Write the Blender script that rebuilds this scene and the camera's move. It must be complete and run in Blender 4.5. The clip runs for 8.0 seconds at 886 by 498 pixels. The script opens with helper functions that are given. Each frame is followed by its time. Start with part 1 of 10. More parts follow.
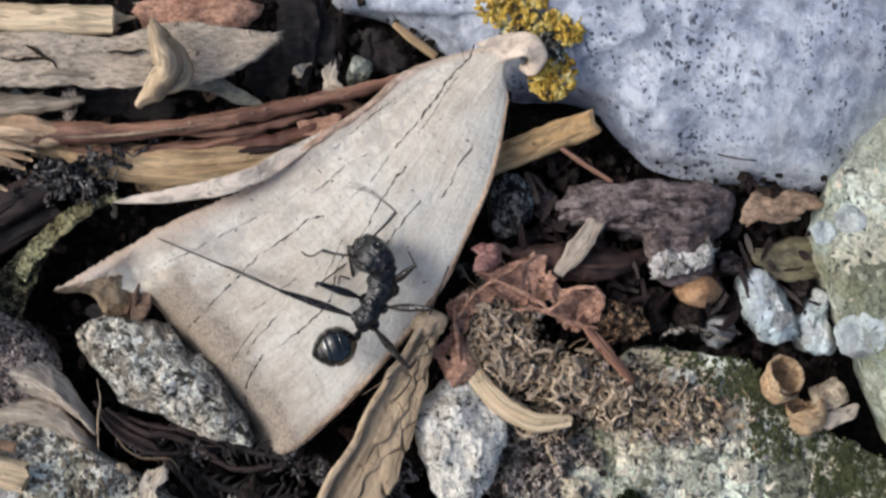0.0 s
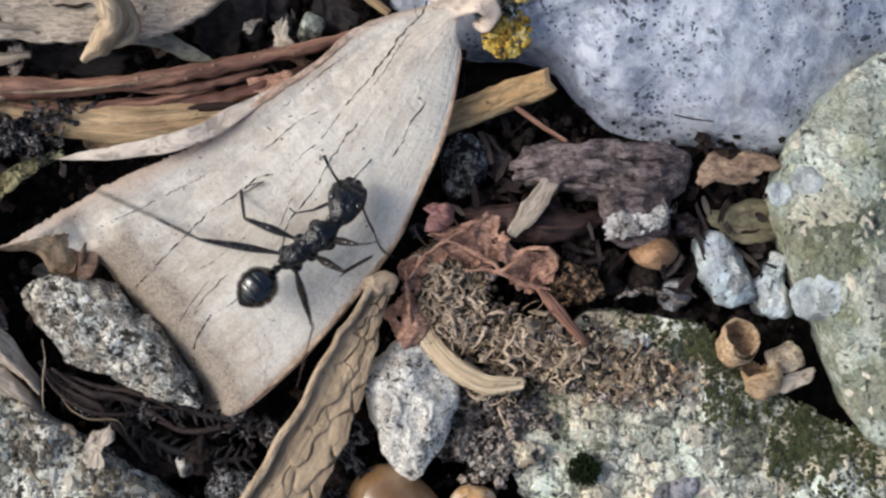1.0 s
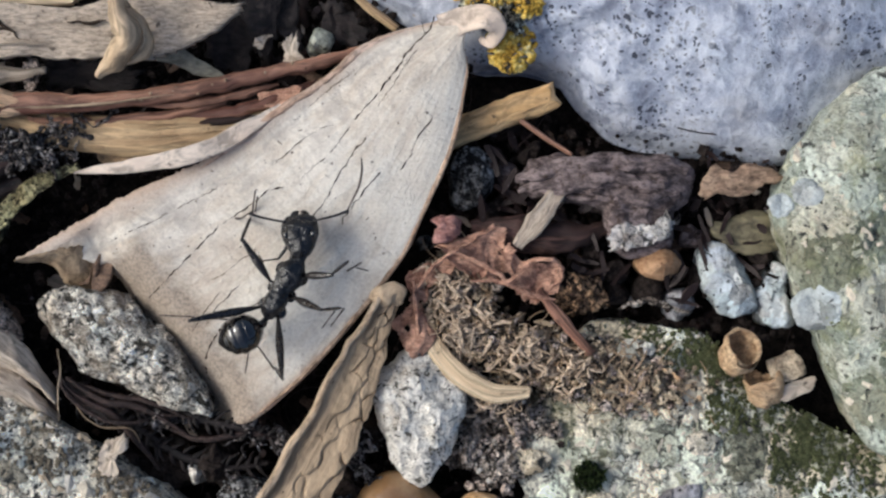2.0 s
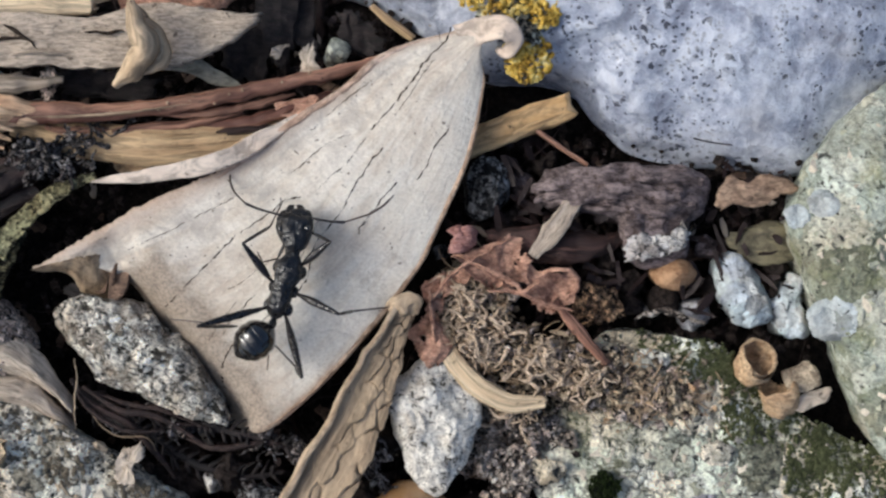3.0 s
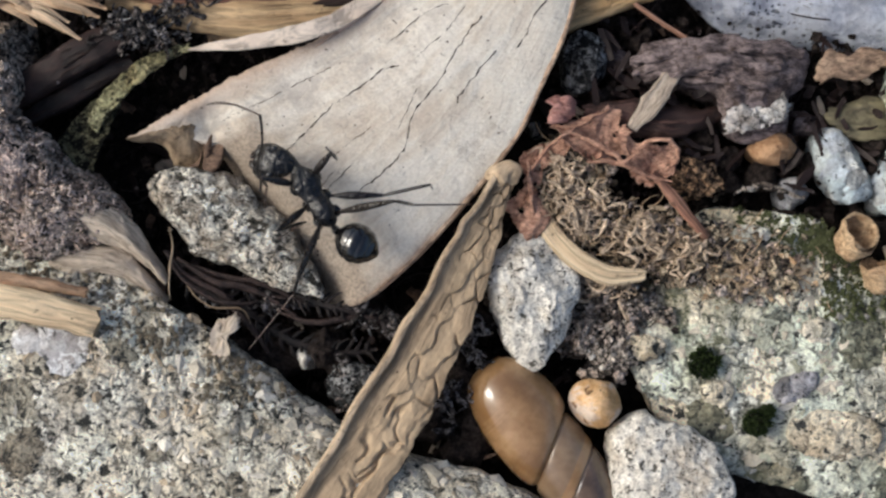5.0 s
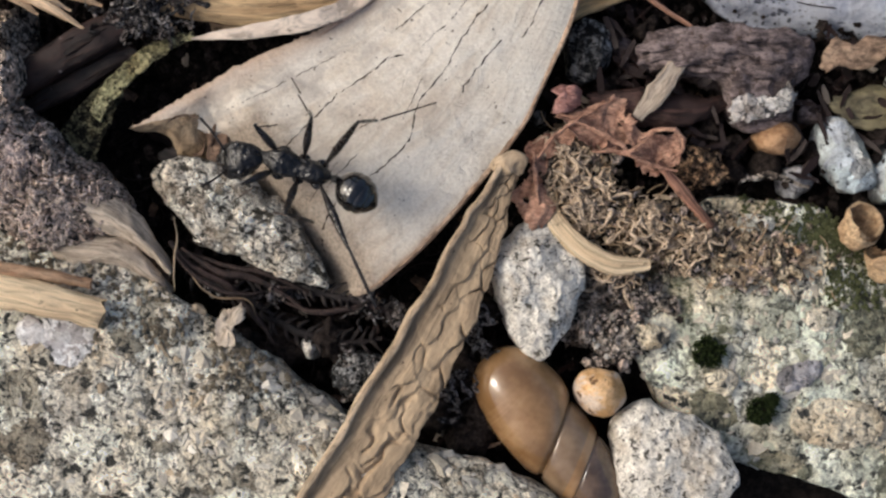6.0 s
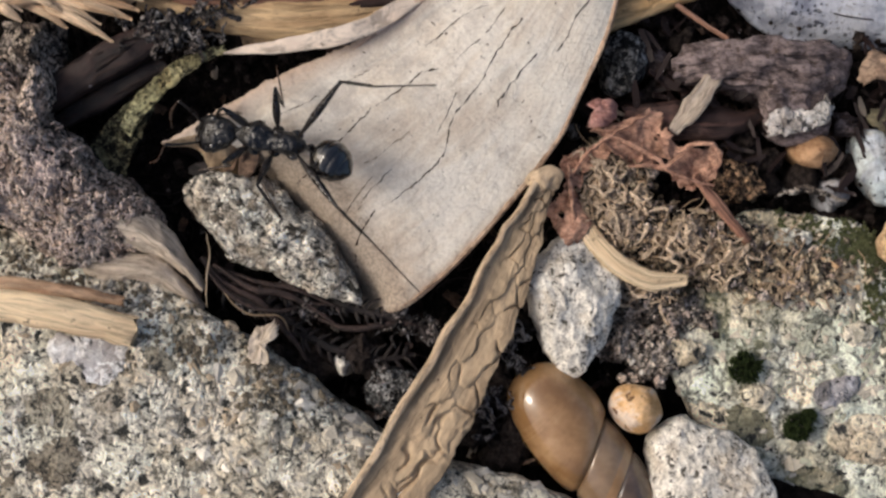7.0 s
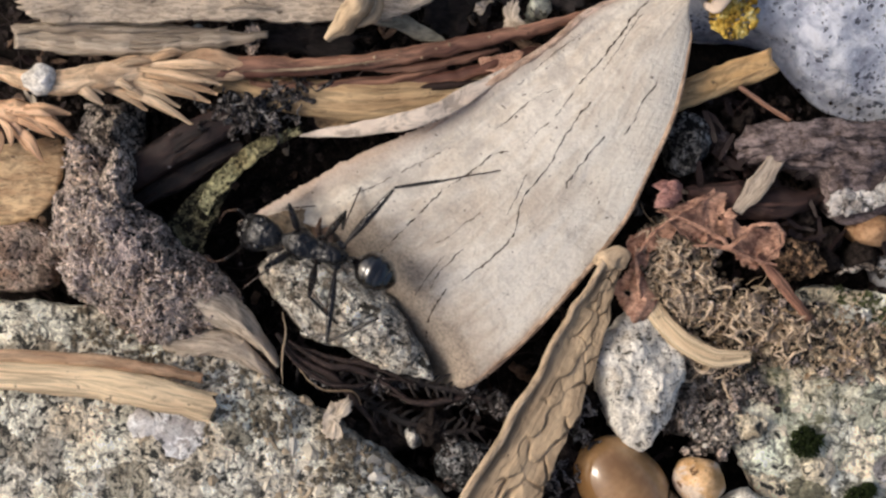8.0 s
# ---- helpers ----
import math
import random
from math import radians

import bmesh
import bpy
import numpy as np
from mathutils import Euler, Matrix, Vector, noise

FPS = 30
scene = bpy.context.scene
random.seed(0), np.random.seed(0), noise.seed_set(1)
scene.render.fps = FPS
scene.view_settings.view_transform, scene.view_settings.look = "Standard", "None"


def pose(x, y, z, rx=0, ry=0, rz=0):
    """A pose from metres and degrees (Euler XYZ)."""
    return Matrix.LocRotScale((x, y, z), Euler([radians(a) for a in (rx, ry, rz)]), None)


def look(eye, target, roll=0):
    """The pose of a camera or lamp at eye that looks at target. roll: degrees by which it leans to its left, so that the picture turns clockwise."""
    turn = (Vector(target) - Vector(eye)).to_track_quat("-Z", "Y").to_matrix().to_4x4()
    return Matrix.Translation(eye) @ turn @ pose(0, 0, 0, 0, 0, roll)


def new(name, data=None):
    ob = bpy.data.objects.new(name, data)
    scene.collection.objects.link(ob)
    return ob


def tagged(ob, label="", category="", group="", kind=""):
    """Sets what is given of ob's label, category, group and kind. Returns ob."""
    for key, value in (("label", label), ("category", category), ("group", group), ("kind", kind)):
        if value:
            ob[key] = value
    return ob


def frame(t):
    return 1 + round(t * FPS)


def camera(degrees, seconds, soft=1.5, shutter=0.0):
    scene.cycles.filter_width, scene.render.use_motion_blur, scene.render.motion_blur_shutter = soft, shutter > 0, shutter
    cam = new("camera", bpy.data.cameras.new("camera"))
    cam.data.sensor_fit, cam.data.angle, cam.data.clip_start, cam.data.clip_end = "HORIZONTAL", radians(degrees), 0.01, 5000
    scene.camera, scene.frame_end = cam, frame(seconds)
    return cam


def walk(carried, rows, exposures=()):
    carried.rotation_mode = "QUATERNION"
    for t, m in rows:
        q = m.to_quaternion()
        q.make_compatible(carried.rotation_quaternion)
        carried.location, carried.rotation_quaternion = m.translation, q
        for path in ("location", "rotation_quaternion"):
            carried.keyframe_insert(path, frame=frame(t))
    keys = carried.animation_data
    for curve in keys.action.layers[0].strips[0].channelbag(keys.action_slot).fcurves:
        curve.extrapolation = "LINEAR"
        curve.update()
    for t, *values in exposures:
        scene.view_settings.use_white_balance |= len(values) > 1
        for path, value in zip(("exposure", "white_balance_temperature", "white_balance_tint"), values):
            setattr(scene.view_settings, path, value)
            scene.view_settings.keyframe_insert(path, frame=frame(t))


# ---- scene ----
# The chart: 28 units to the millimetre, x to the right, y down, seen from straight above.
MM, CHART, HIGH = 0.001, 28.0, 88.8


def plan(x, y, z=0.0):
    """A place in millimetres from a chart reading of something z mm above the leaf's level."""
    k = (1 - z / HIGH) / CHART
    return Vector(((x - 784) * k, (441 - y) * k, z))


# ---- camera ----
cam = camera(35.0, 8.0, soft=2.4, shutter=0.3)
PATH = [
    (0, 0.02, -0.61, 88.09, 0.98, 0.09, -0.51),
    (0.2, 0.10, -2.67, 87.70, 0.90, -0.02, -0.54),
    (0.4, 0.05, -4.15, 87.32, 0.82, -0.13, -0.58),
    (0.5, 0.39, -2.70, 87.13, 0.78, -0.19, -0.59),
    (0.6, 0.40, -2.21, 87.07, 0.69, -0.21, -0.52),
    (0.8, 1.49, -1.84, 86.94, 0.53, -0.26, -0.37),
    (1, 2.43, -2.16, 86.81, 0.36, -0.30, -0.22),
    (1.2, 2.65, -1.95, 87.36, 0.35, -0.28, -0.18),
    (1.5, 1.88, -1.81, 88.19, 0.34, -0.24, -0.12),
    (1.7, 2.10, -1.70, 88.31, 0.38, -0.17, -0.17),
    (2.8, 2.56, -1.51, 88.93, 0.57, 0.21, -0.44),
    (3, 1.56, -0.98, 88.59, 0.46, 0.09, -0.14),
    (3.5, 0.00, 0.00, 88.80, 0.02, 0.01, 0.00),
    (3.6, -0.43, 0.83, 88.74, 0.11, 0.05, 0.02),
    (3.7, -1.05, 0.34, 88.67, 0.19, 0.09, 0.03),
    (3.8, -1.28, -0.65, 88.60, 0.28, 0.13, 0.05),
    (3.9, -1.07, -0.86, 88.53, 0.37, 0.16, 0.06),
    (4, -1.48, -2.05, 88.46, 0.46, 0.20, 0.08),
    (4.1, -1.94, -3.70, 88.17, 0.80, 0.25, 0.02),
    (4.2, -1.28, -5.12, 87.87, 1.13, 0.30, -0.03),
    (4.3, -0.69, -7.02, 87.58, 1.46, 0.35, -0.08),
    (4.5, -0.35, -10.83, 86.99, 2.13, 0.45, -0.18),
    (4.7, -1.68, -11.67, 87.14, 2.24, 0.34, -0.13),
    (5, -4.50, -12.06, 87.36, 2.42, 0.17, -0.04),
    (5.2, -4.92, -12.43, 87.39, 2.21, 0.14, 0.13),
    (6.3, -6.82, -9.86, 87.15, 0.60, -0.54, -0.15),
    (6.5, -7.90, -10.44, 86.77, 0.53, -0.56, -0.08),
    (7, -7.98, -8.62, 86.44, 0.41, -0.50, -0.22),
    (7.2, -8.66, -6.87, 86.91, 0.41, -0.49, -0.09),
    (7.5, -10.90, -3.65, 87.62, 0.42, -0.47, 0.10),
    (7.7, -11.08, -3.22, 88.04, 0.46, -0.33, 0.03),
    (7.8, -11.50, -4.24, 88.25, 0.49, -0.26, -0.01),
    (8, -11.76, -3.93, 88.67, 0.53, -0.11, -0.08),
]
walk(cam, [(t, pose(x * MM, y * MM, z * MM, rx, ry, rz)) for t, x, y, z, rx, ry, rz in PATH],
     [(0, 0.0, 5690, 6), (4.0, 0.0, 5690, 6), (4.5, 0.0, 5780, 5.5), (6.3, -0.08, 6220, 9), (8.0, -0.03, 6320, 10)])

# ---- daylight: bright cloud, with the hidden sun to the upper left ----
SUN_EL, SUN_AZ = radians(38), radians(-82)
world = bpy.data.worlds.new("world")
scene.world = world
world.use_nodes = True
wn = world.node_tree.nodes
sky = wn.new("ShaderNodeTexSky")
sky.sky_type, sky.sun_disc = "NISHITA", False
sky.sun_elevation, sky.sun_rotation = SUN_EL, SUN_AZ
sky.air_density, sky.dust_density, sky.ozone_density = 1.0, 8.0, 1.0
wn["Background"].inputs["Strength"].default_value = 0.15
world.node_tree.links.new(sky.outputs["Color"], wn["Background"].inputs["Color"])
lamp = bpy.data.lights.new("sun", "SUN")
lamp.energy, lamp.angle, lamp.color = 0.9, radians(18), (1.0, 0.96, 0.9)
sun = new("sun", lamp)
d = Vector((math.sin(SUN_AZ) * math.cos(SUN_EL), math.cos(SUN_AZ) * math.cos(SUN_EL), math.sin(SUN_EL)))
sun.matrix_world = look(d * 2, (0, 0, 0))


# ---- materials ----
class Paint:
    """A node material whose patterns are sized in millimetres."""

    def __init__(self, name, rough=0.8, metal=0.0, spec=0.3, vary=True):
        self.m = bpy.data.materials.new(name)
        self.m.use_nodes = True
        self.nt = self.m.node_tree
        self.b = self.nt.nodes["Principled BSDF"]
        self.b.inputs["Roughness"].default_value = rough
        self.b.inputs["Metallic"].default_value = metal
        self.b.inputs["Specular IOR Level"].default_value = spec
        tc = self.node("ShaderNodeTexCoord")
        sc = self.node("ShaderNodeVectorMath")
        sc.operation = "SCALE"
        sc.inputs["Scale"].default_value = 1000
        self.link(tc.outputs["Object"], sc.inputs[0])
        self.p = sc.outputs[0]
        if vary:
            info = self.node("ShaderNodeObjectInfo")
            mul = self.math("MULTIPLY", info.outputs["Random"], 60.0)
            ad = self.node("ShaderNodeVectorMath")
            ad.operation = "ADD"
            self.link(self.p, ad.inputs[0])
            self.link(mul, ad.inputs[1])
            self.p = ad.outputs[0]

    def node(self, kind):
        return self.nt.nodes.new(kind)

    def link(self, a, b):
        self.nt.links.new(a, b)

    def put(self, socket, v):
        if isinstance(v, bpy.types.NodeSocket):
            self.link(v, socket)
        elif isinstance(v, tuple) and len(v) == 3 and socket.type == "RGBA":
            socket.default_value = (*v, 1)
        else:
            socket.default_value = v

    def math(self, op, a, b=0.0, clamp=False):
        n = self.node("ShaderNodeMath")
        n.operation, n.use_clamp = op, clamp
        self.put(n.inputs[0], a)
        self.put(n.inputs[1], b)
        return n.outputs[0]

    def stretch(self, x, y, z, turn=0.0):
        n = self.node("ShaderNodeMapping")
        self.link(self.p, n.inputs["Vector"])
        n.inputs["Scale"].default_value = (x, y, z)
        n.inputs["Rotation"].default_value = (0, 0, radians(turn))
        return n.outputs[0]

    def noise(self, scale, detail=4.0, rough=0.55, vec=None, warp=0.0):
        n = self.node("ShaderNodeTexNoise")
        self.link(vec or self.p, n.inputs["Vector"])
        n.inputs["Scale"].default_value = scale
        n.inputs["Detail"].default_value = detail
        n.inputs["Roughness"].default_value = rough
        n.inputs["Distortion"].default_value = warp
        return n.outputs["Fac"]

    def cells(self, scale, feature="F1", vec=None, rand=1.0):
        n = self.node("ShaderNodeTexVoronoi")
        n.feature = feature
        self.link(vec or self.p, n.inputs["Vector"])
        n.inputs["Scale"].default_value = scale
        n.inputs["Randomness"].default_value = rand
        return n

    def ramp(self, fac, *stops):
        n = self.node("ShaderNodeValToRGB")
        self.put(n.inputs["Fac"], fac)
        e = n.color_ramp.elements
        while len(e) < len(stops):
            e.new(0.5)
        for el, (pos, c) in zip(e, stops):
            el.position = pos
            el.color = (*c, 1) if isinstance(c, tuple) else (c, c, c, 1)
        return n.outputs["Color"]

    def mix(self, fac, a, b, mode="MIX"):
        n = self.node("ShaderNodeMix")
        n.data_type, n.blend_type = "RGBA", mode
        self.put(n.inputs[0], fac)
        self.put(n.inputs[6], a)
        self.put(n.inputs[7], b)
        return n.outputs[2]

    def done(self, colour, height=None, strength=0.5, depth=0.15):
        self.put(self.b.inputs["Base Color"], colour)
        if height is not None:
            n = self.node("ShaderNodeBump")
            n.inputs["Strength"].default_value = strength
            n.inputs["Distance"].default_value = depth * MM
            self.link(height, n.inputs["Height"])
            self.link(n.outputs[0], self.b.inputs["Normal"])
        return self.m


def grey(c, k):
    return tuple(v * k for v in c)


def stone_mat(name, light, mid, dark, grain=2.2, speck=3.0, speck_amount=0.43, stain=None, stain_at=0.55, stain_size=0.18, clast=0.9, mixed=0.4, depth=0.3, crevice=0.8, mottle=0.75, hues=0.6):
    """Granular stone: cells of mixed grains, dark pits, stains of moss or algae."""
    w = Paint(name, rough=0.9, spec=0.2)
    warp = w.node("ShaderNodeVectorMath")
    warp.operation = "ADD"
    nz = w.node("ShaderNodeTexNoise")
    nz.inputs["Scale"].default_value = 2.4
    nz.inputs["Detail"].default_value = 3
    w.link(w.p, nz.inputs["Vector"])
    w.link(w.p, warp.inputs[0])
    w.link(nz.outputs["Color"], warp.inputs[1])
    v1 = w.cells(grain, vec=warp.outputs[0])
    v2 = w.cells(clast, vec=warp.outputs[0])
    r1, r2 = w.node("ShaderNodeSeparateColor"), w.node("ShaderNodeSeparateColor")
    w.link(v1.outputs["Color"], r1.inputs[0])
    w.link(v2.outputs["Color"], r2.inputs[0])
    tone = w.ramp(r1.outputs[0], (0.0, dark), (0.22, mid), (0.55, light), (1.0, grey(light, 1.2)))
    tone2 = w.ramp(r2.outputs[0], (0.0, dark), (0.25, mid), (0.6, light), (1.0, grey(light, 1.2)))
    big = w.math("GREATER_THAN", r2.outputs[1], 1 - mixed)
    col = w.mix(big, tone, tone2)
    hue = w.ramp(r2.outputs[2], (0.0, (1.1, 0.98, 0.82)), (0.35, (1.0, 1.0, 0.96)), (0.7, (0.88, 0.97, 0.92)), (1.0, (0.9, 0.92, 1.0)))
    col = w.mix(hues, col, hue, "MULTIPLY")
    col = w.mix(0.8, col, w.ramp(w.noise(0.28, 4, 0.6), (0.38, (0.92, 0.85, 0.74)), (0.5, (1.08, 1.06, 1.0)), (0.62, (1.2, 1.22, 1.18))), "MULTIPLY")
    seam = w.cells(grain, "DISTANCE_TO_EDGE", vec=warp.outputs[0])
    fine = w.noise(3.4, 5, 0.68)
    gate = w.ramp(w.noise(0.9, 3, 0.5), (0.4, 0.15), (0.56, 1.0))
    crev = w.math("MULTIPLY", w.ramp(seam.outputs["Distance"], (0.02, 1.0), (0.13, 0.0)), gate)
    col = w.mix(w.math("MULTIPLY", crev, crevice), col, grey(dark, 0.4))
    col = w.mix(mottle, col, w.ramp(fine, (0.41, 0.35), (0.5, 0.9), (0.58, 1.25)), "MULTIPLY")
    sp = w.noise(speck, 5, 0.62, warp=0.4)
    sp2 = w.noise(speck * 1.9, 3, 0.6, warp=0.4)
    pits = w.math("MAXIMUM", w.ramp(sp, (speck_amount - 0.03, 1.0), (speck_amount + 0.02, 0.0)), w.ramp(sp2, (speck_amount - 0.05, 0.9), (speck_amount, 0.0)))
    col = w.mix(pits, col, tuple(min(v * 0.25, 0.05) for v in dark))
    if stain:
        sn = w.noise(stain_size, 7, 0.7, warp=0.4)
        col = w.mix(w.ramp(sn, (stain_at - 0.04, 0.0), (stain_at + 0.08, 0.75)), col, w.mix(fine, grey(stain, 0.4), grey(stain, 1.3)))
    h = w.math("ADD", w.math("MULTIPLY", v1.outputs["Distance"], -0.5), w.math("ADD", w.math("MULTIPLY", fine, 0.8), w.math("SUBTRACT", w.math("MULTIPLY", sp, 2.0), w.math("MULTIPLY", crev, 0.35))))
    return w.done(col, h, 1.0, depth)


def fibre_mat(name, light, dark, turn=0.0, along=0.25, across=4.0, rough=0.65, spot=(0.05, 0.03, 0.02), spots=0.3, uv=True):
    """Dry plant matter with fibres that run along it."""
    w = Paint(name, rough=rough, spec=0.35)
    if uv:
        un = w.node("ShaderNodeUVMap")
        un.uv_map = "grain"
        mp = w.node("ShaderNodeMapping")
        w.link(un.outputs[0], mp.inputs["Vector"])
        mp.inputs["Scale"].default_value = (along, across, 1)
        ad = w.node("ShaderNodeVectorMath")
        ad.operation = "ADD"
        w.link(mp.outputs[0], ad.inputs[0])
        w.link(w.math("MULTIPLY", w.node("ShaderNodeObjectInfo").outputs["Random"], 30.0), ad.inputs[1])
        v = ad.outputs[0]
    else:
        v = w.stretch(along, across, across, turn)
    fib = w.noise(1.0, 5, 0.65, vec=v, warp=0.3)
    blot = w.noise(0.4, 4, 0.6, vec=v) if uv else w.noise(0.45, 5, 0.6)
    fine = w.noise(2.2, 5, 0.7, vec=v, warp=0.6)
    f = w.math("ADD", w.math("MULTIPLY", fib, 0.6), w.math("MULTIPLY", blot, 0.4))
    col = w.ramp(f, (0.41, dark), (0.5, tuple((a + b) / 2 for a, b in zip(light, dark))), (0.575, light))
    col = w.mix(0.7, col, w.ramp(fine, (0.41, 0.42), (0.5, 0.92), (0.58, 1.2)), "MULTIPLY")
    sp = w.noise(1.7, 3, 0.6)
    col = w.mix(w.ramp(sp, (spots - 0.03, 0.8), (spots + 0.04, 0.0)), col, spot)
    h = w.math("ADD", w.math("MULTIPLY", fib, 1.4), fine)
    return w.done(col, h, 0.8, 0.16)


def fleck_mat(name, light, shade, fleck, stain, scale=1.5, size=0.34, share=0.6, fine=0.5, stain_at=0.54, rough=0.9, warp=1.8):
    """Pale stone with discrete dark flecks or pits of several sizes and soft stains."""
    w = Paint(name, rough=rough, spec=0.2)
    bent = w.node("ShaderNodeVectorMath")
    bent.operation = "ADD"
    nz = w.node("ShaderNodeTexNoise")
    nz.inputs["Scale"].default_value = 2.6
    nz.inputs["Detail"].default_value = 4
    w.link(w.p, nz.inputs["Vector"])
    w.link(w.p, bent.inputs[0])
    sc = w.node("ShaderNodeVectorMath")
    sc.operation = "SCALE"
    sc.inputs["Scale"].default_value = warp
    w.link(nz.outputs["Color"], sc.inputs[0])
    w.link(sc.outputs[0], bent.inputs[1])
    a, b = w.noise(1.1, 5, 0.62), w.noise(5.5, 4, 0.65)
    col = w.ramp(a, (0.42, shade), (0.5, tuple((p + q) / 2 for p, q in zip(light, shade))), (0.56, light))
    col = w.mix(fine, col, w.ramp(b, (0.4, 0.6), (0.5, 0.95), (0.58, 1.1)), "MULTIPLY")
    if stain:
        st = w.noise(0.33, 6, 0.65, warp=0.5)
        col = w.mix(w.ramp(st, (stain_at - 0.03, 0.0), (stain_at + 0.05, 0.7)), col, w.mix(b, grey(stain, 0.6), grey(stain, 1.3)))
    marks = None
    for k, s in ((1.0, size), (2.1, size * 0.85), (4.2, size * 0.8)):
        v = w.cells(scale * k, vec=bent.outputs[0])
        sep = w.node("ShaderNodeSeparateColor")
        w.link(v.outputs["Color"], sep.inputs[0])
        here = w.math("LESS_THAN", sep.outputs[0], share)
        reach = w.math("MULTIPLY", w.math("MULTIPLY", here, w.math("ADD", sep.outputs[1], 0.35)), s)
        m = w.math("MULTIPLY", w.math("SUBTRACT", reach, v.outputs["Distance"]), 14.0, True)
        marks = m if marks is None else w.math("MAXIMUM", marks, m)
    col = w.mix(w.math("MULTIPLY", marks, 0.92), col, fleck)
    h = w.math("ADD", w.math("SUBTRACT", a, w.math("MULTIPLY", marks, 0.5)), w.math("MULTIPLY", b, 0.4))
    return w.done(col, h, 0.9, 0.3)


def soil_mat(name, light, dark, scale=2.0):
    w = Paint(name, rough=0.95, spec=0.15)
    a, b = w.noise(scale, 7, 0.7), w.noise(scale * 5, 4, 0.7)
    col = w.ramp(w.math("ADD", w.math("MULTIPLY", a, 0.6), w.math("MULTIPLY", b, 0.4)), (0.42, dark), (0.52, tuple((p + q) / 2 for p, q in zip(light, dark))), (0.6, light))
    return w.done(col, w.math("ADD", a, b), 0.9, 0.25)


M_SOIL = soil_mat("dark_humus", (0.035, 0.026, 0.021), (0.005, 0.004, 0.004))
M_CRUMB = soil_mat("humus_crumb", (0.075, 0.056, 0.047), (0.008, 0.006, 0.006), 3.0)


def boulder_mat():
    """Smooth pale limestone with black pin-prick lichen and faint scaling."""
    w = Paint("pale_limestone", rough=0.8, spec=0.25, vary=False)
    big, mid_, fine = w.noise(0.12, 5, 0.6), w.noise(0.9, 6, 0.65, warp=0.5), w.noise(6.0, 4, 0.6)
    col = w.ramp(w.math("ADD", w.math("MULTIPLY", big, 0.5), w.math("MULTIPLY", mid_, 0.5)), (0.4, (0.25, 0.27, 0.33)), (0.5, (0.40, 0.43, 0.52)), (0.59, (0.62, 0.65, 0.72)))
    col = w.mix(0.2, col, w.ramp(fine, (0.3, 0.55), (0.6, 1.0)), "MULTIPLY")
    where = w.noise(0.2, 5, 0.65, warp=0.5)
    bent = w.node("ShaderNodeVectorMath")
    bent.operation = "ADD"
    nz = w.node("ShaderNodeTexNoise")
    nz.inputs["Scale"].default_value = 0.8
    w.link(w.p, nz.inputs["Vector"])
    w.link(w.p, bent.inputs[0])
    w.link(nz.outputs["Color"], bent.inputs[1])
    dots = w.math("LESS_THAN", w.cells(0.9, vec=bent.outputs[0]).outputs["Distance"], w.math("MULTIPLY", w.ramp(where, (0.4, 0.0), (0.54, 1.0)), 0.19))
    dots2 = w.math("LESS_THAN", w.cells(2.6, vec=bent.outputs[0]).outputs["Distance"], w.math("MULTIPLY", w.ramp(where, (0.42, 0.0), (0.56, 1.0)), 0.32))
    col = w.mix(w.math("MULTIPLY", w.math("MAXIMUM", dots, dots2), 0.85), col, (0.025, 0.027, 0.04))
    scale_ = w.noise(0.5, 7, 0.66, warp=0.25)
    col = w.mix(w.ramp(scale_, (0.5, 0.0), (0.57, 0.5)), col, (0.72, 0.74, 0.79))
    col = w.mix(w.ramp(scale_, (0.38, 0.55), (0.44, 0.0)), col, (0.17, 0.18, 0.23))
    stain = w.noise(0.07, 5, 0.7)
    col = w.mix(w.ramp(stain, (0.55, 0.0), (0.75, 0.6)), col, (0.26, 0.23, 0.20))
    return w.done(col, w.math("ADD", w.math("ADD", mid_, w.math("MULTIPLY", scale_, 0.6)), w.math("MULTIPLY", fine, 0.3)), 0.7, 0.32)


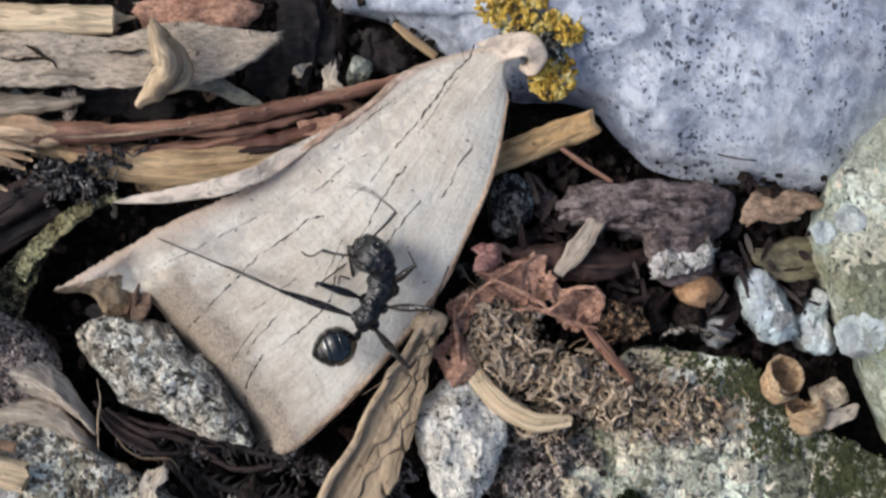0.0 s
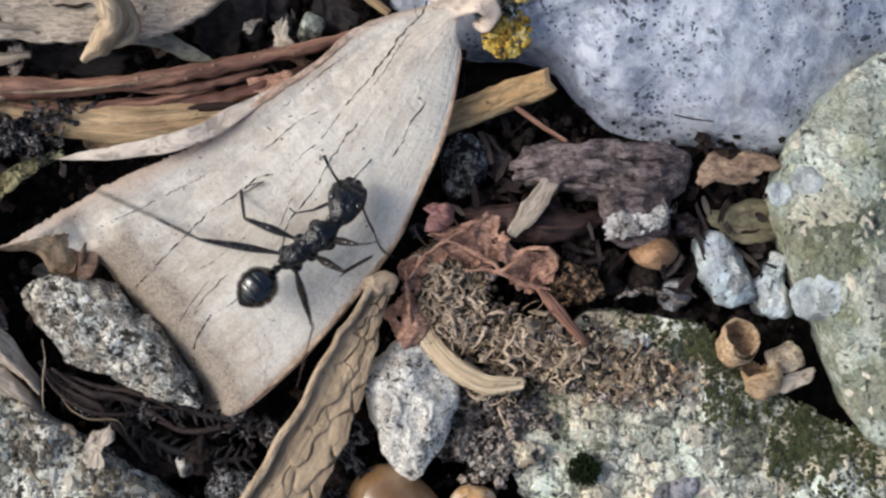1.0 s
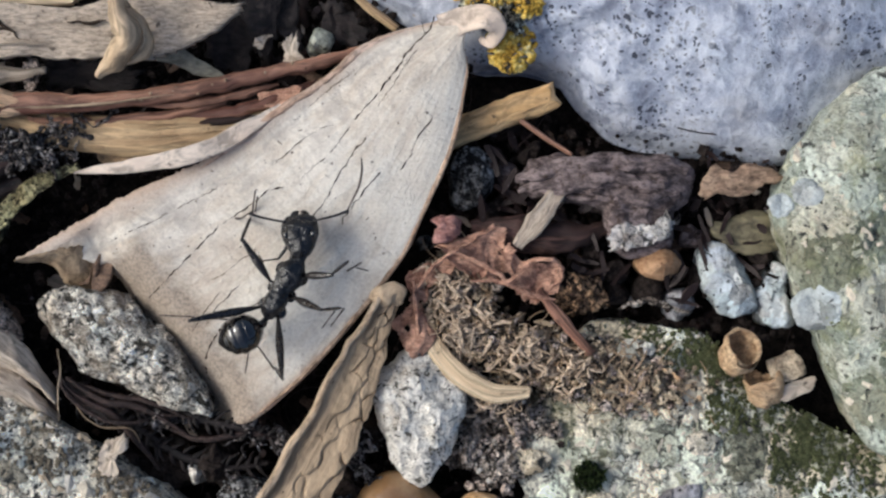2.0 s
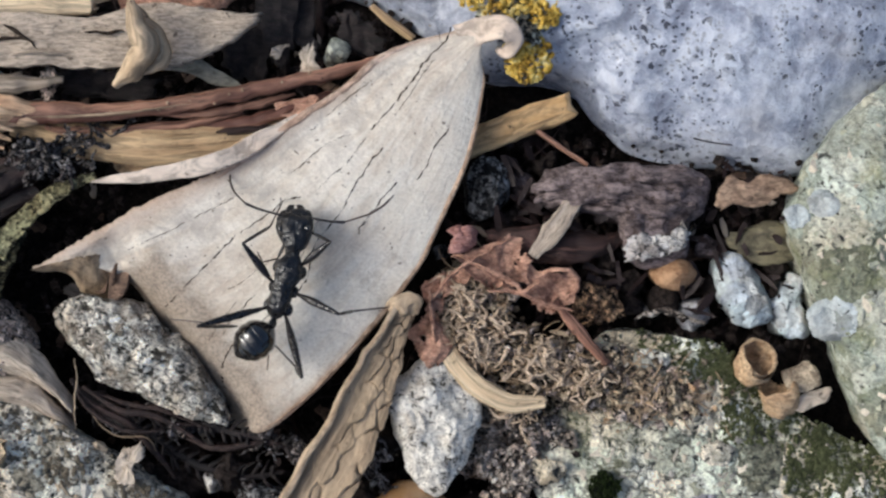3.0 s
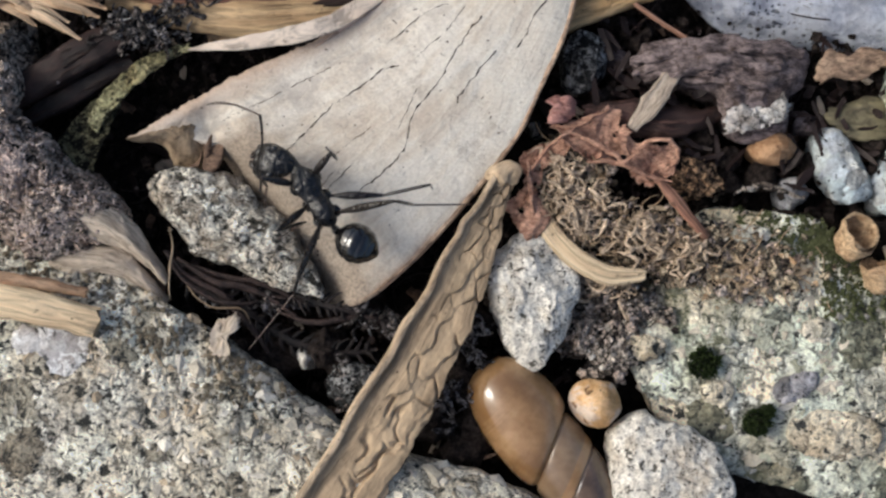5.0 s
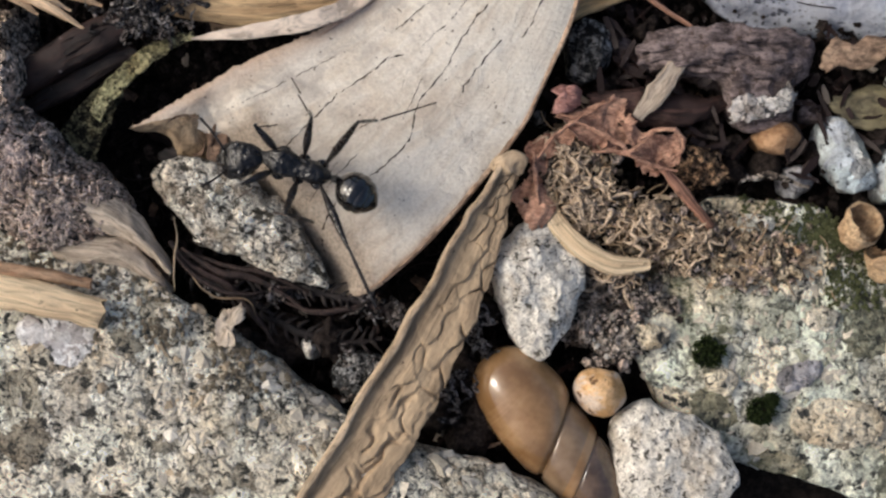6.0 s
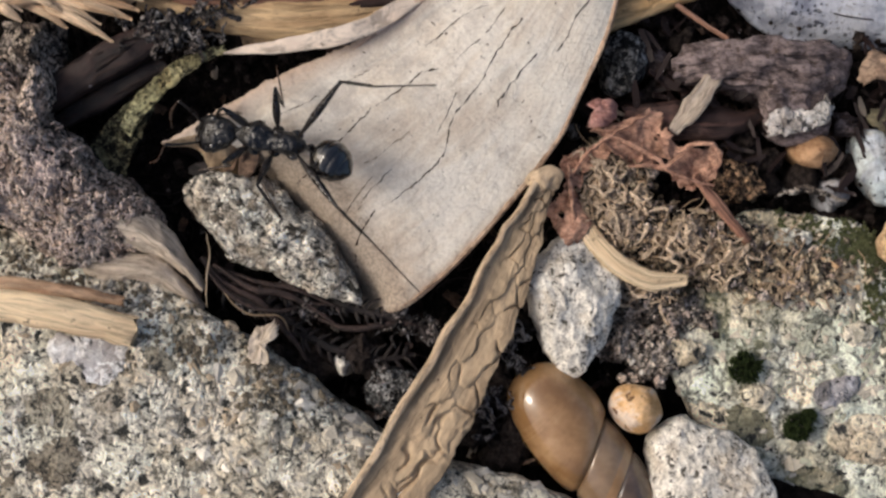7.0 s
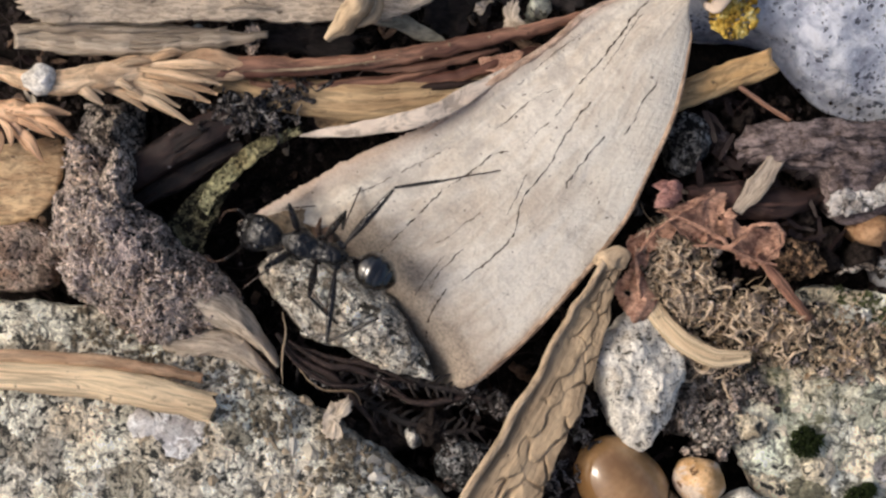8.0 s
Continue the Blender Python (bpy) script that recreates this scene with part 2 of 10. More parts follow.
def leaf_mat():
    """Bleached leathery bract: pale tan, fine grain along its length, browned rim."""
    w = Paint("bleached_bract", rough=0.62, spec=0.35, vary=False)
    un = w.node("ShaderNodeUVMap")
    un.uv_map = "grain"
    sep = w.node("ShaderNodeSeparateXYZ")
    w.link(un.outputs[0], sep.inputs[0])
    mp = w.node("ShaderNodeMapping")
    w.link(un.outputs[0], mp.inputs["Vector"])
    mp.inputs["Scale"].default_value = (9.0, 20.0, 1)
    fib = w.noise(1.0, 6, 0.68, vec=mp.outputs[0], warp=0.5)
    blot, fine = w.noise(0.16, 5, 0.6), w.noise(5.0, 5, 0.7)
    f = w.math("ADD", w.math("MULTIPLY", fib, 0.42), w.math("MULTIPLY", blot, 0.58))
    col = w.ramp(f, (0.41, (0.56, 0.475, 0.38)), (0.49, (0.665, 0.598, 0.5)), (0.57, (0.74, 0.688, 0.6)))
    col = w.mix(0.3, col, w.ramp(fine, (0.41, 0.65), (0.5, 0.95), (0.58, 1.1)), "MULTIPLY")
    edge = w.math("ADD", sep.outputs[1], w.math("MULTIPLY", w.math("SUBTRACT", w.noise(0.8, 4, 0.6), 0.5), 0.05))
    pale = w.ramp(sep.outputs[1], (0.45, 0.0), (0.85, 0.4))
    pale = w.math("MULTIPLY", pale, w.ramp(sep.outputs[0], (0.35, 1.0), (0.62, 0.0)))
    col = w.mix(pale, col, w.mix(fine, (0.60, 0.58, 0.52), (0.78, 0.755, 0.685)))
    rim = w.ramp(edge, (0.0, 0.7), (0.04, 0.45), (0.10, 0.0), (0.965, 0.0), (0.984, 0.75), (1.0, 0.95))
    col = w.mix(rim, col, w.mix(fine, (0.27, 0.15, 0.09), (0.52, 0.35, 0.24)))
    old = w.noise(0.3, 7, 0.75, warp=0.6)
    col = w.mix(w.ramp(old, (0.56, 0.0), (0.75, 0.6)), col, (0.24, 0.18, 0.13))
    weather = w.math("MULTIPLY", w.ramp(sep.outputs[1], (0.05, 0.0), (0.12, 1.0), (0.28, 0.6), (0.42, 0.0)), w.ramp(w.noise(0.55, 6, 0.7, warp=0.8), (0.47, 0.0), (0.6, 0.75)))
    col = w.mix(weather, col, w.mix(fine, (0.32, 0.28, 0.24), (0.54, 0.49, 0.43)))

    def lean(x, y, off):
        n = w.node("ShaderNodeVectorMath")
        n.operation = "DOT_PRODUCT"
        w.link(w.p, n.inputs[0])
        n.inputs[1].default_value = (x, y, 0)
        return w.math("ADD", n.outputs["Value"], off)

    # Brown band by the stone: dirt, with the shade of the dip painted in.
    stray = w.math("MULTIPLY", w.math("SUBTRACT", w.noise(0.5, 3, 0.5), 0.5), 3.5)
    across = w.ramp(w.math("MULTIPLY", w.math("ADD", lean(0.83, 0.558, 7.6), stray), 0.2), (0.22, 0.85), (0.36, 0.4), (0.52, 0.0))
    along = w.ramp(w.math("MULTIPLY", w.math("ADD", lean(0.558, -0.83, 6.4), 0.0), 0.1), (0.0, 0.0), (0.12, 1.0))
    dirt_shade = w.math("MULTIPLY", across, along)
    col = w.mix(dirt_shade, col, w.mix(w.math("MULTIPLY", w.math("SUBTRACT", fine, 0.4), 5.0, True), (0.18, 0.14, 0.105), (0.36, 0.285, 0.215)))
    sp = w.noise(2.3, 2, 0.5)
    col = w.mix(w.ramp(sp, (0.262, 0.8), (0.285, 0.0)), col, (0.10, 0.07, 0.05))
    wrinkle = w.noise(0.9, 5, 0.62, warp=1.2)
    return w.done(col, w.math("ADD", w.math("MULTIPLY", wrinkle, 1.5), w.math("ADD", w.math("MULTIPLY", fib, 1.2), w.math("MULTIPLY", fine, 0.7))), 0.7, 0.14)


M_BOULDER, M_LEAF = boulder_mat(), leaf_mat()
M_STONE_L = stone_mat("speckled_sandstone", (0.95, 0.90, 0.80), (0.76, 0.70, 0.60), (0.28, 0.235, 0.18), mixed=0.6, grain=0.85, clast=0.38, speck=1.2, speck_amount=0.42, stain=(0.30, 0.25, 0.17), stain_at=0.66, mottle=0.55, depth=0.45, hues=0.35)
M_STONE_R = stone_mat("mossy_conglomerate", (0.92, 0.90, 0.81), (0.72, 0.70, 0.61), (0.24, 0.235, 0.18), grain=0.85, clast=0.34, speck=1.2, mottle=0.45, speck_amount=0.40, mixed=0.7, stain=(0.20, 0.21, 0.105), stain_at=0.58, stain_size=0.16, depth=0.35, hues=0.8)
M_STONE_G = stone_mat("green_lichen_stone", (0.49, 0.51, 0.46), (0.385, 0.41, 0.36), (0.2, 0.22, 0.175), grain=0.6, clast=0.3, speck=0.9, speck_amount=0.38, stain=(0.25, 0.27, 0.14), stain_at=0.55, stain_size=0.2, mottle=0.42, crevice=0.35, mixed=0.6, hues=0.5)
M_PUMICE = fleck_mat("pitted_white_stone", (0.88, 0.83, 0.735), (0.66, 0.61, 0.525), (0.07, 0.06, 0.045), (0.52, 0.44, 0.34), scale=2.0, size=0.36, share=0.62, fine=0.6, warp=1.7, stain_at=0.55)
M_GRANITE = stone_mat("grain_studded_stone", (0.98, 0.94, 0.87), (0.80, 0.74, 0.66), (0.22, 0.185, 0.15), grain=1.35, clast=0.9, mixed=0.35, speck=1.5, speck_amount=0.43, stain=(0.36, 0.29, 0.22), stain_at=0.55, stain_size=0.3, crevice=0.65, mottle=0.6, depth=0.5, hues=0.25)
M_SLATE = stone_mat("slate_clast", (0.42, 0.42, 0.47), (0.33, 0.33, 0.37), (0.2, 0.2, 0.22), grain=0.8, speck=1.1, speck_amount=0.38, crevice=0.1, mottle=0.4, hues=0.1)
M_SANDCLAST = stone_mat("sand_clast", (0.78, 0.70, 0.56), (0.62, 0.54, 0.42), (0.3, 0.25, 0.19), grain=0.9, speck=1.2, speck_amount=0.41, crevice=0.3, mottle=0.5, hues=0.2)
M_PALECLAST = stone_mat("pale_clast", (0.85, 0.83, 0.76), (0.70, 0.68, 0.60), (0.35, 0.33, 0.28), grain=0.9, speck=1.2, speck_amount=0.41, crevice=0.3, mottle=0.5, hues=0.2)
M_CHALK = stone_mat("pinkish_chalk", (0.64, 0.60, 0.59), (0.50, 0.465, 0.455), (0.22, 0.19, 0.18), grain=1.0, speck=1.2, speck_amount=0.40, crevice=0.3, mottle=0.5, hues=0.3)
M_BARKROCK = fibre_mat("brown_bark_lump", (0.27, 0.21, 0.2), (0.04, 0.026, 0.025), uv=False, along=1.1, across=2.4, rough=0.8, spots=0.38)
M_CLOD = stone_mat("crumbly_clod", (0.86, 0.72, 0.65), (0.65, 0.52, 0.46), (0.24, 0.175, 0.15), grain=2.2, speck=1.7, speck_amount=0.43, crevice=0.7, mottle=0.7, hues=0.3, depth=0.45)
M_LACE = fibre_mat("tan_lace", (0.68, 0.53, 0.38), (0.38, 0.28, 0.185), uv=False, along=1.5, across=1.5)
M_CLODFIBRE = fibre_mat("pinkish_root_fibre", (0.78, 0.655, 0.59), (0.40, 0.31, 0.265), uv=False, along=1.5, across=1.5)
M_OLIVE = fibre_mat("olive_leaf", (0.18, 0.155, 0.09), (0.075, 0.064, 0.04), uv=False, along=0.4, across=0.8)
M_QUARTZ = stone_mat("milky_pebble", (0.50, 0.54, 0.59), (0.42, 0.455, 0.50), (0.25, 0.265, 0.29), grain=0.8, speck=1.1, speck_amount=0.36, mixed=0.6, crevice=0.15, mottle=0.3, depth=0.12)
M_DARKPEB = stone_mat("charcoal_pebble", (0.34, 0.34, 0.35), (0.12, 0.12, 0.125), (0.025, 0.025, 0.026), grain=1.4, speck=1.6, speck_amount=0.46, hues=0.1)
M_STRAW = fibre_mat("yellow_straw", (0.60, 0.43, 0.24), (0.40, 0.26, 0.135), along=0.15, across=8)
M_OCHRE = fibre_mat("ochre_stalk", (0.74, 0.50, 0.25), (0.50, 0.30, 0.125), along=0.2, across=4)
M_STRAW_SCRAP = fibre_mat("ochre_scrap", (0.56, 0.40, 0.23), (0.34, 0.21, 0.11), uv=False, along=0.5, across=1.5)
M_RIM = fibre_mat("brown_rim", (0.50, 0.36, 0.25), (0.30, 0.19, 0.12), along=1.0, across=1.0)
M_REDWOOD = fibre_mat("reddish_wood", (0.54, 0.37, 0.235), (0.33, 0.19, 0.11))
M_CHIP = fibre_mat("weathered_chip", (0.55, 0.455, 0.355), (0.44, 0.355, 0.27), uv=False, turn=24, along=0.7, across=2.6, spots=0.33, rough=0.8)
M_GREYLEAF = fibre_mat("grey_olive_leaf", (0.25, 0.235, 0.185), (0.14, 0.13, 0.1), uv=False, along=0.5, across=1.2)
M_BRACT = fibre_mat("curled_tan", (0.54, 0.41, 0.27), (0.30, 0.21, 0.125))
M_KNOT = stone_mat("knotted_black_crumb", (0.34, 0.31, 0.32), (0.12, 0.105, 0.11), (0.018, 0.015, 0.016), grain=3.5, speck=2.2, speck_amount=0.44)
M_EDGE = fibre_mat("tan_edge", (0.68, 0.575, 0.475), (0.56, 0.45, 0.36), along=0.3, across=1.5)
M_PINKRIM = fibre_mat("reddish_rim", (0.62, 0.47, 0.37), (0.42, 0.28, 0.20), along=0.6, across=2.0)
M_STRIP = fibre_mat("tan_strip", (0.44, 0.325, 0.205), (0.27, 0.185, 0.11), along=0.8, across=2.0)
M_MARGIN = fibre_mat("pale_margin", (0.56, 0.43, 0.29), (0.40, 0.29, 0.185), along=0.4, across=2.0)
M_WOOD = fibre_mat("weathered_wood", (0.58, 0.485, 0.38), (0.32, 0.245, 0.175), along=0.15, across=9)
M_YWOOD = fibre_mat("pale_wood", (0.78, 0.615, 0.40), (0.62, 0.455, 0.28), along=0.1, across=10)
M_BROWNLEAF = fibre_mat("brown_leaf", (0.42, 0.29, 0.195), (0.19, 0.12, 0.08), uv=False, along=1.2, across=2.5)
M_RED = fibre_mat("red_twig", (0.40, 0.215, 0.14), (0.12, 0.052, 0.036), along=0.12, across=3.0, rough=0.45)
M_REDLEAF = fibre_mat("russet_leaf", (0.60, 0.35, 0.24), (0.27, 0.13, 0.085), uv=False, along=1.5, across=2.5)
M_PINK = fibre_mat("pink_bud", (0.50, 0.27, 0.23), (0.24, 0.10, 0.08), uv=False, along=1.5)
M_ORANGE = fibre_mat("orange_flake", (0.60, 0.43, 0.26), (0.38, 0.235, 0.125), uv=False, along=1.2, across=2.5)
M_EARTH = stone_mat("crumbly_earth", (0.66, 0.57, 0.51), (0.40, 0.33, 0.29), (0.07, 0.056, 0.048), grain=2.0, speck=1.6, speck_amount=0.43, mixed=0.3, depth=0.4, hues=0.3)
M_DARKWOOD = fibre_mat("dark_bark", (0.036, 0.017, 0.013), (0.006, 0.003, 0.003), across=6, rough=0.6, spot=(0.34, 0.29, 0.28), spots=0.28)
M_GREENLEAF = stone_mat("lichen_crusted_leaf", (0.24, 0.22, 0.135), (0.14, 0.128, 0.078), (0.04, 0.037, 0.025), grain=2.5, speck=1.5, speck_amount=0.46)
M_ARM = stone_mat("yellow_green_crust", (0.46, 0.42, 0.25), (0.30, 0.27, 0.15), (0.09, 0.08, 0.045), grain=2.5, speck=1.5, speck_amount=0.42)
M_NEEDLE_ORANGE = fibre_mat("orange_needle", (0.78, 0.51, 0.32), (0.50, 0.27, 0.14))
M_HUSK = fibre_mat("grey_husk", (0.58, 0.49, 0.385), (0.43, 0.345, 0.265), along=0.3, across=5)
M_NEEDLE = fibre_mat("dry_needle", (0.80, 0.60, 0.40), (0.55, 0.35, 0.20))
M_ROOT = fibre_mat("brown_root", (0.58, 0.47, 0.33), (0.20, 0.145, 0.095), uv=False, along=2, across=2)
M_ROOTLET = fibre_mat("dark_rootlet", (0.060, 0.036, 0.030), (0.016, 0.009, 0.008), uv=False, along=2, across=2)
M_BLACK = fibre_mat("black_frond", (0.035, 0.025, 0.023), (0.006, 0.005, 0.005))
M_FIBRE = fibre_mat("pale_fibre", (0.52, 0.40, 0.27), (0.25, 0.17, 0.10))
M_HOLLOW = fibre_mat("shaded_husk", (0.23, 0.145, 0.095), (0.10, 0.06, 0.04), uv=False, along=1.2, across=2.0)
M_CRACK = soil_mat("crack_dirt", (0.10, 0.07, 0.05), (0.03, 0.02, 0.015), 4)
M_DIRT = soil_mat("olive_dirt", (0.40, 0.34, 0.25), (0.16, 0.13, 0.09), 4)
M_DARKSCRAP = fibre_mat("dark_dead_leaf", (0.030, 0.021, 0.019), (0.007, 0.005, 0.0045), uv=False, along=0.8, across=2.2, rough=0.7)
M_DARKRED = fibre_mat("decayed_red_wood", (0.15, 0.078, 0.062), (0.03, 0.015, 0.012), across=5)
M_TANEARTH = stone_mat("tan_root_earth", (0.78, 0.64, 0.48), (0.52, 0.41, 0.295), (0.08, 0.06, 0.044), grain=1.6, speck=1.3, speck_amount=0.43, mixed=0.3, depth=0.5, hues=0.3, crevice=0.9)
M_RUSTEARTH = stone_mat("rusty_earth", (0.52, 0.33, 0.20), (0.30, 0.175, 0.105), (0.05, 0.03, 0.02), grain=1.8, speck=1.5, speck_amount=0.45, mixed=0.3, depth=0.5, hues=0.2)
M_MOSS = soil_mat("dark_moss", (0.07, 0.10, 0.028), (0.015, 0.025, 0.008), 5)
M_FILM = soil_mat("olive_moss", (0.20, 0.21, 0.10), (0.06, 0.07, 0.03), 4)


def lichen_mat():
    w = Paint("yellow_lichen", rough=0.85, spec=0.2)
    a, b = w.noise(1.2, 5, 0.65), w.noise(6.0, 4, 0.7)
    col = w.ramp(a, (0.36, (0.10, 0.07, 0.03)), (0.44, (0.60, 0.36, 0.045)), (0.56, (0.86, 0.64, 0.16)), (0.66, (0.80, 0.72, 0.42)))
    col = w.mix(0.6, col, w.ramp(b, (0.36, 0.25), (0.56, 1.0)), "MULTIPLY")
    return w.done(col, b, 0.8, 0.2)


def shell_mat(name, tones):
    """Thin glossy horn-coloured shell with growth lines."""
    w = Paint(name, rough=0.09, spec=0.6, vary=False)
    un = w.node("ShaderNodeUVMap")
    un.uv_map = "grain"
    mp = w.node("ShaderNodeMapping")
    w.link(un.outputs[0], mp.inputs["Vector"])
    mp.inputs["Scale"].default_value = (60, 1.5, 1)
    lines, blot, fine = w.noise(1.0, 3, 0.6, vec=mp.outputs[0]), w.noise(0.25, 4, 0.6), w.noise(3.0, 4, 0.6)
    f = w.math("ADD", w.math("MULTIPLY", lines, 0.12), w.math("MULTIPLY", blot, 0.88))
    col = w.ramp(f, *zip((0.4, 0.5, 0.6), tones))
    w.b.inputs["Coat Weight"].default_value = 0.5
    w.b.inputs["Coat Roughness"].default_value = 0.04
    w.b.inputs["Subsurface Weight"].default_value = 0.15
    w.b.inputs["Subsurface Radius"].default_value = (0.001, 0.0006, 0.0003)
    return w.done(col, w.math("ADD", lines, w.math("MULTIPLY", fine, 0.3)), 0.12, 0.05)


def ant_mat(name, colour, rough, bump, coat):
    w = Paint(name, rough=rough, spec=0.5, vary=False)
    a, c, d = w.noise(4.0, 3, 0.6, vec=w.stretch(0.35, 1.6, 1.0)), w.noise(1.7, 1, 0.5), w.noise(7.0, 2, 0.5)
    col = w.ramp(a, (0.42, grey(colour, 0.5)), (0.58, grey(colour, 1.5)))
    w.put(w.b.inputs["Roughness"], w.ramp(c, (0.4, rough * 0.6), (0.6, rough * 1.4)))
    w.b.inputs["Coat Weight"].default_value = coat
    w.b.inputs["Coat Roughness"].default_value = 0.05
    m = w.done(col, w.math("ADD", w.math("ADD", w.math("MULTIPLY", a, 0.25), c), w.math("MULTIPLY", d, 0.12)), bump, 0.3)
    w.link(w.b.inputs["Normal"].links[0].from_socket, w.b.inputs["Coat Normal"])
    return m


M_LICHEN = lichen_mat()
M_SPOT = stone_mat("pale_bluish_lichen", (0.36, 0.39, 0.415), (0.31, 0.34, 0.36), (0.22, 0.24, 0.25), grain=0.7, speck=1.2, speck_amount=0.33, crevice=0.0, mottle=0.3, hues=0.2, depth=0.12)
M_PALELICHEN = stone_mat("grey_white_lichen", (0.80, 0.80, 0.74), (0.55, 0.55, 0.5), (0.12, 0.12, 0.1), grain=2.5, speck=1.8, speck_amount=0.46)
M_SHELL = shell_mat("horn_shell", ((0.20, 0.108, 0.043), (0.29, 0.168, 0.077), (0.39, 0.24, 0.12)))
M_SHELL_DARK = shell_mat("thin_dark_shell", ((0.05, 0.033, 0.024), (0.095, 0.062, 0.043), (0.18, 0.12, 0.08)))
M_SHELL_THIN = shell_mat("thin_brown_shell", ((0.15, 0.095, 0.055), (0.22, 0.145, 0.085), (0.30, 0.21, 0.13)))
M_ANT = ant_mat("matt_black_cuticle", (0.005, 0.005, 0.0065), 0.34, 1.0, 0.1)
M_GASTER = ant_mat("glossy_black_cuticle", (0.004, 0.0035, 0.004), 0.06, 0.2, 1.0)
M_FOOT = ant_mat("brown_cuticle", (0.045, 0.027, 0.020), 0.35, 0.3, 0.2)
M_LEG = ant_mat("brown_black_cuticle", (0.010, 0.007, 0.0065), 0.34, 0.5, 0.2)


# ---- shaping helpers (all in millimetres) ----
def curve(pts, n, closed=False):
    """n points on a smooth curve through the given tuples."""
    a = np.array([tuple(p) for p in pts], float)
    k = len(a)
    spans = k if closed else k - 1
    out = []
    for i in range(n):
        s = i * spans / (n if closed else n - 1)
        j = min(int(s), spans - 1)
        f = s - j
        idx = [(j + o) % k if closed else min(max(j + o, 0), k - 1) for o in (-1, 0, 1, 2)]
        p0, p1, p2, p3 = a[idx]
        out.append(0.5 * (2 * p1 + (p2 - p0) * f + (2 * p0 - 5 * p1 + 4 * p2 - p3) * f * f + (3 * p1 - p0 - 3 * p2 + p3) * f**3))
    return np.array(out)


def rough_up(p, amounts, seed):
    """A displacement from several sizes of noise: (size in mm, amount in mm)."""
    s = Vector((seed * 7.3, seed * 3.1, seed * 5.7))
    o = Vector((0, 0, 0))
    for size, amount in amounts:
        o += noise.noise_vector(p / size + s) * amount
    return o


def skin(bm, rows, closed_u=False, uv_scale=(1.0, 1.0), flip=False):
    """Faces over a grid of points: rows of equal length; closed_u joins each row's ends."""
    layer = bm.loops.layers.uv.get("grain") or bm.loops.layers.uv.new("grain")
    grid = [[bm.verts.new(p) for p in r] for r in rows]
    n, m = len(grid), len(grid[0])
    for i in range(n - 1):
        for j in range(m if closed_u else m - 1):
            k = (j + 1) % m
            q = (grid[i][j], grid[i][k], grid[i + 1][k], grid[i + 1][j])
            c = ((i, j), (i, j + 1), (i + 1, j + 1), (i + 1, j))
            if flip:
                q, c = q[::-1], c[::-1]
            f = bm.faces.new(q)
            f.smooth = True
            for l, (a, b) in zip(f.loops, c):
                l[layer].uv = (a / (n - 1) * uv_scale[0], b / (m - (0 if closed_u else 1)) * uv_scale[1])
    return grid


def cap(bm, ring, flip=False):
    f = bm.faces.new(ring[::-1] if flip else ring)
    f.smooth = True


def tube(bm, path, wide, thick=None, sides=10, curl=0.0, wob=(), seed=0, n=None, square=0.0, ridge=0.0, ragged=0.0):
    """A loft along path (x, y, z tuples): an oval wide x thick, bent by curl, whose sizes run along it;
    ridge: long fibres standing out of its sides; ragged: how unevenly its ends are torn."""
    n = n or max(6, len(path) * 5)
    pts = curve(path, n)
    ws = curve([(v,) for v in (wide if isinstance(wide, (list, tuple)) else [wide] * 2)], n)[:, 0]
    ts = ws if thick is None else curve([(v,) for v in (thick if isinstance(thick, (list, tuple)) else [thick] * 2)], n)[:, 0]
    tang = np.gradient(pts, axis=0)
    length = np.linalg.norm(np.diff(pts, axis=0), axis=1).sum()
    rows = []
    for i in range(n):
        t = Vector(tang[i]).normalized()
        side = t.cross(Vector((0, 0, 1)))
        side = side.normalized() if side.length > 1e-3 else Vector((1, 0, 0))
        up = side.cross(t)
        ring = []
        for j in range(sides):
            a = 2 * math.pi * j / sides
            c, s = math.cos(a), math.sin(a)
            if square:
                c, s = (math.copysign(abs(v) ** (1 - 0.7 * square), v) for v in (c, s))
            rib = 1 + ridge * (noise.noise(Vector((j * 1.7, seed * 3.3, i * 0.12))) + 0.6 * noise.noise(Vector((j * 3.1, seed * 1.3, 7 + i * 0.3))))
            x, z = c * ws[i] / 2 * rib, s * ts[i] / 2 * rib
            z += curl * ws[i] * (c * c - 0.5)
            p = Vector(pts[i]) + side * x + up * z
            if ragged and min(i, n - 1 - i) < 2:
                p += t * (1 if i > 2 else -1) * ragged * ws[i] * (0.5 + noise.noise(Vector((j * 2.3, seed * 5.1, i * 0.2))))
            ring.append(p + rough_up(p, wob, seed))
        rows.append(ring)
    g = skin(bm, rows, True, (length, 1.0))
    cap(bm, g[0])
    cap(bm, g[-1], True)
    return pts


